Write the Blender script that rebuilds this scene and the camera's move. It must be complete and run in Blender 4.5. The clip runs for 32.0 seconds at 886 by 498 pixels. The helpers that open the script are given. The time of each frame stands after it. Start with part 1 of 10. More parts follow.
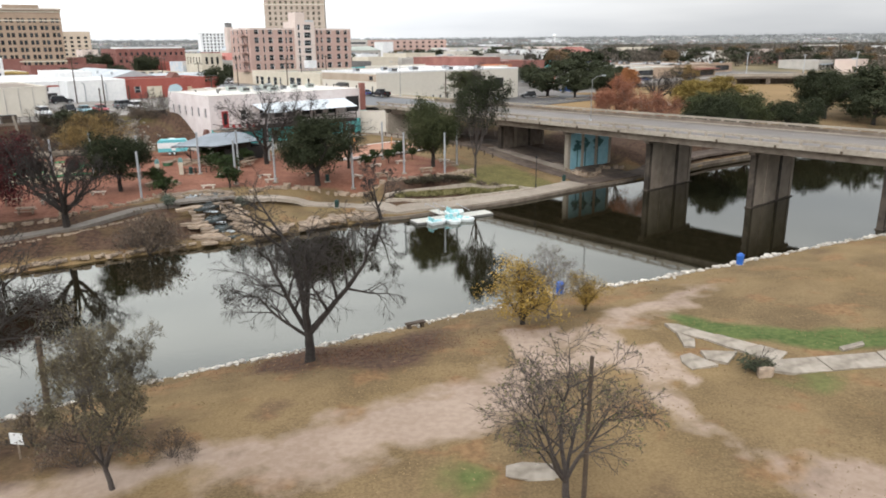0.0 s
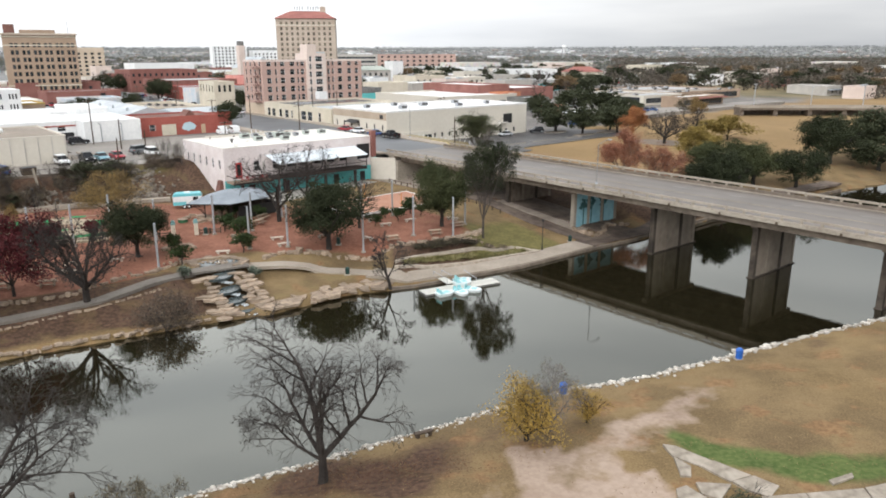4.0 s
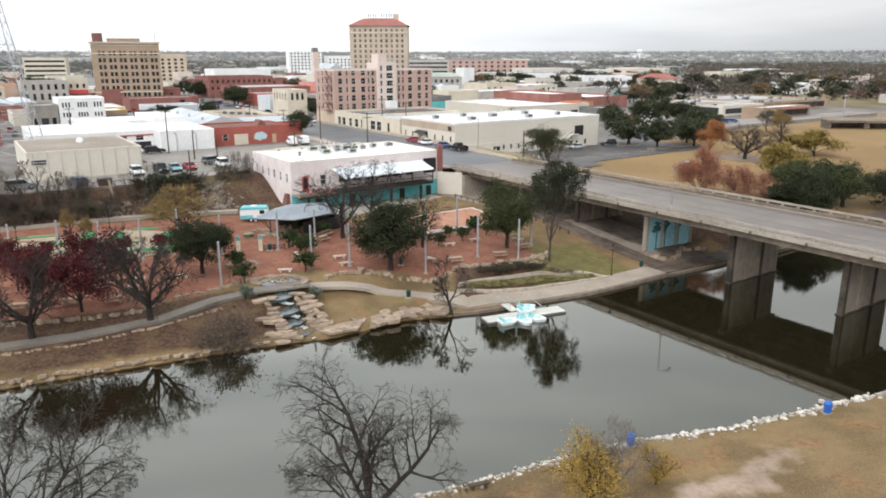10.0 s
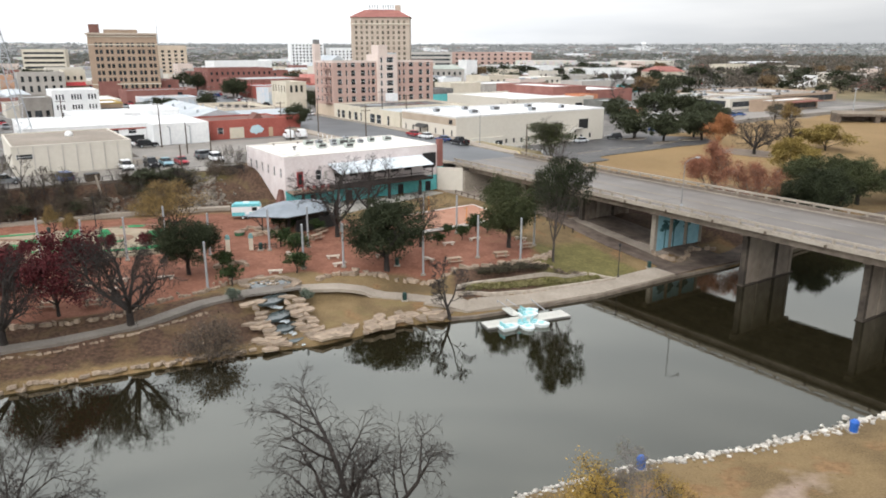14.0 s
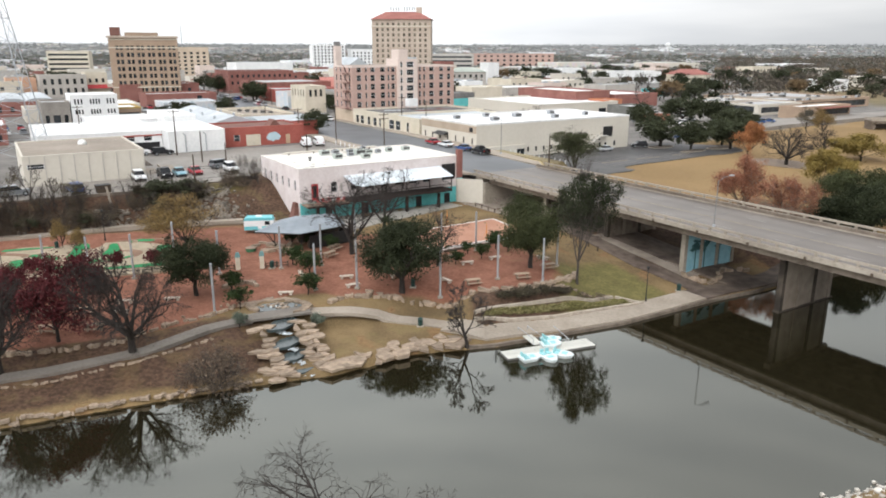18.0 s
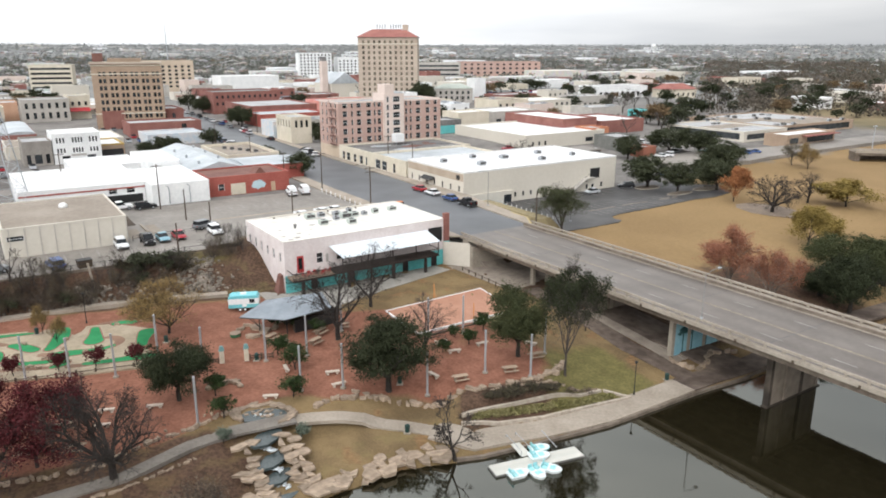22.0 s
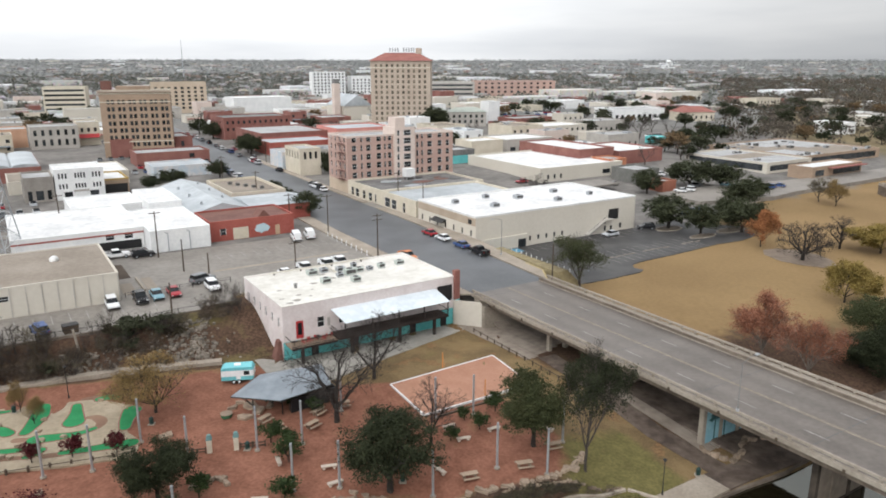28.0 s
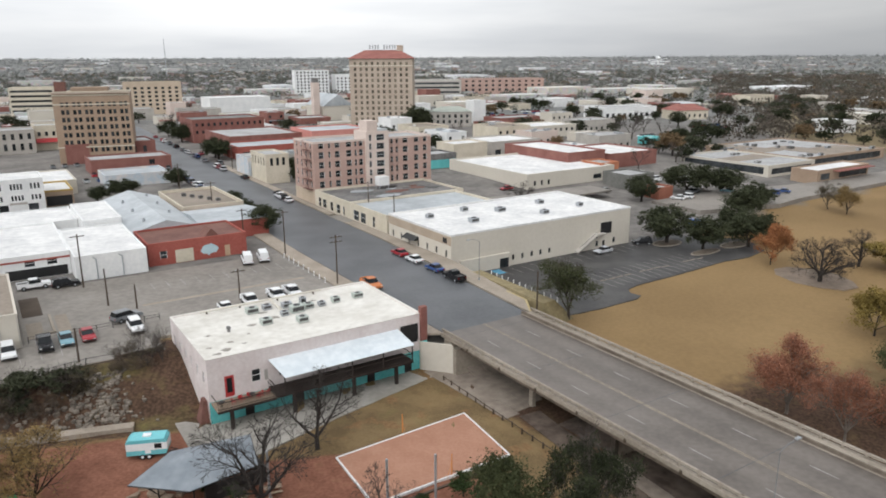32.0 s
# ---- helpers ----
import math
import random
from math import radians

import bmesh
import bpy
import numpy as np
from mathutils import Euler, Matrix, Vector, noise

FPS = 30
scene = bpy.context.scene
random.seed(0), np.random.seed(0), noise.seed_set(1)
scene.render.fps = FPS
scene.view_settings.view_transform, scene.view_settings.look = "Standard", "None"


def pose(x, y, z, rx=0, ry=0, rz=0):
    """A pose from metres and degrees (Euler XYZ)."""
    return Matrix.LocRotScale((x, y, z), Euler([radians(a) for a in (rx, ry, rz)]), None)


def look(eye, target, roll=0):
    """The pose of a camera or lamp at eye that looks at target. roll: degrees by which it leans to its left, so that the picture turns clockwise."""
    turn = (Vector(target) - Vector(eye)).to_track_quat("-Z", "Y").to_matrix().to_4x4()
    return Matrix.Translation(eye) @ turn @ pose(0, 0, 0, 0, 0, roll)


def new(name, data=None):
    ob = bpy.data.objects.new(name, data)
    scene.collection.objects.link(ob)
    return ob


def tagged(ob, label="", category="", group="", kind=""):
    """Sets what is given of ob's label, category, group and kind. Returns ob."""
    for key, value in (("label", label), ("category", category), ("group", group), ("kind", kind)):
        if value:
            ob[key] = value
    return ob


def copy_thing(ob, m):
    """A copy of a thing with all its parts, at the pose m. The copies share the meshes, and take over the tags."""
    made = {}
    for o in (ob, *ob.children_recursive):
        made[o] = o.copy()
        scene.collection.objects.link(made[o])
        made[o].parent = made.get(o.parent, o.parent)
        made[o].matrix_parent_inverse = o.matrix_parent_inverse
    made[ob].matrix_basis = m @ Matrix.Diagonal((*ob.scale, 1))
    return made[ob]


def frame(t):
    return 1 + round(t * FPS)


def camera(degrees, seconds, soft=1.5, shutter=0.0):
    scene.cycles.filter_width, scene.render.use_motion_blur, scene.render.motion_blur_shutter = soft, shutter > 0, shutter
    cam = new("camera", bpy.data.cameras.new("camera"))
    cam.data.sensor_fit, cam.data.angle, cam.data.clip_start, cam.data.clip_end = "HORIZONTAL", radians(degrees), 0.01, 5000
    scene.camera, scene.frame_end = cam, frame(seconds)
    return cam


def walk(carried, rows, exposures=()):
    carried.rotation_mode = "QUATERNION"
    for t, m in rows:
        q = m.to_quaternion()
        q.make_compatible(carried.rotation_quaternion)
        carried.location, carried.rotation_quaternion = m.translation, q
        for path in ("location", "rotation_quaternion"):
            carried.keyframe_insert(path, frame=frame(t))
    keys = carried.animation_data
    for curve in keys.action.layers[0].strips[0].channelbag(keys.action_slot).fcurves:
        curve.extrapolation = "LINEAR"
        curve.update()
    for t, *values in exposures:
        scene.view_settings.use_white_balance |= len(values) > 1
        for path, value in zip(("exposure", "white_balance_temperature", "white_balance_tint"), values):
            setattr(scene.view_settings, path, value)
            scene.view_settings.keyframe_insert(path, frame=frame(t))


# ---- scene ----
# the camera: seconds, place, degrees of tilt down, turn to the right and roll
cam = camera(63.35, 32.0, soft=1.85)
PATH = [
    (0, -0.48, -2.23, 20.60, 15.86, 6.59, -0.50),
    (0.5, -0.51, -2.18, 22.09, 15.76, 5.97, -0.35),
    (1, -0.46, -2.22, 23.40, 15.69, 5.43, -0.28),
    (1.5, -0.46, -2.27, 24.37, 15.65, 5.49, -0.29),
    (2, -0.45, -2.29, 25.21, 15.61, 5.60, -0.24),
    (2.5, -0.48, -2.29, 26.08, 15.54, 5.72, -0.15),
    (3, -0.51, -2.25, 27.03, 15.41, 5.88, -0.09),
    (3.5, -0.53, -2.25, 27.89, 15.33, 6.04, -0.05),
    (5.5, -0.50, -2.39, 30.62, 15.22, 5.14, -0.23),
    (6, -0.53, -2.32, 30.74, 15.24, 3.87, -0.18),
    (6.5, -0.47, -2.11, 30.69, 15.18, 0.26, -0.04),
    (7, -0.33, -1.93, 30.65, 15.19, -0.59, 0.05),
    (7.5, -0.20, -1.56, 30.57, 15.21, -0.68, 0.06),
    (8, -0.14, -1.07, 30.57, 15.12, -0.46, 0.04),
    (8.5, -0.08, -0.55, 30.54, 15.07, -0.23, -0.01),
    (9, 0.00, -0.00, 30.55, 15.06, 0.00, 0.00),
    (9.5, 0.07, 0.53, 30.52, 15.00, 0.23, -0.04),
    (10, 0.16, 1.07, 30.51, 14.98, 0.43, -0.02),
    (10.5, 0.19, 1.63, 30.53, 14.94, 0.67, -0.02),
    (11, 0.24, 2.17, 30.54, 14.97, 0.82, -0.01),
    (11.5, 0.36, 2.76, 30.51, 14.98, 0.87, -0.02),
    (12, 0.45, 3.37, 30.47, 15.12, 1.03, -0.05),
    (12.5, 0.52, 3.98, 30.42, 15.29, 0.88, -0.01),
    (13, 0.62, 4.60, 30.35, 15.46, 0.54, 0.05),
    (13.5, 0.70, 5.15, 30.28, 15.55, 0.11, 0.04),
    (14, 0.78, 5.72, 30.23, 15.54, 0.19, 0.04),
    (14.5, 0.83, 6.34, 30.15, 15.52, -0.08, 0.03),
    (15, 0.93, 6.95, 30.08, 15.51, -0.81, 0.05),
    (15.5, 1.06, 7.59, 30.06, 15.51, -1.32, 0.10),
    (17.5, 1.01, 10.14, 30.88, 15.50, -1.65, 0.14),
    (18, 1.00, 10.69, 31.58, 15.52, -1.47, 0.12),
    (18.5, 0.99, 11.24, 32.70, 15.54, -1.29, 0.13),
    (19, 1.03, 11.80, 34.00, 15.53, -1.11, 0.14),
    (19.5, 1.04, 12.36, 35.24, 15.53, -0.93, 0.11),
    (20, 1.09, 12.87, 36.58, 15.57, -0.77, 0.09),
    (20.5, 1.14, 13.38, 38.09, 15.57, -0.64, 0.09),
    (21, 1.19, 13.88, 39.75, 15.60, -0.50, 0.07),
    (21.5, 1.17, 14.35, 41.45, 15.63, -0.35, 0.07),
    (22, 1.07, 14.87, 43.15, 15.65, -0.47, 0.06),
    (22.5, 1.04, 15.47, 44.73, 15.66, -0.92, 0.08),
    (23, 1.06, 16.10, 46.18, 15.67, -1.54, 0.13),
    (23.5, 1.10, 16.83, 47.51, 15.72, -2.62, 0.11),
    (24, 1.18, 17.61, 48.54, 15.70, -2.55, 0.11),
    (24.5, 1.28, 18.34, 49.02, 15.77, -2.45, 0.08),
    (25, 1.31, 19.07, 49.15, 15.82, -2.30, 0.07),
    (25.5, 1.33, 19.80, 49.16, 15.83, -2.16, 0.06),
    (26, 1.35, 20.60, 49.10, 15.41, -2.02, 0.01),
    (26.5, 1.40, 21.51, 48.96, 14.99, -1.89, 0.04),
    (28.5, 1.67, 26.28, 48.75, 14.59, -1.54, 0.02),
    (29, 1.82, 28.08, 48.82, 14.69, -1.49, 0.01),
    (29.5, 2.06, 30.29, 48.82, 14.73, -1.39, -0.02),
    (30, 2.34, 32.78, 48.78, 14.74, -1.25, -0.06),
    (30.5, 2.81, 35.56, 48.81, 14.79, -1.17, -0.11),
    (31, 3.44, 38.59, 48.81, 14.81, -1.06, -0.19),
    (31.5, 4.22, 41.81, 48.81, 14.82, -0.98, -0.24),
    (32, 5.09, 45.11, 48.80, 14.79, -0.86, -0.25),
]
walk(cam, [(t, pose(x, y, z, 90 - down, 0, -turn) @ pose(0, 0, 0, 0, 0, roll)) for t, x, y, z, down, turn, roll in PATH],
     exposures=((0, 0.34), (3, 0.33), (6, 0.36), (22, 0.34), (24, 0.23), (26, 0.18), (29, 0.01), (32, -0.15)))

# ---- overcast daylight ----
world = bpy.data.worlds.new("overcast_sky")
scene.world = world
world.use_nodes = True
wn, wl = world.node_tree.nodes, world.node_tree.links
sky = wn.new("ShaderNodeTexSky")
sky.sky_type, sky.sun_disc = "NISHITA", False
sky.sun_elevation, sky.sun_rotation = radians(48), radians(200)
sky.air_density, sky.dust_density, sky.ozone_density = 1.0, 4.0, 1.0
grey = wn.new("ShaderNodeHueSaturation")
grey.inputs["Saturation"].default_value = 0.10
wl.new(sky.outputs["Color"], grey.inputs["Color"])
coord = wn.new("ShaderNodeTexCoord")
stretch = wn.new("ShaderNodeMapping")
stretch.inputs["Scale"].default_value = (1.2, 1.2, 9.0)
wl.new(coord.outputs["Generated"], stretch.inputs["Vector"])
cloud = wn.new("ShaderNodeTexNoise")
cloud.inputs["Scale"].default_value, cloud.inputs["Detail"].default_value = 1.6, 5.0
wl.new(stretch.outputs["Vector"], cloud.inputs["Vector"])
ramp = wn.new("ShaderNodeValToRGB")
ramp.color_ramp.elements[0].position, ramp.color_ramp.elements[0].color = 0.30, (0.70, 0.72, 0.75, 1)
ramp.color_ramp.elements[1].position, ramp.color_ramp.elements[1].color = 0.66, (1, 1, 1, 1)
wl.new(cloud.outputs["Fac"], ramp.inputs["Fac"])
veil = wn.new("ShaderNodeMix")
veil.data_type, veil.blend_type = "RGBA", "MIX"
veil.inputs[0].default_value = 0.62
veil.inputs[7].default_value = (8.2, 8.3, 8.4, 1)
wl.new(grey.outputs["Color"], veil.inputs[6])
clouds = wn.new("ShaderNodeMix")
clouds.data_type, clouds.blend_type = "RGBA", "MULTIPLY"
clouds.inputs[0].default_value = 1.0
wl.new(veil.outputs[2], clouds.inputs[6])
wl.new(ramp.outputs["Color"], clouds.inputs[7])
# an overcast sky brightens towards the zenith
height = wn.new("ShaderNodeSeparateXYZ")
wl.new(coord.outputs["Generated"], height.inputs[0])
lift = wn.new("ShaderNodeMapRange")
lift.inputs["From Min"].default_value, lift.inputs["From Max"].default_value = 0.0, 1.0
lift.inputs["To Min"].default_value, lift.inputs["To Max"].default_value = 1.08, 1.60
wl.new(height.outputs["Z"], lift.inputs["Value"])
# thicker cloud to the east than to the west
east = wn.new("ShaderNodeMapRange")
east.interpolation_type = "SMOOTHSTEP"
east.inputs["From Min"].default_value, east.inputs["From Max"].default_value = -0.15, 0.55
east.inputs["To Min"].default_value, east.inputs["To Max"].default_value = 1.0, 0.55
wl.new(height.outputs["X"], east.inputs["Value"])
cover = wn.new("ShaderNodeMath")
cover.operation = "MULTIPLY"
wl.new(lift.outputs["Result"], cover.inputs[0])
wl.new(east.outputs["Result"], cover.inputs[1])
dome = wn.new("ShaderNodeVectorMath")
dome.operation = "SCALE"
wl.new(clouds.outputs[2], dome.inputs[0])
wl.new(cover.outputs[0], dome.inputs["Scale"])
back = wn["Background"]
back.inputs["Strength"].default_value = 0.18
wl.new(dome.outputs[0], back.inputs["Color"])

sun = new("sun", bpy.data.lights.new("sun", "SUN"))
sun.data.energy, sun.data.angle, sun.data.color = 0.4, radians(25), (1.0, 0.97, 0.93)
sun.matrix_world = look((-40, -60, 110), (0, 100, 0))

# ---- materials ----
def surface(name, base, other, rough=0.85, grain=4.0, patch=0.25, bump=0.15, metal=0.0, vary=0.0, island=False, gloss=0.3, amount=0.6):
    """Two scales of colour variation and fine relief, in metres of the object's own space."""
    m = bpy.data.materials.new(name)
    m.use_nodes = True
    n, l = m.node_tree.nodes, m.node_tree.links
    p = n["Principled BSDF"]
    p.inputs["Metallic"].default_value = metal
    p.inputs["Specular IOR Level"].default_value = gloss
    co = n.new("ShaderNodeTexCoord")
    fine = n.new("ShaderNodeTexNoise")
    fine.inputs["Scale"].default_value, fine.inputs["Detail"].default_value = grain, 6.0
    wide = n.new("ShaderNodeTexNoise")
    wide.inputs["Scale"].default_value, wide.inputs["Detail"].default_value = patch, 4.0
    for tex in (fine, wide):
        l.new(co.outputs["Object"], tex.inputs["Vector"])
    add = n.new("ShaderNodeMath")
    add.operation = "MULTIPLY_ADD"
    add.inputs[1].default_value = 0.45
    l.new(fine.outputs["Fac"], add.inputs[0])
    half = n.new("ShaderNodeMath")
    half.operation = "MULTIPLY"
    half.inputs[1].default_value = 0.55
    l.new(wide.outputs["Fac"], half.inputs[0])
    l.new(half.outputs[0], add.inputs[2])
    ramp = n.new("ShaderNodeValToRGB")
    ramp.color_ramp.elements[0].position, ramp.color_ramp.elements[1].position = 0.5 - 0.12 / amount * 0.6, 0.5 + 0.12 / amount * 0.6
    ramp.color_ramp.elements[0].color, ramp.color_ramp.elements[1].color = (*base, 1), (*other, 1)
    l.new(add.outputs[0], ramp.inputs["Fac"])
    out = ramp.outputs["Color"]
    if vary:
        hsv = n.new("ShaderNodeHueSaturation")
        if island:
            src = n.new("ShaderNodeNewGeometry").outputs["Random Per Island"]
        else:
            src = n.new("ShaderNodeObjectInfo").outputs["Random"]
        rng = n.new("ShaderNodeMapRange")
        rng.inputs["To Min"].default_value, rng.inputs["To Max"].default_value = 1 - vary, 1 + vary
        l.new(src, rng.inputs["Value"])
        l.new(rng.outputs["Result"], hsv.inputs["Value"])
        l.new(out, hsv.inputs["Color"])
        out = hsv.outputs["Color"]
    l.new(out, p.inputs["Base Color"])
    rr = n.new("ShaderNodeMapRange")
    rr.inputs["To Min"].default_value, rr.inputs["To Max"].default_value = max(rough - 0.1, 0.02), min(rough + 0.1, 1)
    l.new(fine.outputs["Fac"], rr.inputs["Value"])
    l.new(rr.outputs["Result"], p.inputs["Roughness"])
    if bump:
        b = n.new("ShaderNodeBump")
        b.inputs["Strength"].default_value, b.inputs["Distance"].default_value = bump, 0.05
        l.new(fine.outputs["Fac"], b.inputs["Height"])
        l.new(b.outputs["Normal"], p.inputs["Normal"])
    return m


def grey(k, tint=(1, 1, 1)):
    return tuple(k * c for c in tint)


CONCRETE = surface("concrete", (0.245, 0.21, 0.17), (0.36, 0.318, 0.265), grain=2.5, patch=0.15)
OLD_CONCRETE = surface("stained_concrete", (0.10, 0.078, 0.060), (0.205, 0.168, 0.135), grain=1.2, patch=0.2)
# stain of pier ends and footings; also painted shade below the deck
DAMP_SHADED_CONCRETE = surface("damp_stained_shaded_concrete", (0.030, 0.024, 0.019), (0.085, 0.068, 0.054), grain=1.6, patch=0.5)
PIER = surface("pale_pier_concrete", (0.185, 0.150, 0.118), (0.29, 0.245, 0.20), grain=0.8, patch=0.3)
DECK = surface("bridge_deck", (0.112, 0.096, 0.084), (0.170, 0.149, 0.132), rough=0.45, grain=1.5, patch=0.12, bump=0.03)


def wheel_tracks(m, across=0.085):
    """Darker wheel tracks worn along the lanes."""
    n, l = m.node_tree.nodes, m.node_tree.links
    p = n["Principled BSDF"]
    src = p.inputs["Base Color"].links[0].from_socket
    w = n.new("ShaderNodeTexWave")
    w.inputs["Scale"].default_value, w.inputs["Distortion"].default_value, w.inputs["Detail Scale"].default_value = across, 1.2, 0.15
    co = n.new("ShaderNodeTexCoord")
    l.new(co.outputs["Object"], w.inputs["Vector"])
    r = n.new("ShaderNodeMapRange")
    r.inputs["To Min"].default_value, r.inputs["To Max"].default_value = 0.90, 1.04
    l.new(w.outputs["Fac"], r.inputs["Value"])
    h = n.new("ShaderNodeHueSaturation")
    l.new(src, h.inputs["Color"])
    l.new(r.outputs["Result"], h.inputs["Value"])
    l.new(h.outputs["Color"], p.inputs["Base Color"])


wheel_tracks(DECK)
ASPHALT = surface("asphalt", (0.072, 0.076, 0.082), (0.122, 0.127, 0.134), rough=0.5, grain=2.0, patch=0.1, bump=0.08)
OLD_ASPHALT = surface("worn_asphalt", (0.165, 0.148, 0.130), (0.275, 0.25, 0.222), rough=0.6, grain=1.0, patch=0.06, bump=0.08)
DARK_ASPHALT = surface("dark_asphalt", (0.034, 0.033, 0.034), (0.085, 0.081, 0.078), rough=0.55, grain=1.5, patch=0.16, bump=0.06)
FADED_LINE = surface("faded_road_paint", (0.24, 0.23, 0.215), (0.42, 0.40, 0.38), grain=3, patch=0.8)
YELLOW_LINE = surface("yellow_road_paint", (0.42, 0.33, 0.16), (0.5, 0.4, 0.2), grain=6)
# brown dirt, darkened further to paint in the shade of the bridge
UNDERPASS = surface("dirty_shaded_paving", (0.062, 0.045, 0.036), (0.165, 0.128, 0.102), grain=0.9, patch=0.25)
WALK = surface("pale_pavement", (0.255, 0.215, 0.172), (0.36, 0.31, 0.255), grain=3, patch=0.2)
PATH_MAT = surface("park_path", (0.130, 0.114, 0.098), (0.20, 0.178, 0.154), grain=3, patch=0.3)
WHITE_ROOF = surface("white_roof", (0.57, 0.57, 0.57), (0.77, 0.765, 0.75), grain=0.8, patch=0.16, bump=0.05)
GREY_ROOF = surface("grey_roof", (0.30, 0.30, 0.30), (0.45, 0.45, 0.45), grain=0.8, patch=0.1)
DARK_ROOF = surface("tarred_roof", (0.10, 0.10, 0.10), (0.24, 0.23, 0.22), grain=0.8, patch=0.15)
TAN_ROOF = surface("tan_gravel_roof", (0.22, 0.185, 0.15), (0.31, 0.265, 0.22), grain=1.5, patch=0.1)
CANOPY_TIN = surface("grey_canopy_tin", (0.17, 0.195, 0.22), (0.26, 0.29, 0.32), rough=0.5, grain=0.8, patch=0.15)
TIN_ROOF = surface("tin_roof", (0.34, 0.37, 0.39), (0.50, 0.53, 0.55), rough=0.5, grain=0.6, patch=0.1, metal=0.2)
WHITE_WALL = surface("white_wall", (0.66, 0.67, 0.67), (0.80, 0.80, 0.79), grain=1.5, patch=0.2, bump=0.05)
CREAM_WALL = surface("cream_wall", (0.52, 0.47, 0.37), (0.64, 0.58, 0.48), grain=1.5, patch=0.2, bump=0.05)
BEIGE_WALL = surface("beige_stucco", (0.545, 0.505, 0.435), (0.60, 0.56, 0.488), grain=1.2, patch=0.08, bump=0.02)
TAN_WALL = surface("tan_brick", (0.29, 0.21, 0.15), (0.385, 0.285, 0.21), grain=3, patch=0.15)
HOTEL_WALL = surface("pale_buff_brick", (0.38, 0.31, 0.25), (0.47, 0.395, 0.325), grain=3, patch=0.15)
GOLD_WALL = surface("buff_brick", (0.46, 0.37, 0.28), (0.56, 0.46, 0.36), grain=3, patch=0.15)
PINK_WALL = surface("pink_painted_brick", (0.39, 0.262, 0.222), (0.49, 0.345, 0.295), grain=2, patch=0.12)
PINK_TRIM = surface("pale_pink_stucco", (0.56, 0.46, 0.41), (0.66, 0.56, 0.50), grain=2, patch=0.15)
ROSE_WALL = surface("rose_stucco", (0.50, 0.20, 0.17), (0.62, 0.29, 0.25), grain=2, patch=0.15)
RED_BRICK = surface("red_brick", (0.20, 0.082, 0.068), (0.29, 0.135, 0.113), grain=4, patch=0.2)
RED_PAINT = surface("red_painted_wall", (0.28, 0.070, 0.055), (0.37, 0.112, 0.088), grain=2, patch=0.2)
RED_ROOF = surface("red_tile_roof", (0.23, 0.088, 0.074), (0.325, 0.138, 0.115), grain=3, patch=0.2)
RUST_ROOF = surface("rusty_roof", (0.13, 0.062, 0.05), (0.21, 0.105, 0.085), grain=1, patch=0.2)
BLUE_WALL = surface("pale_blue_mural_wall", (0.45, 0.52, 0.58), (0.66, 0.60, 0.56), grain=0.6, patch=0.15)
GREY_WALL = surface("grey_stone", (0.36, 0.34, 0.31), (0.48, 0.45, 0.41), grain=2, patch=0.2)
TEAL = surface("teal_paint", (0.10, 0.42, 0.43), (0.16, 0.54, 0.54), grain=2, patch=0.3, bump=0.05)
MURAL_BLUE = surface("mural_blue", (0.20, 0.40, 0.48), (0.29, 0.51, 0.57), grain=2, patch=0.4)
MURAL_DARK = surface("mural_dark_green", (0.03, 0.09, 0.10), (0.06, 0.15, 0.15), grain=3)
BLIND = surface("window_with_pale_blind", (0.10, 0.085, 0.065), (0.20, 0.17, 0.135), rough=0.25, grain=0.4, patch=0.1, bump=0.0, vary=0.5)
GLASS = surface("dark_window_glass", (0.015, 0.018, 0.02), (0.05, 0.055, 0.06), rough=0.14, grain=0.4, patch=0.1, bump=0.0, vary=0.6)
STEEL = surface("galvanised_steel", (0.34, 0.36, 0.38), (0.46, 0.48, 0.50), rough=0.5, grain=6, metal=0.5)
BLACK = surface("black_metal", (0.015, 0.015, 0.016), (0.03, 0.03, 0.03), rough=0.5, grain=6)
WOOD = surface("weathered_wood", (0.20, 0.15, 0.11), (0.30, 0.24, 0.18), grain=6)
DARK_WOOD = surface("dark_wood", (0.055, 0.04, 0.03), (0.10, 0.075, 0.055), grain=6)
LIMESTONE = surface("limestone_blocks", (0.20, 0.152, 0.110), (0.38, 0.295, 0.22), grain=2.5, patch=0.6, vary=0.25)
PALE_ROCK = surface("white_bank_rock", (0.27, 0.245, 0.21), (0.56, 0.525, 0.47), grain=3, patch=0.8, vary=0.3, island=True)
BARK = surface("grey_brown_bark", (0.020, 0.0165, 0.0145), (0.046, 0.038, 0.033), grain=8, patch=1)
TWIG = surface("twigs", (0.044, 0.036, 0.032), (0.082, 0.068, 0.060), grain=8, patch=1)
GREY_TWIG = surface("pale_grey_twigs", (0.10, 0.087, 0.080), (0.17, 0.15, 0.14), grain=8, patch=1)
PALE_BARK = surface("pale_twigs", (0.12, 0.10, 0.085), (0.20, 0.17, 0.145), grain=8, patch=1)
CAR_GLASS = surface("car_glass", (0.01, 0.012, 0.014), (0.02, 0.022, 0.025), rough=0.08, grain=1, bump=0)
RUBBER = surface("tyre_rubber", (0.012, 0.012, 0.012), (0.025, 0.025, 0.025), rough=0.9, grain=10)


def leaf(name, base, other, vary=0.35):
    return surface(name, base, other, rough=0.8, grain=1.5, patch=0.35, bump=0, vary=vary, island=True, gloss=0.1)


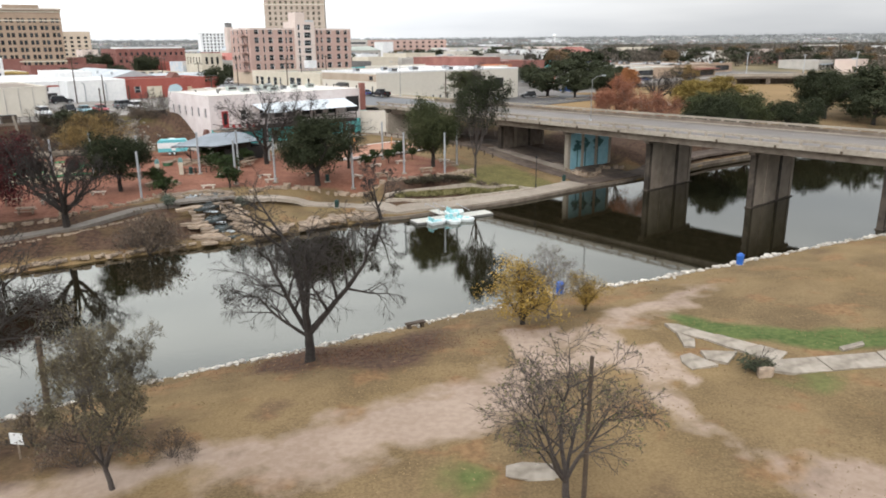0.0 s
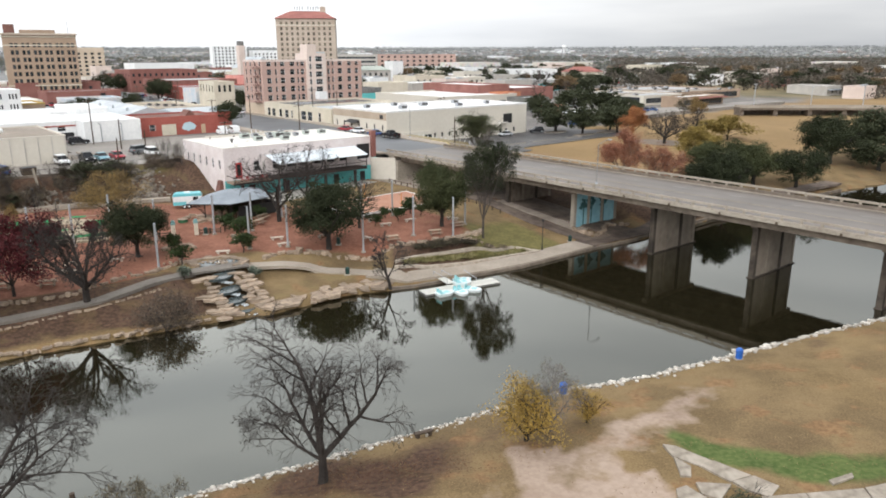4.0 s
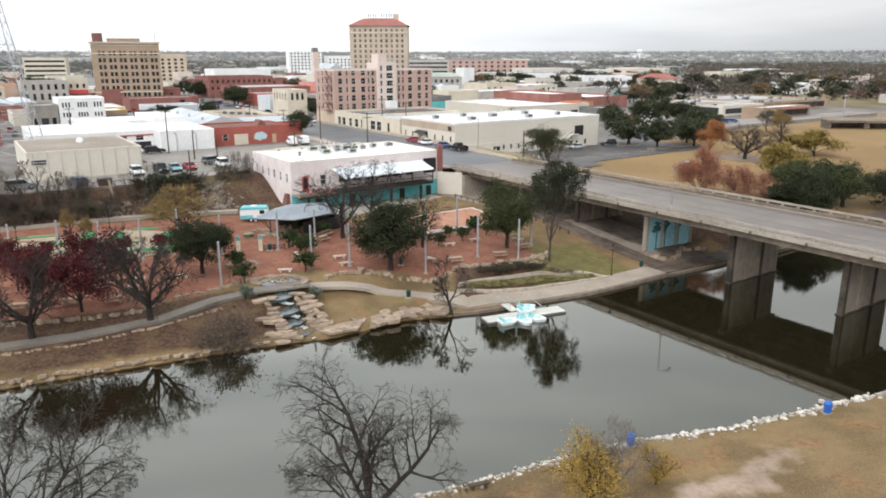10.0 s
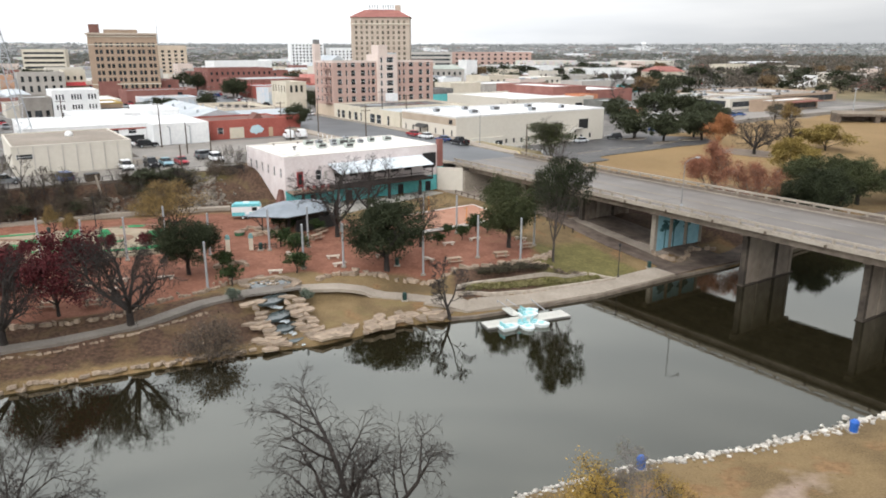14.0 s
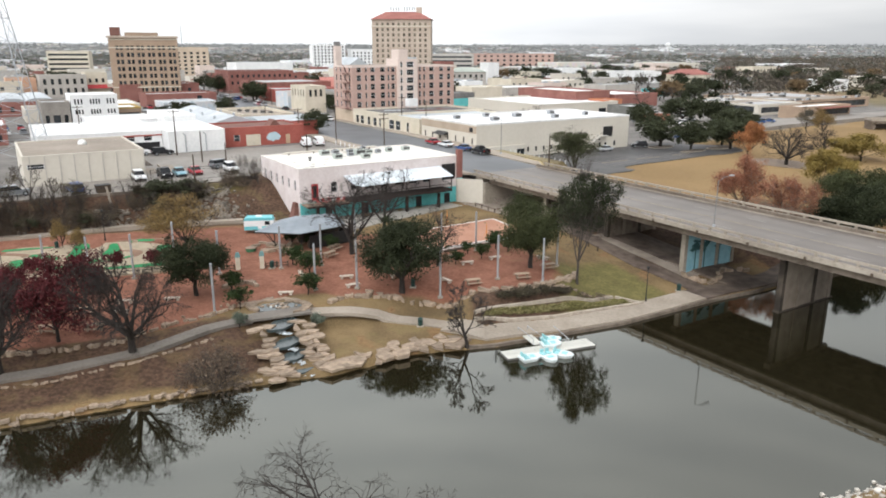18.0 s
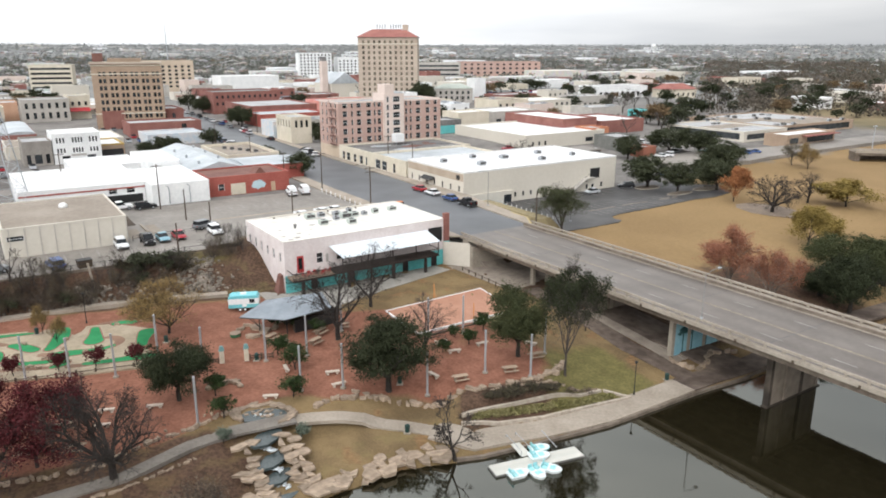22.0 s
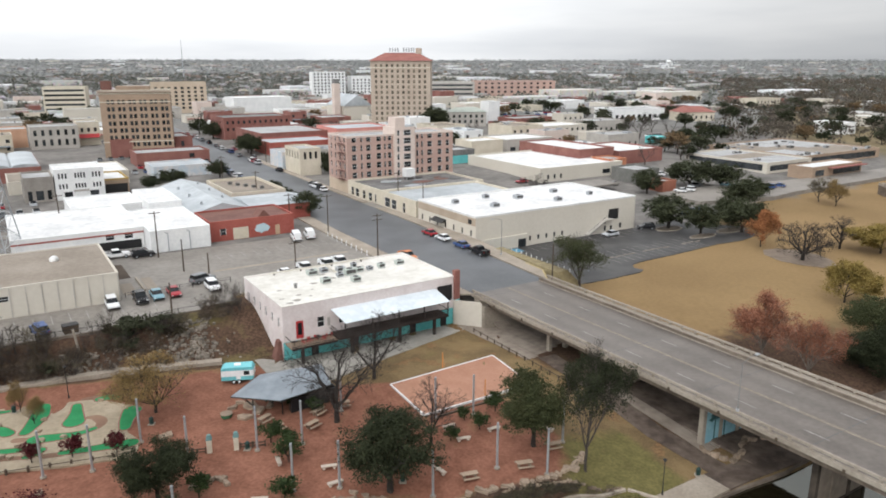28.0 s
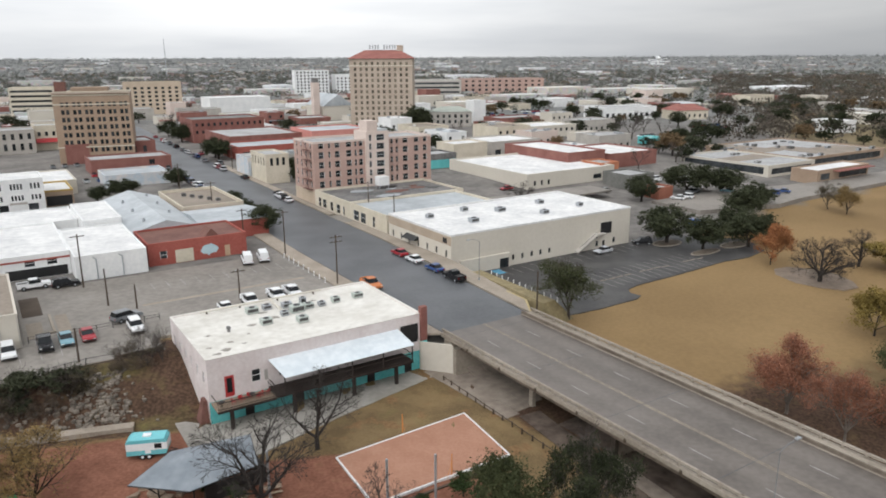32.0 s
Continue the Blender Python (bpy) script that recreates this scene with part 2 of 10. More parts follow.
OAK_LEAF = leaf("live_oak_leaf", (0.020, 0.025, 0.013), (0.044, 0.051, 0.027), 0.16)
FAR_OAK = leaf("grey_green_oak_leaf", (0.030, 0.036, 0.020), (0.062, 0.069, 0.038), 0.16)
GREEN_LEAF = leaf("shrub_leaf", (0.023, 0.037, 0.014), (0.046, 0.066, 0.025))
GREY_LEAF = leaf("grey_green_leaf", (0.09, 0.11, 0.085), (0.15, 0.17, 0.13))
FIELD_LEAF = leaf("yellow_green_leaf", (0.16, 0.12, 0.035), (0.26, 0.19, 0.06), 0.2)
TAWNY_LEAF = leaf("tawny_leaf", (0.17, 0.115, 0.045), (0.26, 0.18, 0.08), 0.25)
OLIVE_LEAF = leaf("olive_leaf", (0.10, 0.10, 0.045), (0.17, 0.155, 0.07))
YELLOW_LEAF = leaf("yellow_leaf", (0.24, 0.155, 0.035), (0.34, 0.23, 0.065))
RED_LEAF = leaf("dark_red_leaf", (0.055, 0.013, 0.015), (0.105, 0.026, 0.028))
RUST_LEAF = leaf("rust_leaf", (0.20, 0.083, 0.050), (0.31, 0.142, 0.090))
ORANGE_LEAF = leaf("orange_leaf", (0.25, 0.105, 0.045), (0.34, 0.155, 0.07))
DULL_LEAF = leaf("dull_green_leaf", (0.035, 0.04, 0.024), (0.07, 0.075, 0.045), 0.2)
TAN_LEAF = leaf("tan_autumn_leaf", (0.11, 0.075, 0.042), (0.18, 0.125, 0.07), 0.2)
SCRUB_LEAF = leaf("scrub_leaf", (0.040, 0.035, 0.022), (0.085, 0.072, 0.047), 0.3)
OLIVE_OAK = leaf("olive_oak_leaf", (0.036, 0.044, 0.020), (0.072, 0.078, 0.036), 0.15)
DRAB_LEAF = leaf("drab_olive_leaf", (0.085, 0.072, 0.045), (0.14, 0.12, 0.075))
BROWN_LEAF = leaf("brown_leaf", (0.10, 0.075, 0.055), (0.17, 0.13, 0.095))


def water_material():
    m = bpy.data.materials.new("river_water")
    m.use_nodes = True
    n, l = m.node_tree.nodes, m.node_tree.links
    p = n["Principled BSDF"]
    p.inputs["Roughness"].default_value, p.inputs["IOR"].default_value = 0.022, 2.35
    p.inputs["Specular Tint"].default_value = (0.965, 1.0, 0.90, 1)
    facing, gloss = n.new("ShaderNodeLayerWeight"), n.new("ShaderNodeMapRange")
    for k, v in (("From Min", 0.42), ("From Max", 0.76), ("To Min", 0.33), ("To Max", 0.64)):
        gloss.inputs[k].default_value = v
    l.new(facing.outputs["Facing"], gloss.inputs["Value"])
    l.new(gloss.outputs["Result"], p.inputs["Specular IOR Level"])
    co = n.new("ShaderNodeTexCoord")
    wide = n.new("ShaderNodeTexNoise")
    wide.inputs["Scale"].default_value = 0.03
    l.new(co.outputs["Object"], wide.inputs["Vector"])
    ramp = n.new("ShaderNodeValToRGB")
    ramp.color_ramp.elements[0].color, ramp.color_ramp.elements[1].color = (0.010, 0.0082, 0.0038, 1), (0.015, 0.0125, 0.0065, 1)
    l.new(wide.outputs["Fac"], ramp.inputs["Fac"])
    l.new(ramp.outputs["Color"], p.inputs["Base Color"])
    rip = n.new("ShaderNodeTexNoise")
    rip.inputs["Scale"].default_value, rip.inputs["Detail"].default_value = 1.6, 4.0
    l.new(co.outputs["Object"], rip.inputs["Vector"])
    b = n.new("ShaderNodeBump")
    b.inputs["Strength"].default_value, b.inputs["Distance"].default_value = 0.05, 0.06
    l.new(rip.outputs["Fac"], b.inputs["Height"])
    l.new(b.outputs["Normal"], p.inputs["Normal"])
    return m


WATER = water_material()

# ---- tools ----
TURN = 33.8


def street(a, b):
    """A place in the street's own axes: a across it to the right, b along it away from the river."""
    return 5 + 0.831 * a - 0.556 * b, 144 + 0.556 * a + 0.831 * b


class Shape:
    """Collects faces for one mesh."""

    def __init__(self):
        self.v, self.f, self.m = [], [], []

    def add(self, verts, faces, slot=0):
        k = len(self.v)
        self.v += verts
        self.f += [tuple(i + k for i in f) for f in faces]
        self.m += [slot] * len(faces)
        return self

    def box(self, x0, y0, z0, x1, y1, z1, slot=0):
        v = [(x, y, z) for z in (z0, z1) for y in (y0, y1) for x in (x0, x1)]
        return self.add(v, [(0, 2, 3, 1), (4, 5, 7, 6), (0, 1, 5, 4), (2, 6, 7, 3), (0, 4, 6, 2), (1, 3, 7, 5)], slot)

    def prism(self, pts, z0, z1, slot=0, top=None):
        """An upright prism over the outline pts (counter-clockwise); top: another outline for its upper face."""
        n = len(pts)
        v = [(x, y, z0) for x, y in pts] + [(x, y, z1) for x, y in (top or pts)]
        f = [tuple(range(n - 1, -1, -1)), tuple(range(n, 2 * n))] + [(i, (i + 1) % n, n + (i + 1) % n, n + i) for i in range(n)]
        return self.add(v, f, slot)

    def tube(self, p, q, r0, r1, n=6, slot=0, cap=True):
        p, q = Vector(p), Vector(q)
        d = (q - p).normalized()
        s = d.orthogonal().normalized()
        t = d.cross(s)
        v = []
        for c, r in ((p, r0), (q, r1)):
            for i in range(n):
                w = 2 * math.pi * i / n
                v.append(tuple(c + (s * math.cos(w) + t * math.sin(w)) * r))
        f = [(i, (i + 1) % n, n + (i + 1) % n, n + i) for i in range(n)]
        if cap:
            f += [tuple(range(n - 1, -1, -1)), tuple(range(n, 2 * n))]
        return self.add(v, f, slot)

    def spike(self, p, q, r):
        """A three-sided twig end."""
        d = (q - p).normalized()
        s = d.orthogonal() * r
        t = d.cross(s) * 0.87
        s2 = s * -0.5
        return self.add([tuple(p + s), tuple(p + s2 + t), tuple(p + s2 - t), tuple(q)], [(0, 1, 3), (1, 2, 3), (2, 0, 3)])

    def run(self, pts, r, n=5, slot=0):
        for p, q in zip(pts, pts[1:]):
            self.tube(p, q, r, r, n, slot)
        return self

    def rock(self, x, y, z, sx, sy, sz, rng, turn=0.0):
        """A rough block with cut corners."""
        c, s = math.cos(turn), math.sin(turn)
        v = []
        for k, zz, g in ((0, -0.5, 0.92), (1, 0.32, 1.0), (2, 0.5, 0.82)):
            for i in range(7):
                w = 2 * math.pi * (i + rng.uniform(-0.25, 0.25)) / 7
                e = g * rng.uniform(0.86, 1.08)
                px, py = 0.5 * sx * e * abs(math.cos(w)) ** 0.6 * (1 if math.cos(w) > 0 else -1), 0.5 * sy * e * abs(math.sin(w)) ** 0.6 * (1 if math.sin(w) > 0 else -1)
                v.append((x + c * px - s * py, y + s * px + c * py, z + sz * (zz + rng.uniform(-0.06, 0.06))))
        f = [tuple(range(6, -1, -1)), tuple(range(14, 21))]
        for k in (0, 7):
            f += [(k + i, k + (i + 1) % 7, k + 7 + (i + 1) % 7, k + 7 + i) for i in range(7)]
        return self.add(v, f)

    def ball(self, x, y, z, sx, sy, sz, rings=5, n=8, slot=0):
        v = [(x, y, z - sz)]
        for j in range(1, rings):
            w = math.pi * j / rings
            for i in range(n):
                q = 2 * math.pi * i / n
                v.append((x + sx * math.sin(w) * math.cos(q), y + sy * math.sin(w) * math.sin(q), z - sz * math.cos(w)))
        v.append((x, y, z + sz))
        f = [(0, 1 + (i + 1) % n, 1 + i) for i in range(n)]
        for j in range(rings - 2):
            k = 1 + j * n
            f += [(k + i, k + (i + 1) % n, k + n + (i + 1) % n, k + n + i) for i in range(n)]
        k = 1 + (rings - 2) * n
        f += [(k + i, k + (i + 1) % n, len(v) - 1) for i in range(n)]
        return self.add(v, f, slot)

    def weld(self):
        """Joins points that lie on one another."""
        seen, to, v = {}, [], []
        for p in self.v:
            k = (round(p[0], 3), round(p[1], 3), round(p[2], 3))
            if k not in seen:
                seen[k] = len(v)
                v.append(p)
            to.append(seen[k])
        self.v, self.f = v, [tuple(to[i] for i in f) for f in self.f]
        return self

    def ring(self, outer, inner, z0, z1):
        """An upright ring between two outlines of equal count."""
        n = len(outer)
        v = [(x, y, z) for z in (z0, z1) for o in (outer, inner) for x, y in o]
        f = []
        for i in range(n):
            j = (i + 1) % n
            f += [(i, j, 2 * n + j, 2 * n + i), (n + j, n + i, 3 * n + i, 3 * n + j), (2 * n + i, 2 * n + j, 3 * n + j, 3 * n + i), (j, i, n + i, n + j)]
        return self.add(v, f)

    def mesh(self, name, *materials, smooth=False):
        me = bpy.data.meshes.new(name)
        me.from_pydata(self.v, [], self.f)
        for m in materials:
            me.materials.append(m)
        if len(materials) > 1:
            me.polygons.foreach_set("material_index", self.m)
        if smooth:
            me.polygons.foreach_set("use_smooth", [True] * len(self.f))
        me.update()
        return me


def thing(name, label, category, x, y, z=0.0, turn=0.0, group="", kind=""):
    """An Empty at the base of a thing, that parents its parts."""
    ob = new(name)
    ob.matrix_world = pose(x, y, z, 0, 0, turn)
    return tagged(ob, label, category, group, kind)


def part(name, shape, material, parent, label="", at=None, smooth=False):
    """One mesh under a thing or under a part."""
    mats = material if isinstance(material, tuple) else (material,)
    data = shape if isinstance(shape, bpy.types.Mesh) else shape.mesh(name, *mats, smooth=smooth)
    ob = new(name, data)
    ob.parent = parent
    if at is not None:
        ob.matrix_basis = at
    return tagged(ob, label)


def single(name, shape, material, label, category, x=0.0, y=0.0, z=0.0, turn=0.0, group="", kind="", smooth=False):
    """A thing that is one mesh."""
    mats = material if isinstance(material, tuple) else (material,)
    ob = new(name, shape if isinstance(shape, bpy.types.Mesh) else shape.mesh(name, *mats, smooth=smooth))
    ob.matrix_world = pose(x, y, z, 0, 0, turn)
    return tagged(ob, label, category, group, kind)

# ---- ground: one sheet from the river to the horizon ----
NEAR_X, NEAR_Y = (-300, -120, -60, -21, -13.8, -4.7, 7.5, 16, 24.3, 34, 45.5, 55, 100, 400), (-95, -10, 18, 36.3, 40.4, 44, 49.5, 53, 55, 58.7, 63, 66.2, 84, 200)
FAR_X, FAR_Y = (-300, -120, -80, -42.7, -26.6, -17.8, -11.8, -8, -3.8, 5.3, 20, 34.2, 43.3, 60, 100, 400), (-50, 30, 47, 63.4, 70.7, 74.5, 76.5, 79, 82, 84.3, 91, 100.1, 104.9, 117, 139.5, 290)


def bank_near(x):
    return np.interp(x, NEAR_X, NEAR_Y)


def bank_far(x):
    return np.interp(x, FAR_X, FAR_Y)


def ground_height(x, y):
    x, y = np.asarray(x, float), np.asarray(y, float)
    dn, df = bank_near(x) - y, y - bank_far(x)
    a = (x - 5) * 0.831 + (y - 144) * 0.556
    b = -(x - 5) * 0.556 + (y - 144) * 0.831
    near = np.interp(dn, (0, 0.6, 3, 10, 30, 80), (0.3, 0.9, 1.5, 2.7, 3.3, 3.8))
    west = np.interp(df, (0, 0.4, 3, 7, 9, 12, 18, 40, 60), (0.35, 0.5, 0.9, 1.8, 2.0, 2.7, 3.1, 3.4, 3.6))
    mid = np.interp(df, (0, 0.4, 6, 11, 14, 18, 40, 60), (0.35, 0.5, 0.75, 1.0, 2.2, 3.0, 3.4, 3.6))
    terrace = np.interp(df, (0, 0.4, 4.6, 5.4, 7.6, 9.0, 40, 60), (0.22, 0.34, 0.45, 0.9, 1.8, 2.8, 3.4, 3.6))
    lawn_low = np.interp(df, (0, 0.4, 5, 12, 30, 60), (0.22, 0.34, 0.5, 1.45, 3.3, 3.6))
    mid = mid + (terrace - mid) * np.clip((x - 0) / 3, 0, 1)
    mid = mid + (lawn_low - mid) * np.clip((x - 14.5) / 3, 0, 1)
    park = west + (mid - west) * np.clip((x + 24) / 10, 0, 1)
    field = np.interp(df, (0, 4, 14, 30, 60), (0.4, 1.3, 3.2, 4.4, 5.0))
    side = np.clip((a - 15) / 5, 0, 1)
    low = park + (field - park) * side
    # the rise to street level
    edge = np.where(a < -36, np.minimum(5.5 + (-36 - a) * 0.31, 16.2), 6.0)
    edge = np.where(a > -2, 6 - 9 * np.clip((a + 2) / 6, 0, 1), edge)
    width = np.where(a < -36, 19.6 - edge, np.where(a < -2, 14, 5 + 3 * np.clip((a + 2) / 6, 0, 1)))
    edge = np.where(a > 16, -2, edge)
    width = np.where(a > 16, 14, width)
    k = np.clip((b - edge) / width, 0, 1)
    k = k * k * (3 - 2 * k)
    ramp_ = np.clip((b - 45) / 90, 0, 1)
    level = 8.6 + (5.0 + 3.4 * ramp_ * ramp_ * (3 - 2 * ramp_) - 8.6) * np.clip((a - 18.5) / 6, 0, 1)
    up = low + (level - low) * k
    river = np.minimum(dn, 0) + np.minimum(df, 0)
    h = np.where(dn > 0, near, np.where(df > 0, up, np.maximum(-1.2, 0.2 - 1.5 * np.minimum(-dn, -df))))
    r = np.hypot(x, y - 150)
    s = np.clip((r - 900) / 3600, 0, 1)
    return h + 50 * s * s * (1.6 - 0.6 * s) * np.where(dn > 200, 0.3, 1)


def ground_at(x, y):
    return float(ground_height(x, y))


def spaced(lo, hi, step, far_lo, far_hi, grow=1.17):
    c = list(np.arange(lo, hi + step / 2, step))
    for sign, limit in ((-1, far_lo), (1, far_hi)):
        d, p = step, (c[0] if sign < 0 else c[-1])
        more = []
        while (p > limit) if sign < 0 else (p < limit):
            d = min(d * grow, 260)
            p += sign * d
            more.append(p)
        c = more[::-1] + c if sign < 0 else c + more
    return np.array(c)


GX, GY = spaced(-84, 72, 0.9, -3200, 3200), spaced(14, 158, 0.9, -900, 4700)
gx, gy = np.meshgrid(GX, GY)
gz = ground_height(gx, gy)


def wobble(x, y, scale, seed):
    """Smooth irregular values round zero."""
    r = np.random.RandomState(seed)
    out = np.zeros_like(x)
    for k in range(7):
        w, ph = r.uniform(0, 6.28), r.uniform(0, 6.28)
        f = r.uniform(0.5, 2.2) / scale
        out += np.sin(f * (x * math.cos(w) + y * math.sin(w)) * 6.28 + ph) / (1 + k * 0.4)
    return out / 2.5


local = (np.hypot(gx, gy - 90) < 160)
gz = gz + np.where(local & (gz > 0.6) & (gz < 8.2), 0.07 * wobble(gx, gy, 6, 3), 0)
dn, df = bank_near(gx) - gy, gy - bank_far(gx)
ga = (gx - 5) * 0.831 + (gy - 144) * 0.556
gb = -(gx - 5) * 0.556 + (gy - 144) * 0.831


def soft(v, w=1.5):
    return np.clip(0.5 + v / w, 0, 1)


wob = wobble(gx, gy, 12, 5)
# red gravel of the park: behind the paths, in front of the sports court and the rise
gravel = soft(df - np.interp(gx, (-90, -30, -24, -18, -14, -8, -1, 6, 13, 17), (11, 12.5, 16.5, 18.5, 17.0, 15.1, 11.8, 11.2, 11.4, 12))) * soft(np.where(ga < -36, 3.6 + (-36 - ga) * 0.31, -6.0 - np.clip(ga + 36, 0, 40) * 0.45) - gb) * soft(15.5 - gx) * soft(-16 - ga + 3)
# green turf and weeds
lawn = soft(df - 4) * soft(gx - 13.5, 3) * soft(-4.2 - ga) * soft(19 - df, 4) * 0.8
lawn = np.maximum(lawn, 0.30 * soft(df - 1.5) * soft(8.2 - df) * soft(gx + 13) * soft(4.5 - gx))
lawn = np.maximum(lawn, 0.2 * soft(df - 19, 5) * soft(-3.5 + 5 - gb, 3) * soft(ga + 38) * soft(-2 - ga))
lawn = np.maximum(lawn, 0.4 * soft(1.4 + wob - np.abs(gy - 31.5), 2) * soft(gx - 21))
lawn = np.maximum(lawn, 0.4 * soft(2.4 + 1.5 * wob - np.hypot(gx - 3.8, (gy - 24.5))))
lawn = np.maximum(lawn, 0.24 * soft(df - 0.5) * soft(3.0 - df + 1.6 * wob) * soft(-26 - gx, 6))
lawn = np.maximum(lawn, 0.55 * soft(ga + 49, 3) * soft(-40 - ga, 3) * soft(gb - 15.5, 2) * soft(20.5 - gb))
lawn = np.maximum(lawn, 0.40 * soft(ga + 46, 6) * soft(-35.5 - ga) * soft(gb - 4) * soft(10.5 - gb, 3))
lawn = np.maximum(lawn, 0.22 * soft(ga + 52, 8) * soft(-37 - ga) * soft(gb - 6 - (-36 - ga) * 0.31) * soft(22 - gb))
# bare earth
def along(pts):
    """How far inside a worn band of (x, y, half width) each ground point lies."""
    out = np.full(gx.shape, -99.0)
    for (x0, y0, w0), (x1, y1, w1) in zip(pts, pts[1:]):
        f = np.clip(((gx - x0) * (x1 - x0) + (gy - y0) * (y1 - y0)) / ((x1 - x0) ** 2 + (y1 - y0) ** 2), 0, 1)
        out = np.maximum(out, w0 + (w1 - w0) * f - np.hypot(gx - x0 - (x1 - x0) * f, gy - y0 - (y1 - y0) * f))
    return out


worn = along(((-40, 12, 1.5), (-13, 25.6, 1.2), (-8, 27.6, 1.6), (-2.9, 27.2, 2.6), (2.4, 29.4, 2.4), (6.9, 32.2, 1.7), (11.1, 35.9, 1.3), (15.6, 39.7, 1.3), (19.5, 43.5, 0.8), (27, 49, 0.2)))
bare = np.where(dn > 0, soft(worn + 0.9 * wob, 3.4), 0)
bare = np.maximum(bare, np.where(dn > 0, 0.9 * soft(2.3 + wob - np.hypot((gx - 19) / 1.2, gy - 20.6), 2), 0))
bare = np.maximum(bare, np.where(dn > 0, 0.62 * soft(0.9 + 0.7 * wob - np.abs(gx - np.interp(gy, (18, 22, 25, 30, 40), (18.5, 17.4, 15.6, 14.5, 15.2))), 1.6) * soft(42 - gy), 0))
bare = np.maximum(bare, np.where((dn > 0) & (np.abs((gx - 11) * 0.5 + (gy - 38) * 0.86) < 2.2 + wob) & (gx > 8) & (gx < 17), 0.8, 0))
# litter and dark soil
lawn = np.maximum(lawn, 0.36 * soft(wobble(gx, gy, 6, 31) - 0.1, 1.2) * soft(gx - 21, 5) * (dn > 1.0) * soft(33 - gy, 4))
soil = 0.8 * soft(3.8 + 1.6 * wob - np.hypot((gx + 0.6) / 2.0, gy - 40.2), 2.5) * (dn > 0.6)
soil = np.maximum(soil, 0.62 * soft(2.6 + 1.8 * wobble(gx, gy, 7, 15) - np.hypot((gx + 14) / 2.4, gy - 29), 2.5) * (dn > 0.6))
soil = np.maximum(soil, 0.45 * soft(wobble(gx, gy, 9, 8) - 0.75, 1.2) * (dn > 0.6))
soil = np.maximum(soil, soft(df - 1.2) * soft(7.6 - df + wob) * soft(-17 - gx) * (0.78 + 0.2 * wobble(gx, gy, 8, 21)))
soil = np.maximum(soil, 1.1 * soft(df - 5.0) * soft(11.2 - df) * soft(gx - 2.5) * soft(21.5 - gx))
soil = np.maximum(soil, np.where(ga < -33, soft(gb - 4 - (-36 - ga) * 0.31) * soft(24 + np.clip(-50 - ga, 0, 30) * 0.2 - gb), 0) * (0.95 + 0.25 * wobble(gx, gy, 7, 44)))
soil = np.maximum(soil, 0.72 * soft(df - 6.6) * soft(13 - df + wob) * soft(-21 - gx))
soil = np.maximum(soil, 0.8 * soft(ga + 1) * soft(17 - ga) * soft(gb + 46) * soft(4 - gb))
soil = np.maximum(soil, 0.8 * soft(ga - 17) * soft(46 - ga, 6) * soft(-26 - gb, 8) * soft(df - 0.5))
# town ground
town = np.where(ga < 17, soft(gb - 25), soft(gb - np.interp(ga, (17, 90, 135, 165, 300), (34, 32, 42, 46, 48)), 4)) * (df > 0)
town = np.maximum(town, soft(gb - 3, 2) * soft(ga + 3) * soft(21 - ga) * (df > 0))
# grows with distance, to fade the town ground into its hazy tone
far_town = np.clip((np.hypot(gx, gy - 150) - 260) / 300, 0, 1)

# fresh green grass beyond the broken slabs
turf = 0.95 * soft(1.85 + 0.35 * wob - np.abs(gy - np.interp(gx, (19.5, 23, 26.8, 31, 40), (40.6, 37.7, 35.9, 35.2, 35.8))), 1.6) * soft(gx - 19.8, 2) * soft(42 - gx, 8)
turf = np.maximum(turf, 0.6 * soft(1.3 + wob - np.hypot(gx - 3.9, gy - 24.0), 2))
turf = np.maximum(turf, 0.5 * soft(0.8 + wob - np.hypot((gx - 22.5) / 2, gy - 30.6), 2))
meadow = soft(ga - 24, 6) * soft(df - 26, 8) * soft(60 - gb, 10) * soft(330 - gx, 40)
parkland = 0.85 * soft(ga - 288, 20) * soft(gb - 50, 10) * soft(gx - 0.40 * gy, 30) * soft(1500 - gy, 200)
nx, ny = len(GX), len(GY)
me = bpy.data.meshes.new("ground")
idx = np.arange(nx * ny).reshape(ny, nx)
quads = np.stack([idx[:-1, :-1], idx[:-1, 1:], idx[1:, 1:], idx[1:, :-1]], -1).reshape(-1, 4)
me.from_pydata(np.stack([gx, gy, gz], -1).reshape(-1, 3).tolist(), [], quads.tolist())
me.polygons.foreach_set("use_smooth", [True] * len(quads))
for nm, field_ in (("gravel", gravel), ("lawn", lawn), ("bare", bare), ("soil", soil), ("town", town), ("far_town", far_town), ("turf", turf), ("meadow", meadow), ("parkland", parkland)):
    at = me.attributes.new(nm, "FLOAT", "POINT")
    at.data.foreach_set("value", field_.ravel().astype(np.float32))


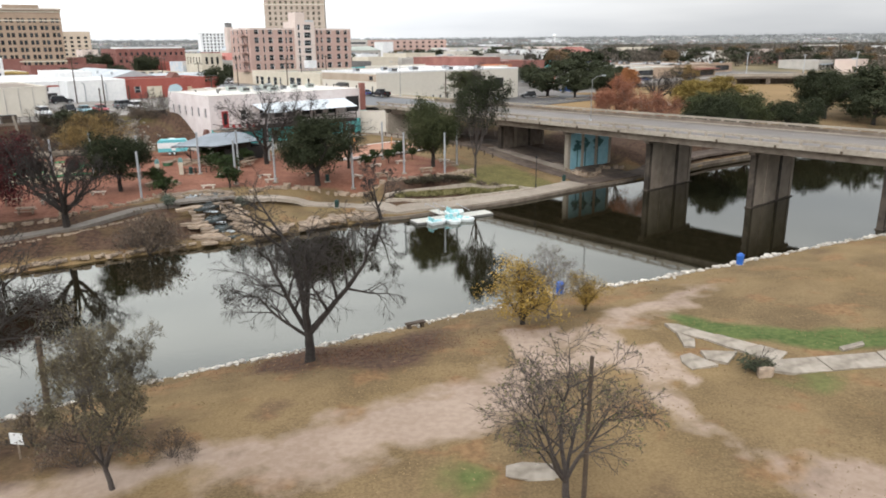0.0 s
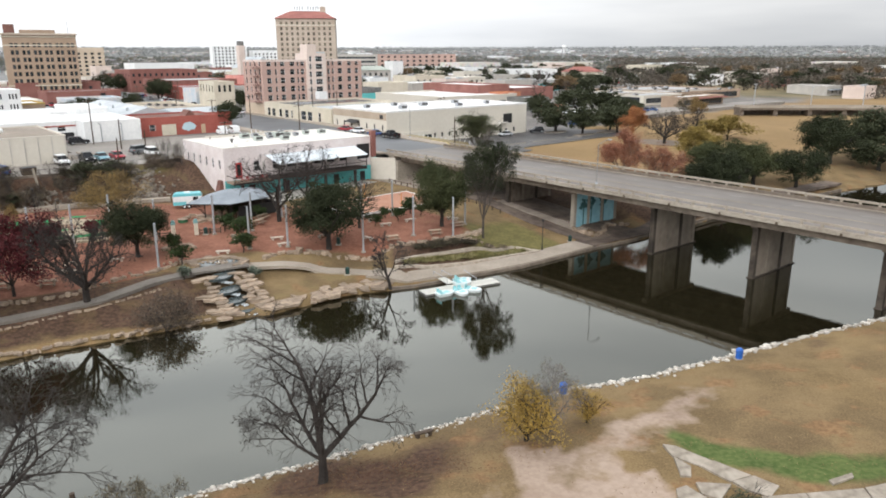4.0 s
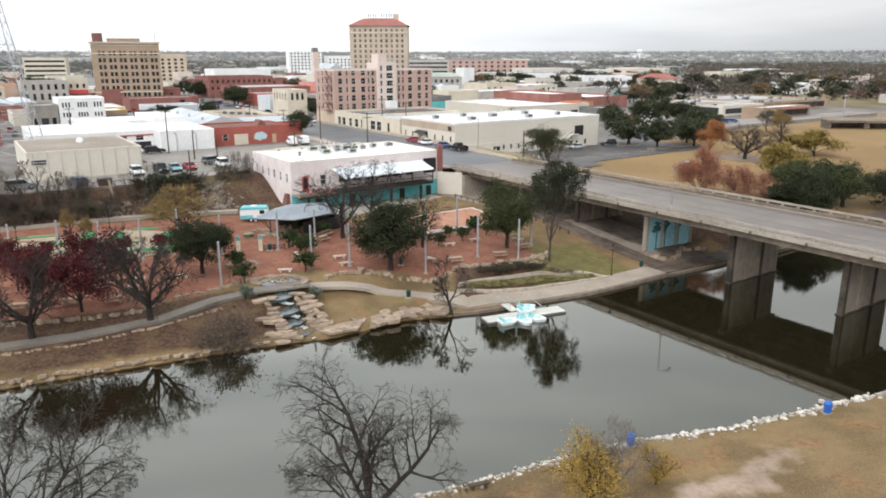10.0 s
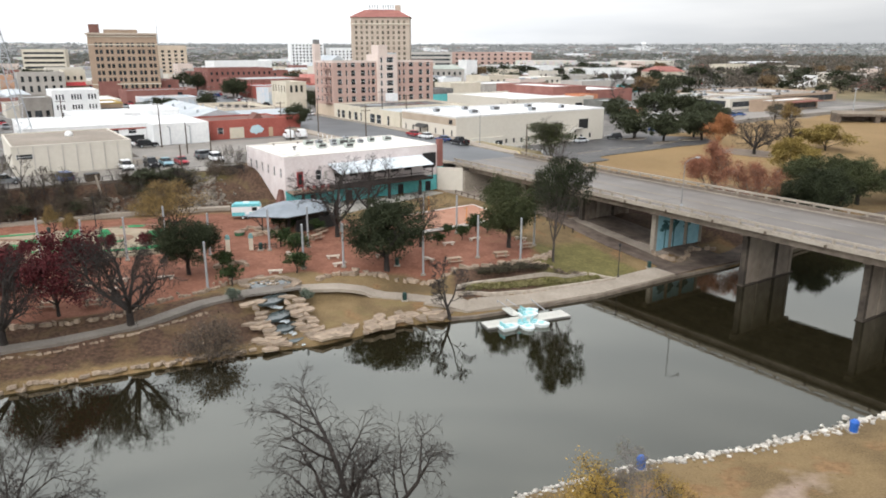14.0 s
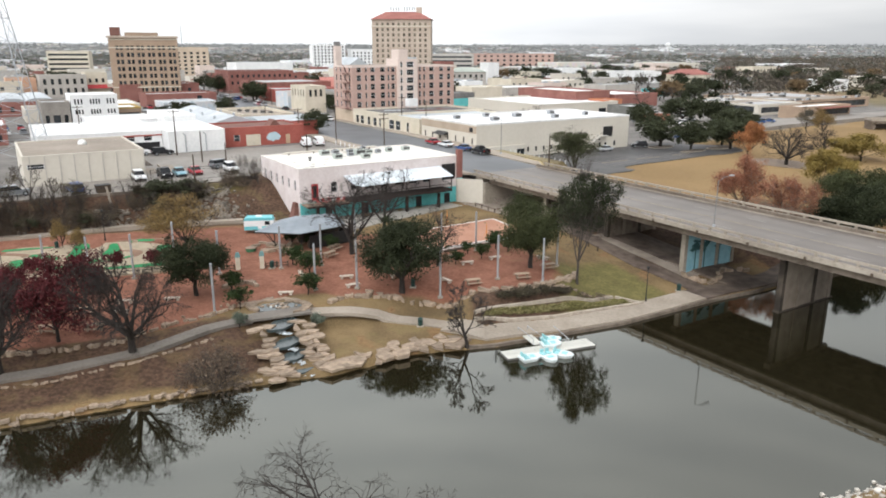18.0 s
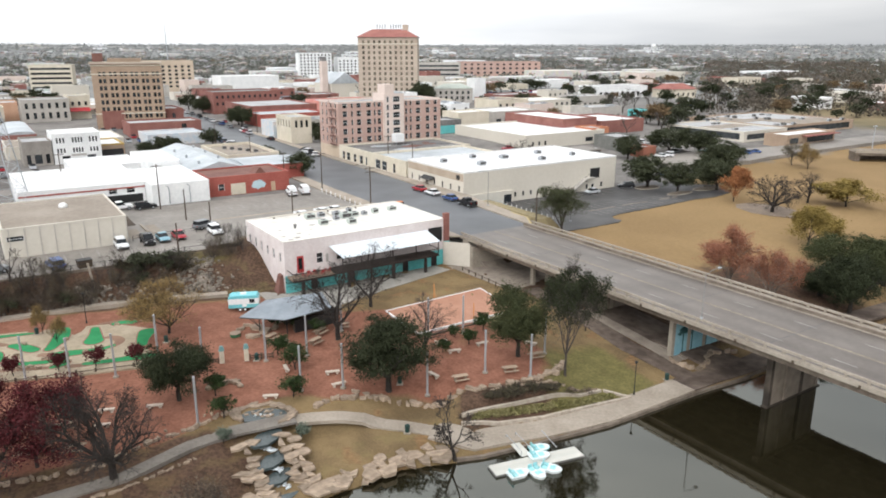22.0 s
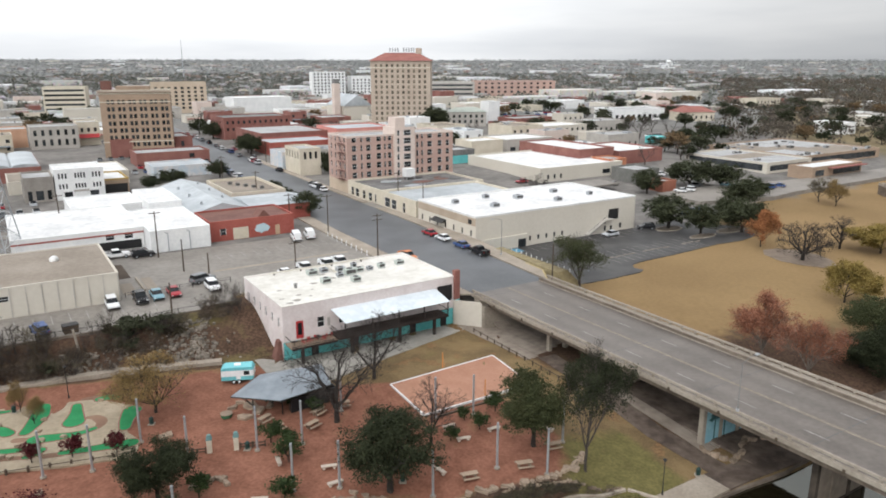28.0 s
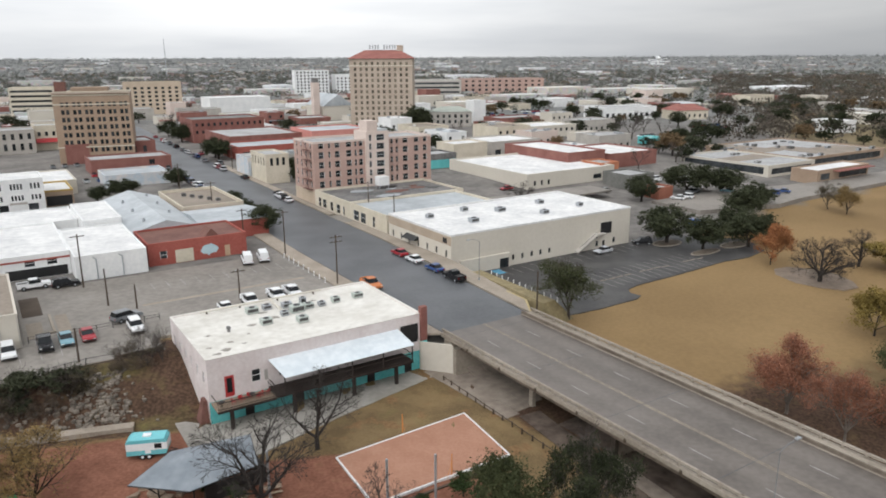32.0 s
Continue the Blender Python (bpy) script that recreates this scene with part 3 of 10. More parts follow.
def ground_material():
    m = bpy.data.materials.new("ground_cover")
    m.use_nodes = True
    n, l = m.node_tree.nodes, m.node_tree.links
    p = n["Principled BSDF"]
    p.inputs["Roughness"].default_value, p.inputs["Specular IOR Level"].default_value = 0.95, 0.2
    co = n.new("ShaderNodeTexCoord")

    def tex(scale, detail=6.0):
        t = n.new("ShaderNodeTexNoise")
        t.inputs["Scale"].default_value, t.inputs["Detail"].default_value = scale, detail
        l.new(co.outputs["Object"], t.inputs["Vector"])
        return t.outputs["Fac"]

    fine, mid, wide = tex(2.6), tex(0.45), tex(0.09)

    def tone(c0, c1, fac, lo=0.38, hi=0.62):
        r = n.new("ShaderNodeValToRGB")
        r.color_ramp.elements[0].position, r.color_ramp.elements[1].position = lo, hi
        r.color_ramp.elements[0].color, r.color_ramp.elements[1].color = (*c0, 1), (*c1, 1)
        l.new(fac, r.inputs["Fac"])
        return r.outputs["Color"]

    def mix(c0, c1, fac):
        x = n.new("ShaderNodeMix")
        x.data_type = "RGBA"
        l.new(c0, x.inputs[6])
        l.new(c1, x.inputs[7])
        if isinstance(fac, float):
            x.inputs[0].default_value = fac
        else:
            l.new(fac, x.inputs[0])
        return x.outputs[2]

    def mask(name, ragged=0.9):
        a = n.new("ShaderNodeAttribute")
        a.attribute_name = name
        s = n.new("ShaderNodeMath")
        s.operation = "MULTIPLY_ADD"
        s.inputs[1].default_value, s.inputs[2].default_value = ragged, -ragged / 2
        l.new(mid, s.inputs[0])
        t = n.new("ShaderNodeMath")
        t.operation = "ADD"
        l.new(a.outputs["Fac"], t.inputs[0])
        l.new(s.outputs[0], t.inputs[1])
        r = n.new("ShaderNodeMapRange")
        r.inputs["From Min"].default_value, r.inputs["From Max"].default_value = 0.25, 0.75
        l.new(t.outputs[0], r.inputs["Value"])
        k = n.new("ShaderNodeMath")
        k.operation = "MULTIPLY"
        l.new(r.outputs["Result"], k.inputs[0])
        g = n.new("ShaderNodeMath")
        g.operation = "GREATER_THAN"
        g.inputs[1].default_value = 0.004
        l.new(a.outputs["Fac"], g.inputs[0])
        l.new(g.outputs[0], k.inputs[1])
        return k.outputs[0]

    dry = mix(tone((0.135, 0.088, 0.041), (0.215, 0.148, 0.074), mid), tone((0.095, 0.064, 0.031), (0.205, 0.145, 0.073), fine), 0.40)
    dry = mix(dry, tone((0.105, 0.070, 0.036), (0.24, 0.16, 0.069), wide), 0.45)
    dry = mix(dry, tone((0.068, 0.046, 0.024), (0.245, 0.17, 0.088), tex(0.21, 8.0), 0.40, 0.60), 0.4)
    dry = mix(dry, tone((0.055, 0.040, 0.022), (0.33, 0.245, 0.135), tex(8.0, 9.0), 0.36, 0.64), 0.20)
    leaves = n.new("ShaderNodeMapRange")
    leaves.inputs["From Min"].default_value, leaves.inputs["From Max"].default_value = 0.56, 0.64
    leaves.inputs["To Max"].default_value = 0.55
    l.new(tex(0.33, 9.0), leaves.inputs["Value"])
    dry = mix(dry, tone((0.16, 0.085, 0.04), (0.27, 0.15, 0.075), fine), leaves.outputs["Result"])
    c = dry
    c = mix(c, mix(tone((0.198, 0.129, 0.060), (0.268, 0.179, 0.086), tex(0.035, 5.0)), tone((0.20, 0.131, 0.061), (0.258, 0.171, 0.082), tex(1.4, 9.0)), 0.4), mask("meadow", 0.3))
    c = mix(c, mix(tone((0.25, 0.182, 0.136), (0.37, 0.285, 0.225), wide), tone((0.235, 0.172, 0.126), (0.36, 0.278, 0.22), fine), 0.35), mask("bare", 1.9))
    c = mix(c, mix(tone((0.050, 0.029, 0.019), (0.098, 0.058, 0.039), mid), tone((0.030, 0.019, 0.013), (0.122, 0.075, 0.049), fine), 0.5), mask("soil", 1.1))
    c = mix(c, mix(tone((0.172, 0.072, 0.045), (0.262, 0.118, 0.078), mid), tone((0.125, 0.052, 0.033), (0.265, 0.122, 0.081), fine), 0.40), mask("gravel", 0.5))
    c = mix(c, mix(tone((0.105, 0.092, 0.034), (0.18, 0.145, 0.060), mid), tone((0.072, 0.078, 0.024), (0.155, 0.135, 0.05), fine), 0.5), mask("lawn", 0.9))
    c = mix(c, mix(tone((0.045, 0.085, 0.018), (0.095, 0.135, 0.038), mid), tone((0.045, 0.065, 0.018), (0.12, 0.13, 0.05), fine), 0.5), mask("turf", 1.0))
    c = mix(c, mix(tone((0.13, 0.122, 0.114), (0.22, 0.207, 0.19), mid), tone((0.12, 0.112, 0.105), (0.24, 0.222, 0.205), wide), 0.5), mask("town", 0.3))
    # distant ground, with aerial haze painted in as pale grey
    hazed_ground = mix(tone((0.15, 0.155, 0.15), (0.22, 0.218, 0.21), tex(0.02)), tone((0.15, 0.156, 0.152), (0.25, 0.247, 0.235), tex(0.006)), 0.5)
    c = mix(c, hazed_ground, mask("far_town", 0.5))
    c = mix(c, tone((0.10, 0.088, 0.05), (0.21, 0.165, 0.095), tex(0.03, 6.0)), mask("parkland", 0.9))
    l.new(c, p.inputs["Base Color"])
    b = n.new("ShaderNodeBump")
    b.inputs["Strength"].default_value, b.inputs["Distance"].default_value = 0.28, 0.08
    l.new(fine, b.inputs["Height"])
    l.new(b.outputs["Normal"], p.inputs["Normal"])
    return m


me.materials.append(ground_material())
tagged(new("ground", me), "dry winter grass, bare tracks, red park gravel and town ground", "ground", kind="structure")

water = Shape().add([(-400, -130, 0), (400, -130, 0), (400, 290, 0), (-400, 290, 0)], [(0, 1, 2, 3)])
single("water", water, WATER, "still grey-green river water with faint ripples", "water", kind="structure")


def strip(pts, width, lift=0.06, thick=0.12, step=1.0, base=None):
    """A band along pts that follows the ground."""
    s = Shape()
    line = []
    for (x0, y0), (x1, y1) in zip(pts, pts[1:]):
        k = max(1, int(math.hypot(x1 - x0, y1 - y0) / step))
        line += [(x0 + (x1 - x0) * i / k, y0 + (y1 - y0) * i / k) for i in range(k)]
    line.append(pts[-1])
    v = []
    for i, (x, y) in enumerate(line):
        x0, y0 = line[max(i - 1, 0)]
        x1, y1 = line[min(i + 1, len(line) - 1)]
        d = math.hypot(x1 - x0, y1 - y0)
        nx_, ny_ = -(y1 - y0) / d, (x1 - x0) / d
        w = width if isinstance(width, (int, float)) else np.interp(i / len(line), *width)
        zs = [ground_at(x + nx_ * w * k / 2, y + ny_ * w * k / 2) for k in (1, -1)] + [ground_at(x, y)]
        z = (max(zs) if base is None else base) + lift
        for k in (1, -1):
            v.append((x + nx_ * w * k / 2, y + ny_ * w * k / 2, z))
        for k in (1, -1):
            v.append((x + nx_ * w * k / 2, y + ny_ * w * k / 2, z - thick - 0.3))
    f = []
    for i in range(len(line) - 1):
        k = 4 * i
        f += [(k, k + 1, k + 5, k + 4), (k, k + 4, k + 6, k + 2), (k + 1, k + 3, k + 7, k + 5)]
    f += [(0, 2, 3, 1), (len(v) - 4, len(v) - 3, len(v) - 1, len(v) - 2)]
    return s.add(v, f)

# ---- the bridge ----
DECK_Z = 8.8
bridge = thing("road_bridge", "four-lane concrete road bridge on wall piers with low concrete railings", "bridge", *street(0, 0), 0, TURN)
part("deck", Shape().box(0.0, -140, DECK_Z - 0.32, 17.4, 3, DECK_Z), DECK, bridge, "pale worn concrete deck")
# inner girders carry the shade under the deck in their colour
for x in (0.6, 5.5, 11.0, 15.6):
    part("girder", Shape().box(x, -140, 7.55, x + 0.55, -1.2, DECK_Z - 0.33), DAMP_SHADED_CONCRETE if x > 1 else OLD_CONCRETE, bridge)
# sheet added below the deck, coloured as dark as the shade there
part("soffit", Shape().box(1.2, -140, DECK_Z - 0.40, 15.5, -1.2, DECK_Z - 0.322), DAMP_SHADED_CONCRETE, bridge, "underside of the deck with its shade in the colour")
part("fascia", Shape().box(-0.18, -140, 8.48, 0.0, 3, DECK_Z + 0.22), CONCRETE, bridge)
part("fascia", Shape().box(17.4, -140, 8.48, 17.58, 3, DECK_Z + 0.22), CONCRETE, bridge)
part("kerb", Shape().box(0.002, -140, DECK_Z + 0.002, 0.35, 3, DECK_Z + 0.24), CONCRETE, bridge)
part("sidewalk", Shape().box(15.3, -140, DECK_Z + 0.002, 17.398, 3, DECK_Z + 0.2), CONCRETE, bridge)
part("inner_rail", Shape().box(15.32, -140, DECK_Z + 0.2, 15.55, 3, DECK_Z + 0.62), OLD_CONCRETE, bridge)
post = Shape().box(-0.12, -0.16, 0, 0.12, 0.16, 0.66).mesh("rail_post", CONCRETE)
for side in (0.13, 17.25):
    part("railing", Shape().box(side - 0.15, -140, DECK_Z + 0.58, side + 0.15, 3, DECK_Z + 0.86), CONCRETE, bridge)
    for i in range(59):
        part("rail_post", post, CONCRETE, bridge, at=pose(side, 2.2 - 2.4 * i, DECK_Z + 0.2))
part("lane_line", Shape().box(7.55, -140, DECK_Z + 0.004, 7.69, 3, DECK_Z + 0.008).box(7.85, -140, DECK_Z + 0.004, 7.99, 3, DECK_Z + 0.008), surface("faded_centre_line", (0.22, 0.185, 0.14), (0.36, 0.31, 0.24), grain=3, patch=0.8), bridge, "faded ochre centre lines")
dash = Shape().box(-0.07, 0, 0, 0.07, 3.0, 0.006).mesh("lane_dash", FADED_LINE)
for x in (4.1, 11.5):
    for i in range(16):
        part("lane_dash", dash, FADED_LINE, bridge, at=pose(x, -6 - 9.0 * i, DECK_Z + 0.004))
joint = Shape().box(0.36, -0.035, 0, 15.28, 0.035, 0.008).mesh("expansion_joint", ASPHALT)
for b in (-14.5, -29.5, -44.5, -59.5, -75, -90, 0.5):
    part("expansion_joint", joint, ASPHALT, bridge, at=pose(0, b, DECK_Z + 0.006))
drain = Shape().box(-0.3, -0.14, -0.5, -0.18, 0.14, -0.1).mesh("drain", DARK_WOOD)
for i in range(12):
    part("drain", drain, DARK_WOOD, bridge, at=pose(0, -4 - 7.5 * i, DECK_Z + 0.1))
for k, b in enumerate((-14.5, -29.5, -44.5, -59.5, -75, -90.5, -106, -121)):
    foot = -1.2 if k > 2 else 0.5
    pier = part("pier", Shape().box(2.4, b - 0.42, 6.9, 15.2, b + 0.42, 7.55), OLD_CONCRETE, bridge)
    ends = CONCRETE if k in (0, 2) else DAMP_SHADED_CONCRETE
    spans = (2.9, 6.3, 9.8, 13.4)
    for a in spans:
        part("column", Shape().box(a, b - 0.36, foot, a + 0.6, b + 0.36, 6.9), ends if a in (2.9, 9.8) else (CONCRETE if k in (0, 2) else PIER), pier, "dark water-stained column" if ends is DAMP_SHADED_CONCRETE and a in (2.9, 9.8) else "")
    if k > 0:
        for a, c in zip(spans, spans[1:]):
            part("infill_wall", Shape().box(a + 0.6, b - 0.24, foot, c, b + 0.24, 6.9), (MURAL_BLUE if k == 2 else PIER if k > 2 else OLD_CONCRETE), pier, "blue painted mural wall" if k == 2 else "")
    if k > 2:
        part("footing", Shape().box(2.7, b - 0.46, -1.2, 14.5, b + 0.46, 0.12), DAMP_SHADED_CONCRETE, pier)
# painted trees on the mural pier
rng = random.Random(4)
for a in (5.4, 7.4, 10.6):
    s = Shape()
    s.box(a - 0.14, -44.75, 1.2, a + 0.14, -44.743, 4.6)
    for i in range(16):
        w, r = rng.uniform(0, 6.28), rng.uniform(0.2, 1.15)
        x, z = a + math.cos(w) * r, 4.9 + math.sin(w) * r * 0.8
        e = rng.uniform(0.4, 0.75)
        s.add([(x - e, -44.746, z), (x, -44.746, z - e * 0.6), (x + e, -44.746, z), (x, -44.746, z + e * 0.5)], [(0, 1, 2, 3)])
    part("painted_tree", s, MURAL_DARK, bridge)
single("abutment", Shape().box(-0.2, -1.2, 3.5, 17.6, 2.0, 7.55).box(-0.2, 0.2, 7.55, 17.6, 2.0, 8.4), CONCRETE, "pale concrete bridge abutment wall", "abutment", *street(0, 0), 0, TURN, kind="structure")
wing = Shape().prism([(-3.4, 3.9), (-3.4, 3.5), (-0.22, -0.4), (-0.22, 0.2)], 2.5, 8.1)
single("wing_wall", wing, BEIGE_WALL, "cream concrete wing wall beside the bridge end", "wall", *street(0, 0), 0, TURN, kind="structure")

# ---- streets and lots ----
def flat(name, pts, z, mat, label, kind="structure", thick=0.5):
    return single(name, Shape().prism([street(a, b) for a, b in pts], z - thick, z), mat, label, name.split("_")[0], kind=kind)


flat("road", [(0.6, 3), (16.8, 3), (20.5, 60), (21.5, 110), (36, 500), (18, 500), (1.5, 110), (0.6, 60)], 8.72, ASPHALT, "grey asphalt main street running into town")
flat("cross_street", [(-140, 104), (-140, 96), (1.0, 94), (1.0, 103)], 8.71, OLD_ASPHALT, "worn asphalt side street")
flat("side_street", [(21.2, 91), (112, 87), (112, 77), (78, 76), (78, 79), (21.2, 82)], 8.7, OLD_ASPHALT, "worn asphalt side street beside the pink building")
flat("back_street", [(118, 48), (146, 41), (160, 43), (260, 44), (260, 56), (190, 58), (165, 62), (160, 110), (146, 110), (148, 66), (118, 66)], 6.3, OLD_ASPHALT, "worn asphalt street and lots past the park", thick=1.5)
flat("parking_lot", [(-53, 33.4), (-36.2, 33.4), (-36.2, 25), (-3.6, 25), (-3.6, 62), (-53, 62)], 8.7, OLD_ASPHALT, "worn grey parking lot behind the white-roofed building")
flat("parking_strip", [(-90, 20.8), (-57, 18.9), (-46.5, 20.6), (-36.2, 20.3), (-36.2, 33.396), (-90, 33.396)], 8.7, OLD_ASPHALT, "worn parking strip along the bank")
flat("parking_yard", [(25.0, 6.2), (35.5, 5.3), (45.6, 5.5), (47.4, 6.4), (47.0, 8.6), (48.3, 10.4), (51.8, 11.4), (63.5, 11.6), (73.3, 12.2), (81, 12.7), (88.7, 11.8), (97, 13.5), (103, 22), (92, 36.5), (25.0, 36.5)], 5.14, DARK_ASPHALT, "dark asphalt parking lot beside the beige warehouse")
flat("bare_pad", [(79.6, -5), (81.5, 0.6), (85, 3.2), (89, 2.6), (91.6, -1), (92.4, -6), (90, -11), (87, -13.6), (83, -13), (80.6, -9.4)], 5.06, surface("trodden_clay", (0.165, 0.128, 0.10), (0.25, 0.195, 0.15), grain=1.2, patch=0.3), "trodden grey-brown ground under the leafless tree")
single("verge", Shape().prism([street(a, b) for a, b in ((21.5, 2.5), (28.4, 4.5), (28.0, 30), (21.5, 30))], 5.0, 8.87, top=[street(a, b) for a, b in ((21.8, 5), (24.6, 5.4), (24.6, 27), (22.6, 27))]), surface("patchy_verge_grass", (0.19, 0.155, 0.085), (0.29, 0.235, 0.13), grain=2, patch=0.8), "patchy grass verge sloping from sidewalk to lot", "verge", kind="structure")
flat("yellow_kerb", [(17.6, 3.2), (20.75, 8.2), (21.0, 14), (20.7, 14), (20.5, 8.4), (17.5, 3.5)], 8.9, YELLOW_LINE, "kerb with worn yellow paint", thick=0.2)
for ia, ib, ra_, rb_ in ((83.4, 30.6, 4.2, 2.4), (84.2, 20.0, 4.6, 1.6), (96.0, 20.5, 5.0, 2.0)):
    isle = thing("planted_island", "kerbed island of bare soil round an oak", "island", *street(ia, ib), 5.14, TURN, kind="structure")
    oval = [(ra_ * math.cos(6.283 * i / 20), rb_ * math.sin(6.283 * i / 20)) for i in range(20)]
    part("kerb", Shape().prism([(1.05 * x, 1.1 * y) for x, y in oval], -0.2, 0.14), CONCRETE, isle)
    part("soil", Shape().prism([(0.96 * x, 0.9 * y) for x, y in oval], 0.0, 0.18), surface("island_soil", (0.10, 0.08, 0.06), (0.17, 0.14, 0.11), grain=3, patch=0.8), isle)
rng = random.Random(41)
stop_m = Shape().prism([(-0.9, -0.09), (0.9, -0.09), (0.9, 0.09), (-0.9, 0.09)], 0, 0.14, top=[(-0.86, -0.06), (0.86, -0.06), (0.86, 0.06), (-0.86, 0.06)]).mesh("wheel_stop", CONCRETE)
for i in range(14):
    if i in (4, 9, 10):
        continue
    tagged(new("wheel_stop", stop_m), "worn concrete wheel stop on the lot", "wheel stop", "wheel stops").matrix_world = pose(*street(48.6 + 2.3 * i, 17.3 + rng.uniform(-0.2, 0.2)), 5.143, 0, 0, TURN + rng.uniform(-5, 5))
for i in range(12):
    x, y = street(25.4 + 0.02 * i, 5.6 + 1.75 * i)
    bo = thing("bollard", "short white post along the lot edge", "bollard", x, y, ground_at(x, y), 0, "white posts along the lot")
    part("post", Shape().box(-0.07, -0.07, -0.3, 0.07, 0.07, 9.1 - ground_at(x, y)), WHITE_WALL, bo)
for ia in (28.2, 33.4):
    single("bay_paint", Shape().prism([street(ia, 32.6), street(ia + 2.3, 32.6), street(ia + 2.3, 35.6), street(ia, 35.6)], 5.1, 5.146), surface("blue_bay_paint", (0.06, 0.22, 0.34), (0.12, 0.32, 0.45), grain=2, patch=0.6), "worn blue painted bay by the entrance", "road marking", kind="structure")
line_m = Shape().box(-0.06, 0, 0, 0.06, 4.6, 0.008).mesh("bay_line", FADED_LINE)
bays = thing("bay_lines", "faded white parking bay lines", "road marking", *street(0, 0), 0, TURN, kind="structure")
for i in range(17):
    part("bay_line", line_m, FADED_LINE, bays, at=pose(30 + 2.8 * i, 30.5, 5.144))
for i in range(14):
    for b_ in (12.6, 17.6):
        part("bay_line", line_m, FADED_LINE, bays, at=pose(47.4 + 2.3 * i, b_, 5.144))
for i in range(9):
    part("bay_line", line_m, FADED_LINE, bays, at=pose(-69.6 + 2.6 * i, 25.6, 8.704))
for i in range(12):
    part("bay_line", line_m, FADED_LINE, bays, at=pose(-34 + 2.7 * i, 50.0, 8.704))
    part("bay_line", line_m, FADED_LINE, bays, at=pose(-30 + 2.7 * i, 27.4, 8.704))
kerb_ = Shape().box(0, -0.5, 0, 29, 0.5, 0.012).mesh("faded_stripe", WALK)
part("faded_stripe", kerb_, WALK, bays, at=pose(-35, 42.2, 8.704))
for i in range(9):
    x, y = street(-3.9, 37 + 2.6 * i)
    bo = thing("bollard", "short white steel bollard at the lot edge", "bollard", x, y, 8.7, 0, "lot bollards")
    part("post", Shape().tube((0, 0, 0), (0, 0, 0.95), 0.09, 0.09, 8), WHITE_WALL, bo)
    part("cap", Shape().tube((0, 0, 0.951), (0, 0, 1.02), 0.1, 0.05, 8), WHITE_WALL, bo)
flat("pavement", [(-3.3, 5), (0.3, 3), (0.3, 60), (1.2, 93), (-2.4, 93), (-3.3, 60)], 8.86, WALK, "pale concrete sidewalk", thick=0.3)
flat("pavement_2", [(17.2, 3), (20.5, 8), (24.0, 35), (24.0, 81), (21.0, 81), (20.8, 60)], 8.86, WALK, "pale concrete sidewalk", thick=0.3)
flat("pavement_3", [(21.6, 92), (23.6, 92), (27, 200), (24, 200)], 8.86, WALK, "pale concrete sidewalk", thick=0.3)

# ---- buildings ----
def even(count, width, total, margin):
    """Left and right edges of evenly spaced openings."""
    if count == 1:
        return [(total / 2 - width / 2, total / 2 + width / 2)]
    gap = (total - 2 * margin - count * width) / (count - 1)
    return [(margin + i * (width + gap), margin + i * (width + gap) + width) for i in range(count)]


def wall_with_openings(s, place, total, z0, z1, cols, rows, deep=0.22):
    """A wall face with recessed openings. place(x, z, depth) gives the point."""
    xs = sorted({0.0, total, *[e for c in cols for e in c]})
    zs = sorted({z0, z1, *[e for r in rows for e in r]})
    cs, rs = set(cols), set(rows)
    for x0, x1 in zip(xs, xs[1:]):
        for q0, q1 in zip(zs, zs[1:]):
            if (x0, x1) in cs and (q0, q1) in rs:
                o = [place(x0, q0, 0), place(x1, q0, 0), place(x1, q1, 0), place(x0, q1, 0)]
                i = [place(x0, q0, deep), place(x1, q0, deep), place(x1, q1, deep), place(x0, q1, deep)]
                s.add(o + i, [(0, 1, 5, 4), (1, 2, 6, 5), (2, 3, 7, 6), (3, 0, 4, 7), (4, 5, 6, 7)])
            else:
                s.add([place(x0, q0, 0), place(x1, q0, 0), place(x1, q1, 0), place(x0, q1, 0)], [(0, 1, 2, 3)])


PANES = {}
OCCUPIED = []


def pane_mesh(w, h, material, bars=True):
    key = (round(w, 2), round(h, 2), material.name, bars)
    if key not in PANES:
        s = Shape().box(0, 0.0, 0, w, 0.03, h)
        if bars:
            t = min(0.07, w * 0.06)
            s.box(0, -0.05, h * 0.5 - t / 2, w, 0.0, h * 0.5 + t / 2, 1)
            s.box(0, -0.05, 0, t, 0.0, h, 1).box(w - t, -0.05, 0, w, 0.0, h, 1)
        PANES[key] = s.mesh("window", material, WHITE_WALL)
    return PANES[key]


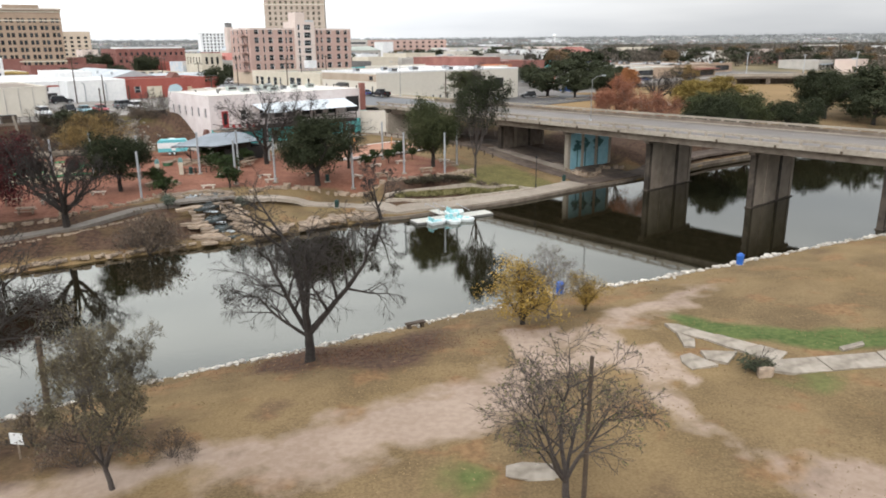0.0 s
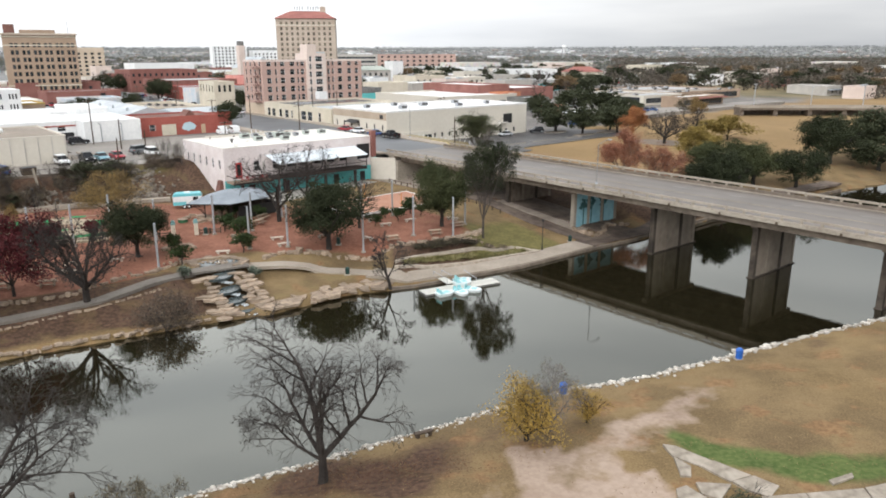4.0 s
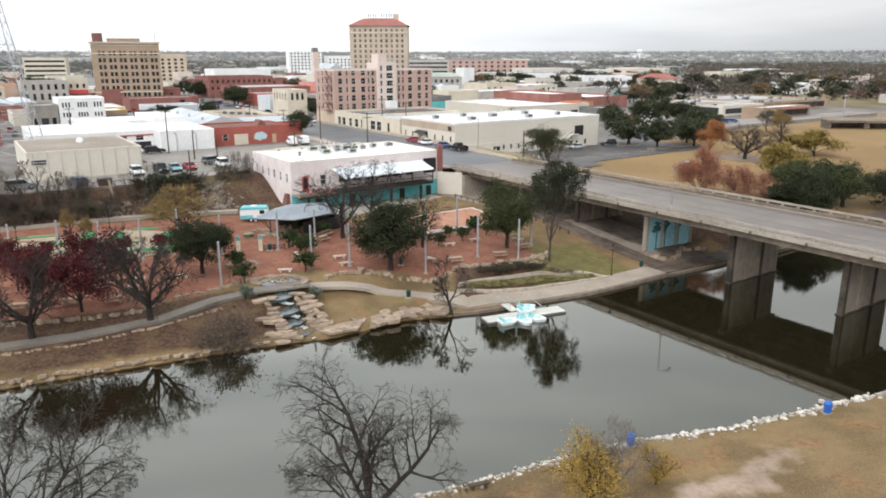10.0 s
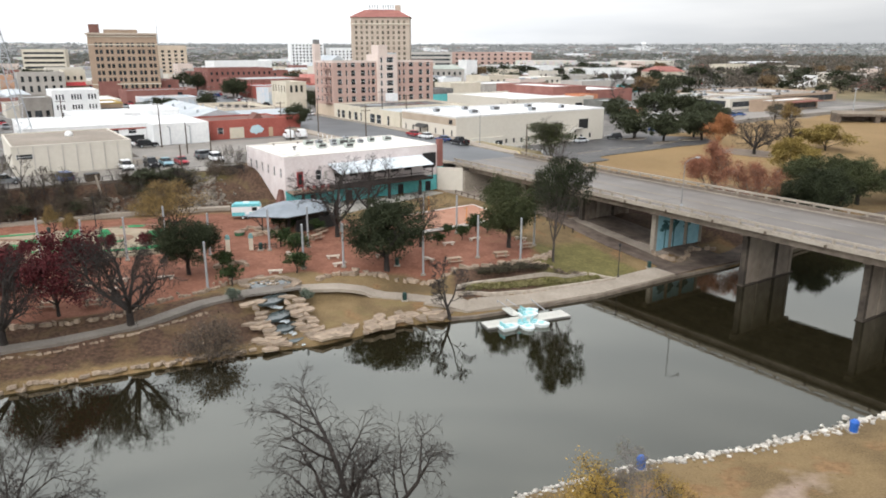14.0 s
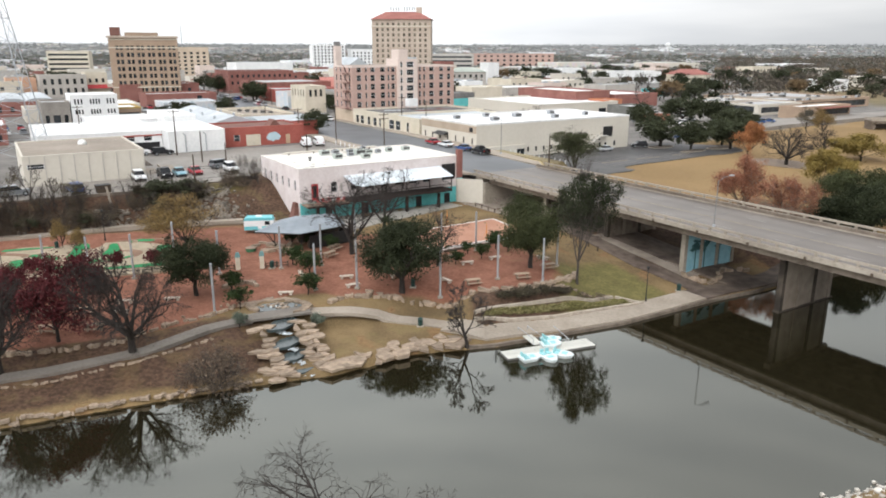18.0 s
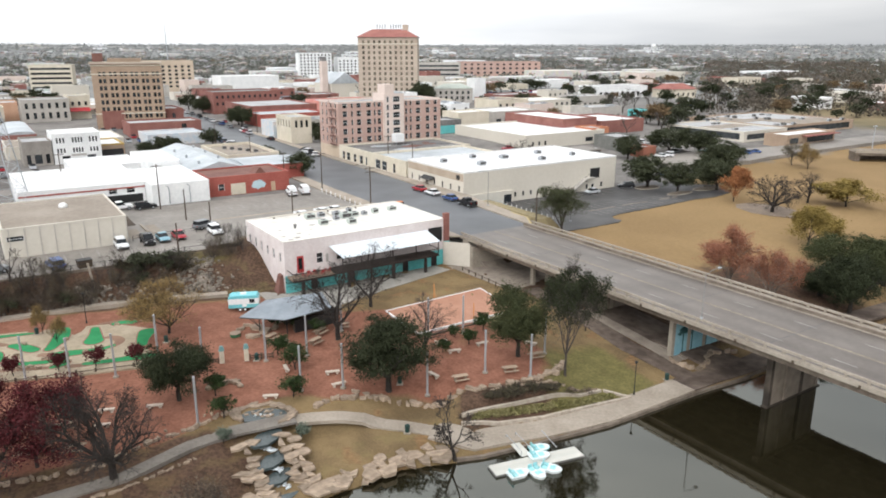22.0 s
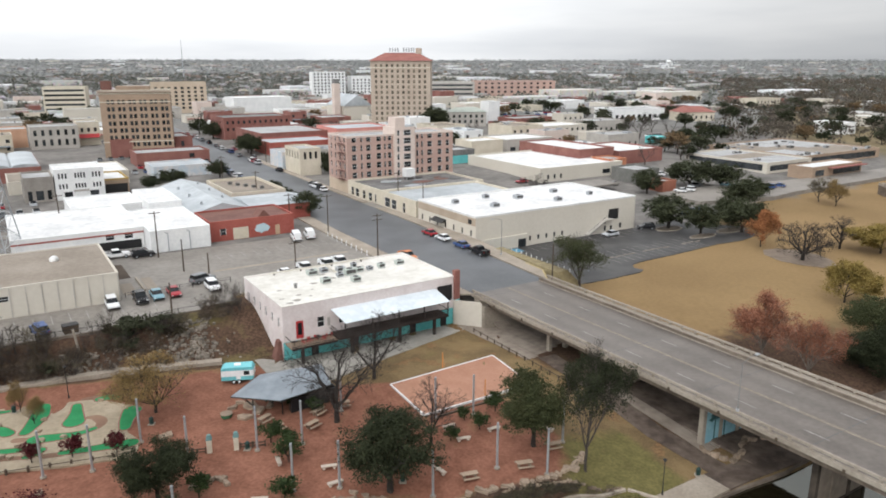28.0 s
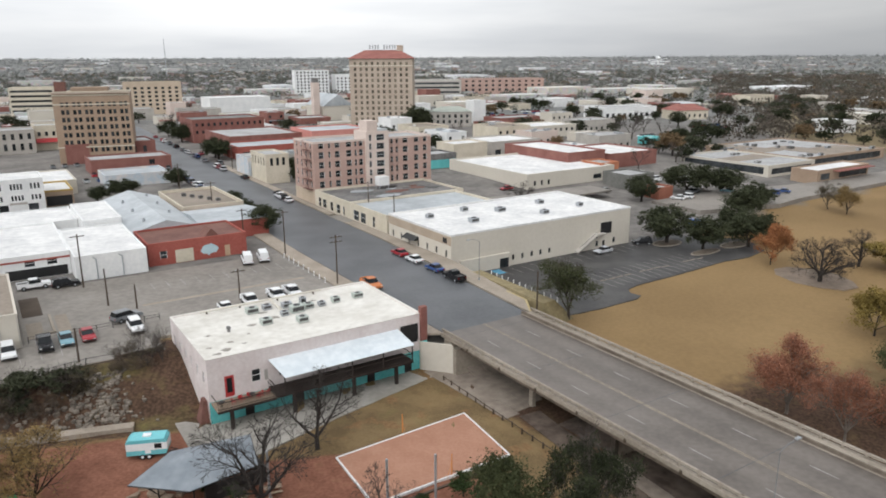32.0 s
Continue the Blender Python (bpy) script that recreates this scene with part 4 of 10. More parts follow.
def building(name, label, a, b, w, d, z0, z1, wall, roof, front=None, left=None, right=None, parapet=0.5, turn=TURN, pane=None, bars=True, category="building", group="", xy=None, sink=1.0, cap=None):
    """A flat-roofed building; front, left, right: (columns, rows) of openings in metres from the face's left and its foot."""
    x, y = xy or street(a, b)
    home = thing(name, label, category, x, y, 0, turn, group)
    pane = pane or GLASS
    cx_ = x + math.cos(radians(turn)) * w / 2 - math.sin(radians(turn)) * d / 2
    cy_ = y + math.sin(radians(turn)) * w / 2 + math.cos(radians(turn)) * d / 2
    OCCUPIED.append((cx_, cy_, math.hypot(w, d) / 2))
    faces = {"front": (w, lambda p, q, e: (p, e, q), 0, (0, 0)), "right": (d, lambda p, q, e: (w - e, p, q), 90, (w, 0)), "back": (w, lambda p, q, e: (w - p, d - e, q), 180, (w, d)), "left": (d, lambda p, q, e: (e, d - p, q), 270, (0, d))}
    for side, (total, place, spin, corner) in faces.items():
        cols, rows = {"front": front, "left": left, "right": right, "back": None}[side] or ((), ())
        rows = [(z0 + r0, z0 + r1) for r0, r1 in rows]
        s = Shape()
        wall_with_openings(s, place, total, z0 - sink, z1, list(cols), rows)
        part("wall", s.weld(), wall, home)
        for c0, c1 in cols:
            for r0, r1 in rows:
                q = place(c0, r0, 0.17)
                part("window", pane_mesh(c1 - c0, r1 - r0, pane, bars), pane, home, at=pose(*q, 0, 0, spin))
    t = 0.3
    part("roof", Shape().box(t, t, z1 - parapet - 0.3, w - t, d - t, z1 - parapet), roof, home)
    e = 0.05
    part("parapet", Shape().ring([(-e, -e), (w + e, -e), (w + e, d + e), (-e, d + e)], [(t, t), (w - t, t), (w - t, d - t), (t, d - t)], z1 - parapet, z1 + 0.1), cap or wall, home)
    return home


# ---- the riverside venue ----
STUCCO = surface("worn_pink_stucco", (0.58, 0.51, 0.495), (0.71, 0.655, 0.64), grain=2.2, patch=0.35, amount=0.5)
ROOF_DIRTY = surface("stained_white_roof", (0.56, 0.535, 0.485), (0.73, 0.71, 0.665), grain=0.9, patch=0.22, amount=0.5, bump=0.03)
RED_METAL = surface("red_metal", (0.36, 0.03, 0.035), (0.45, 0.05, 0.05), rough=0.45)
AWNING = surface("pale_tin_awning", (0.58, 0.64, 0.68), (0.72, 0.77, 0.80), rough=0.45, grain=1, metal=0.1)
PURLIN = surface("dark_timber_deck", (0.022, 0.016, 0.014), (0.048, 0.036, 0.031), grain=4)
venue = thing("riverside_venue", "two-storey worn pink stucco building with teal lower storey and balconies", "building", *street(-34.6, 4), 0, TURN)
VW, VD, V0, V1 = 31.6, 19.0, 3.3, 12.4
front_cols = [(2.2, 3.2), (5.7, 6.9)] + [(9.4 + 2.9 * i, 11.2 + 2.9 * i) for i in range(6)] + [(28.0, 31.0)]
s = Shape()
wall_with_openings(s, lambda p, q, e: (p, e, q), VW, 6.6, V1, front_cols, [(8.0, 9.7)], 0.3)
part("front_wall", s.weld(), STUCCO, venue)
for c0, c1 in front_cols:
    w = part("window", pane_mesh(c1 - c0, 1.7, GLASS, c0 > 5 and c0 < 27), GLASS, venue, at=pose(c0, 0.24, 8.0))
part("door", Shape().box(2.1, -0.06, 6.85, 3.3, -0.002, 9.7), RED_METAL, venue, "bright red door")
part("door_glass", Shape().box(2.35, -0.075, 7.4, 3.05, -0.062, 9.4), GLASS, venue)
part("dark_opening", Shape().box(28.0, -0.05, 8.4, 31.0, -0.004, 11.0), BLACK, venue)
part("vent_panel", Shape().box(7.35, -0.05, 7.95, 7.8, -0.002, 9.4), GREY_WALL, venue)
part("lower_wall", Shape().box(0, 0, V0 - 1.2, VW, 0.3, 6.599), TEAL, venue, "teal painted lower storey")
for x in (4.5, 11.5, 15.2, 22.4, 28.6):
    part("lower_door", Shape().box(x, -0.05, V0, x + 1.2, -0.003, V0 + 2.2), BLACK if x != 15.2 else TEAL, venue)
s = Shape()
side_cols = even(6, 0.9, VD, 1.6)
wall_with_openings(s, lambda p, q, e: (e, VD - p, q), VD, V0 - 2, V1, side_cols, [(8.6, 10.2)], 0.2)
part("side_wall", s.weld(), STUCCO, venue)
for c0, c1 in side_cols:
    part("window", pane_mesh(0.9, 1.6, GLASS), GLASS, venue, at=pose(0.17, VD - c0, 8.6, 0, 0, 270))
part("end_wall", Shape().box(VW - 0.3, 0.302, V0 - 1, VW, VD, V1), STUCCO, venue)
part("back_wall", Shape().box(0.002, VD - 0.3, V0, VW - 0.302, VD, V1), STUCCO, venue)
part("roof", Shape().box(0.3, 0.3, V1 - 0.35, VW - 0.302, VD - 0.302, V1 - 0.12), ROOF_DIRTY, venue, "white roof with dark stains")
for x0, y0, x1, y1 in ((-0.05, -0.05, VW - 0.302, 0.3), (-0.05, VD - 0.3, VW, VD + 0.05), (-0.05, 0.3, 0.3, VD - 0.3), (VW - 0.3, 0.3, VW + 0.05, VD - 0.3)):
    part("coping", Shape().box(x0, y0, V1 + 0.002, x1, y1, V1 + 0.06), ROOF_DIRTY, venue)
part("brick_pier", Shape().box(VW - 0.3, -0.5, 8.2, VW + 0.75, 0.3, 13.5), RED_BRICK, venue, "red brick corner pier")
part("teal_pier", Shape().box(VW - 0.3, -0.5, V0 - 1, VW + 0.75, 0.3, 8.199), TEAL, venue)
part("red_stair", Shape().prism([(-1.3, 0.5), (-0.05, 0.5), (-0.05, 2.6), (-1.3, 2.6)], V0, V0 + 3.3, top=[(-0.5, 0.9), (-0.05, 0.9), (-0.05, 2.2), (-0.5, 2.2)]), RUST_ROOF, venue, "rusty red lean-to")
part("awning", Shape().add([(8.0, 0.0, 10.65), (27.6, 0.0, 10.75), (28.3, -3.6, 9.35), (8.9, -3.6, 9.2), (8.0, 0.0, 10.57), (27.6, 0.0, 10.67), (28.3, -3.6, 9.27), (8.9, -3.6, 9.12)], [(0, 3, 2, 1), (4, 5, 6, 7), (0, 1, 5, 4), (1, 2, 6, 5), (2, 3, 7, 6), (3, 0, 4, 7)]), AWNING, venue, "pale blue-white tin awning")
big = part("balcony", Shape().box(7.8, -3.3, 6.55, 28.2, -0.003, 6.85), PURLIN, venue, "large dark timber balcony")
small = part("balcony", Shape().box(0.2, -3.0, 6.3, 7.79, -0.003, 6.55), WOOD, venue, "small weathered timber balcony")
for home, x0, x1, z, out in ((big, 7.9, 28.1, 6.85, -3.25), (small, 0.3, 7.7, 6.55, -2.95)):
    part("top_rail", Shape().box(x0, out - 0.05, z + 1.0, x1, out + 0.05, z + 1.1), PURLIN, home)
    part("bottom_rail", Shape().box(x0, out - 0.04, z + 0.12, x1, out + 0.04, z + 0.2), PURLIN, home)
    part("fascia", Shape().box(x0 - 0.1, out - 0.12, z - 0.34, x1 + 0.1, out - 0.051, z + 0.0), PURLIN, home)
    k = int((x1 - x0) / 0.28)
    bal = Shape().box(-0.018, -0.018, 0.2, 0.018, 0.018, 1.0).mesh("baluster", PURLIN)
    for i in range(k + 1):
        part("baluster", bal, PURLIN, home, at=pose(x0 + (x1 - x0) * i / k, out, z))
    for xe in (x0, x1):
        part("end_rail", Shape().box(xe - 0.04, out, z + 1.0, xe + 0.04, -0.05, z + 1.1), PURLIN, home)
for x in (8.9, 13.7, 18.5, 23.3, 28.0):
    part("awning_post", Shape().box(x - 0.07, -3.5, 6.86, x + 0.07, -3.34, 9.22), PURLIN, venue)
for x in (2.0, 10.3, 19.0, 25.7):
    part("balcony_post", Shape().box(x - 0.22, -2.9, V0 - 0.3, x + 0.22, -2.5, 6.29), PURLIN, venue)
rng = random.Random(3)
for i in range(7):
    x, y = 2.6 + 0.75 * i + rng.uniform(-0.2, 0.2), -2.2 + rng.uniform(-0.4, 0.9)
    wx, wy = street(-34.6 + x, 4 + y)
    c = thing("metal_chair", "red metal chair on the small balcony", "chair", wx, wy, 6.552, rng.uniform(0, 360), "red balcony chairs")
    part("seat", Shape().box(-0.22, -0.22, 0.42, 0.22, 0.22, 0.46), RED_METAL, c)
    part("backrest", Shape().box(-0.22, 0.18, 0.461, 0.22, 0.22, 0.9), RED_METAL, c)
    for qx in (-0.19, 0.19):
        for qy in (-0.19, 0.17):
            part("leg", Shape().box(qx - 0.02, qy - 0.02, 0, qx + 0.02, qy + 0.02, 0.419), RED_METAL, c)
for x, y in ((1.0, -2.0), (5.0, -1.6)):
    wx, wy = street(-34.6 + x, 4 + y)
    c = thing("cafe_table", "small dark round table on the balcony", "table", wx, wy, 6.552, 0, "balcony tables")
    part("tabletop", Shape().tube((0, 0, 0.7), (0, 0, 0.75), 0.42, 0.42, 12), BLACK, c)
    part("stem", Shape().tube((0, 0, 0), (0, 0, 0.699), 0.05, 0.05, 6), BLACK, c)


UNIT = surface("grey_green_unit", (0.36, 0.40, 0.37), (0.50, 0.54, 0.50), grain=4, patch=1)


def air_unit(x, y, z, w, d, h, turn=TURN, mat=None):
    """A roof air conditioner."""
    p = thing("air_conditioner", "grey-green rooftop air conditioner with a fan grille", "air conditioner", x, y, z, turn, "rooftop units")
    part("casing", Shape().box(-w / 2, -d / 2, 0.1, w / 2, d / 2, h), mat or UNIT, p)
    part("curb", Shape().box(-w / 2 + 0.1, -d / 2 + 0.1, 0, w / 2 - 0.1, d / 2 - 0.1, 0.099), STEEL, p)
    part("fan_grille", Shape().tube((0, 0, h), (0, 0, h + 0.06), min(w, d) * 0.36, min(w, d) * 0.36, 12), BLACK, p)
    part("side_grille", Shape().box(-w / 2 + 0.12, -d / 2 - 0.02, 0.3, w / 2 - 0.12, -d / 2 - 0.002, h - 0.15), DARK_ASPHALT, p)


for x, y, w, d, h in ((-25.0, 146.0, 1.8, 1.2, 0.9), (-21.7, 141.4, 1.6, 1.2, 0.9), (-18.4, 146.6, 2.0, 1.4, 1.1), (-16.7, 142.4, 1.5, 1.2, 0.9), (-17.0, 148.4, 1.4, 1.2, 0.8), (-13.3, 151.0, 1.2, 1.0, 0.9), (-10.2, 153.4, 1.6, 1.0, 0.8)):
    air_unit(x, y, V1 - 0.12, w, d, h)
for x, y, w, d, h in ((-23.2, 147.6, 1.3, 1.0, 0.8), (-20.4, 148.6, 1.5, 1.1, 0.8), (-19.9, 145.0, 1.1, 0.9, 0.7), (-15.2, 149.4, 1.0, 0.9, 0.7), (-18.2, 149.9, 0.9, 0.8, 1.2)):
    air_unit(x, y, V1 - 0.12, w, d, h, mat=STEEL)
TAR = surface("dark_roof_stain", (0.20, 0.185, 0.16), (0.34, 0.315, 0.28), grain=3, patch=1.2)
rng = random.Random(41)
for px_, py_, e in ((2.0, 1.6, 0.7), (3.4, 2.4, 0.9), (1.6, 4.2, 0.5), (4.6, 4.8, 0.6), (6.0, 3.4, 0.45), (2.6, 8.6, 0.5), (9.0, 9.4, 0.8), (13.0, 10.6, 1.0), (16.4, 12.6, 0.9), (12.2, 13.6, 0.7), (20.6, 14.6, 0.6), (7.6, 6.4, 0.4)):
    part("roof_stain", Shape().prism([(px_ + e * rng.uniform(0.5, 1.2) * math.cos(6.283 * i / 11), py_ + 0.6 * e * rng.uniform(0.5, 1.2) * math.sin(6.283 * i / 11)) for i in range(11)], V1 - 0.14, V1 - 0.116), TAR, venue, "dark stain on the roof")
vent = thing("roof_vent", "dark round roof vent", "vent", -26.2, 138.4, V1 - 0.12, 0)
part("pipe", Shape().tube((0, 0, 0), (0, 0, 0.5), 0.22, 0.22, 10), DARK_ROOF, vent)
part("hood", Shape().tube((0, 0, 0.501), (0, 0, 0.75), 0.36, 0.28, 10), DARK_ROOF, vent)
duct = thing("roof_duct", "pale pipe run along the roof edge", "pipe", *street(-34.6, 4), V1, TURN)
part("pipe", Shape().tube((4.0, 17.6, 0.3), (23.5, 18.0, 0.3), 0.14, 0.14, 8), BEIGE_WALL, duct)
part("pipe", Shape().tube((14.5, 12.5, 0.3), (14.8, 17.7, 0.3), 0.14, 0.14, 8), BEIGE_WALL, duct)
for x in (5, 10, 16, 22):
    part("support", Shape().box(x - 0.1, 17.6, -0.12, x + 0.1, 17.9, 0.18), DARK_WOOD, duct)

# ---- warehouse, hotel, towers ----
W0 = 5.0
wh = building("warehouse", "large beige stucco warehouse with a white flat roof", 24.2, 36.8, 52.4, 26.5, W0, 13.9, BEIGE_WALL, WHITE_ROOF, front=([(16.0 + 2.6 * i, 16.7 + 2.6 * i) for i in range(5)], [(1.2, 2.4)]), left=(even(7, 0.8, 26.5, 1.6), [(3.9, 5.4)]), bars=False, parapet=0.3, cap=WHITE_ROOF)
part("loading_opening", Shape().box(42.6, -0.04, 8.4, 46.2, -0.003, 11.2), BLACK, wh, "dark loading opening")
part("door", Shape().box(12.2, -0.62, 5.1, 14.6, -0.602, 7.2), GLASS, wh)
part("entry_block", Shape().prism([(2.0, -0.6), (15.0, -0.6), (15.0, -0.003), (2.0, -0.003)], W0 - 0.5, 8.2), BEIGE_WALL, wh)
for x, z in ((41.0, 7.6), (43.4, 5.5), (46.8, 5.8), (41.2, 5.6)):
    part("window", pane_mesh(0.7, 1.3, GLASS, False), GLASS, wh, at=pose(x, -0.03, z))
stair = part("outside_stair", Shape().add([(34.6, -1.3, 5.1), (40.8, -1.3, 8.6), (40.8, -1.3, 9.0), (34.6, -1.3, 5.5), (34.6, -0.004, 5.1), (40.8, -0.004, 8.6), (40.8, -0.004, 9.0), (34.6, -0.004, 5.5)], [(0, 1, 2, 3), (7, 6, 5, 4), (3, 2, 6, 7), (1, 0, 4, 5), (0, 3, 7, 4), (2, 1, 5, 6)]).box(40.81, -1.3, 8.6, 43.5, -0.004, 8.8), GREY_WALL, wh, "grey outside stair")
part("handrail", Shape().run([(34.6, -1.28, 6.3), (40.8, -1.28, 9.8), (43.5, -1.28, 9.8)], 0.04, 5), BLACK, stair)
part("black_awning", Shape().add([(-0.003, 13.0, 11.0), (-0.003, 18.2, 11.0), (-1.6, 18.2, 10.2), (-1.6, 13.0, 10.2), (-0.003, 13.0, 10.2), (-0.003, 18.2, 10.2)], [(0, 3, 2, 1), (0, 4, 3), (1, 2, 5), (3, 4, 5, 2)]), BLACK, wh, "black fabric awning")
part("wall_band", Shape().box(-0.06, 0.1, 11.6, -0.003, 26.4, 13.4), surface("brown_band", (0.36, 0.29, 0.22), (0.44, 0.36, 0.28)), wh, "brown upper wall band")
part("wall_sign", Shape().box(-0.16, 1.6, 11.9, -0.062, 3.0, 13.0), BLACK, wh)
part("side_canopy", Shape().box(52.41, 3.0, 7.8, 54.6, 12, 8.0), AWNING, wh)
for x, y, w in ((12, 9, 2.0), (24, 15, 2.2), (31, 7, 1.8), (38, 17, 1.8), (6, 18, 1.6), (44, 9, 1.4), (17, 20, 1.6)):
    air_unit(*street(24.2 + x, 36.8 + y), 13.6, w, w * 0.8, 1.0, mat=STEEL)

PH = building("pink_hotel", "six-storey pink brick former hotel with a pale stucco tower", 24.5, 107.4, 39, 14.5, 8.7, 26.4, PINK_WALL, GREY_ROOF, front=([(1.6, 3.2), (4.6, 5.3), (6.6, 8.2), (10.2, 11.9), (12.9, 13.6), (14.3, 15.6), (24.8, 25.7), (26.6, 27.4), (29.0, 30.8), (33.0, 34.6), (36.2, 37.6)], [(4.6 + 2.8 * i, 6.4 + 2.8 * i) for i in range(5)]), left=(even(4, 1.1, 14.5, 1.6), [(4.6 + 2.8 * i, 6.4 + 2.8 * i) for i in range(5)]), cap=PINK_TRIM)
part("ground_storey", Shape().box(-0.08, -0.08, 8.0, 39.08, -0.003, 12.6), PINK_TRIM, PH, "pale stucco ground storey")
part("side_facing", Shape().box(-0.05, -0.079, 8.0, -0.004, 14.5, 12.4), GOLD_WALL, PH)
tw = part("tower", Shape().box(16.2, -1.2, 8.0, 23.6, 7.0, 28.6), PINK_TRIM, PH, "pale stucco centre tower")
part("tower_cap", Shape().box(16.6, -0.9, 28.602, 20.0, 4.0, 31.6), PINK_TRIM, tw)
part("tower_roof", Shape().box(20.1, -0.9, 28.602, 23.4, 5.0, 29.1), TIN_ROOF, tw)
for r in range(6):
    for x, w in ((17.0, 0.8), (19.4, 2.6)):
        part("window", pane_mesh(w, 1.7, GLASS), GLASS, tw, at=pose(x, -1.23, 13.2 + 2.55 * r))
esc = part("fire_escape", Shape().box(-1.1, 1.5, 14.0, -1.0, 5.5, 14.1), RUST_ROOF, PH, "rusty iron fire escape")
for r in range(5):
    z = 12.8 + 2.8 * r
    part("landing", Shape().box(-1.2, 1.2, z, -0.06, 6.0, z + 0.08), RUST_ROOF, esc)
    part("rail", Shape().run([(-1.2, 1.2, z + 0.9), (-1.2, 6.0, z + 0.9)], 0.04, 4), RUST_ROOF, esc)
    part("flight", Shape().run([(-0.9, 1.6, z), (-0.9, 5.4, z + 2.8)], 0.09, 4), RUST_ROOF, esc)
tank = thing("roof_tank", "white box tank on the low roof", "tank", *street(43.0, 101.5), 12.4, TURN)
part("body", Shape().box(-1.6, -1.4, 1.1, 1.6, 1.4, 3.6), WHITE_WALL, tank)
for x in (-1.4, 1.4):
    for y in (-1.2, 1.2):
        part("leg", Shape().box(x - 0.1, y - 0.1, -0.1, x + 0.1, y + 0.1, 1.099), STEEL, tank)
building("corner_store", "low cream storefront row with a dark patched roof", 24.4, 64.8, 33, 20, 8.7, 13.0, CREAM_WALL, TIN_ROOF, left=([(2.0, 5.2), (6.0, 9.0), (12.5, 14.0)], [(0.2, 2.8)]), bars=True)
LOW2 = building("corner_store", "low cream storefront row with a tarred roof", 24.4, 85.0, 36, 22.2, 8.7, 13.0, CREAM_WALL, DARK_ROOF, left=([(2.0, 4.0), (5.0, 7.6), (10.0, 12.0), (14.0, 16.4), (18.0, 19.2)], [(0.2, 2.6)]))

rng = random.Random(61)
for i in range(14):
    cx, cy, r_ = rng.uniform(4, 32), rng.uniform(4, 18), rng.uniform(1.2, 3.4)
    ring = [(cx + r_ * 1.5 * math.cos(6.283 * q / 11) * rng.uniform(0.6, 1.15), cy + r_ * 0.8 * math.sin(6.283 * q / 11) * rng.uniform(0.6, 1.15)) for q in range(11)]
    part("roof_patch", Shape().prism(ring, 12.2, 12.52 + 0.006 * i), (DARK_ROOF, BLACK, TIN_ROOF, RUST_ROOF)[i % 4], LOW2)

hot = building("tower_hotel", "fourteen-storey buff brick hotel tower with a red tile roof", 0, 0, 36.4, 24, 9, 49.3, HOTEL_WALL, GREY_ROOF, xy=(-55.0, 472), turn=0, front=(even(10, 1.4, 36.4, 2.6), [(2.0 + 3.15 * i, 3.9 + 3.15 * i) for i in range(12)]), left=(even(7, 1.4, 24, 2), [(2.0 + 3.15 * i, 3.9 + 3.15 * i) for i in range(12)]), bars=False, pane=BLIND)
part("red_roof", Shape().prism([(-1.0, -1.0), (37.4, -1.0), (37.4, 25), (-1.0, 25)], 49.45, 54.2, top=[(8, 9), (28.4, 9), (28.4, 15), (8, 15)]), RED_ROOF, hot, "hipped red tile roof")
part("penthouse", Shape().box(27, 8, 51.0, 30.5, 12, 57.0), HOTEL_WALL, hot)
part("cornice", Shape().box(-0.4, -0.4, 45.2, 36.8, -0.003, 45.8), CREAM_WALL, hot)
sign = part("roof_sign", Shape().box(10.5, 9, 54.2, 26.5, 9.2, 54.4), STEEL, hot, "open steel roof sign")
for i, x in enumerate((10.8, 12.4, 14.0, 15.6, 19.2, 20.8, 22.4, 24.0, 25.4)):
    part("sign_bar", Shape().box(x, 8.95, 54.9, x + 0.9, 9.15, 57.2), STEEL, sign)
    part("sign_post", Shape().box(x + 0.4, 9.16, 54.2, x + 0.5, 9.25, 57.0), STEEL, sign)

brown = building("brown_tower", "nine-storey brown brick office tower with a brick stair head", 0, 0, 28, 15, 9, 37, TAN_WALL, DARK_ROOF, xy=(-152.5, 330.5), turn=20, front=([(2.6 + 4.3 * (i // 2) + 1.75 * (i % 2), 3.8 + 4.3 * (i // 2) + 1.75 * (i % 2)) for i in range(12)], [(4.2 + 3.0 * i, 6.0 + 3.0 * i) for i in range(7)]), bars=False, cap=CREAM_WALL)
part("stair_head", Shape().box(0.6, 4, 37.1, 4.6, 8, 40.8), RUST_ROOF, brown, "red brick stair head")
part("attic", Shape().box(6.5, 3.5, 37.102, 20, 12, 38.6), TAN_WALL, brown, "low brick attic")
for z in (15.0, 31.9, 35.4):
    part("string_course", Shape().box(-0.25, -0.25, z, 28.25, -0.003, z + 0.45), CREAM_WALL, brown)
part("cornice", Shape().box(-0.7, -0.9, 36.3, 28.7, -0.254, 37.0), HOTEL_WALL, brown)
part("side_facing", Shape().box(-0.05, 0, 9, -0.004, 15, 36), GOLD_WALL, brown)
building("gold_office", "eight-storey buff office block", 0, 0, 42, 18, 9, 33, GOLD_WALL, DARK_ROOF, xy=(-246, 600), turn=24, front=(even(8, 2.2, 42, 2.5), [(3 + 3.1 * i, 4.8 + 3.1 * i) for i in range(6)]), bars=False)
building("parking_garage", "tan open parking garage with long dark slots", 0, 0, 30, 20, 9, 30, CREAM_WALL, GREY_ROOF, xy=(-322, 580), turn=20, front=([(1, 29)], [(3 + 3.6 * i, 4.6 + 3.6 * i) for i in range(5)]), bars=False)
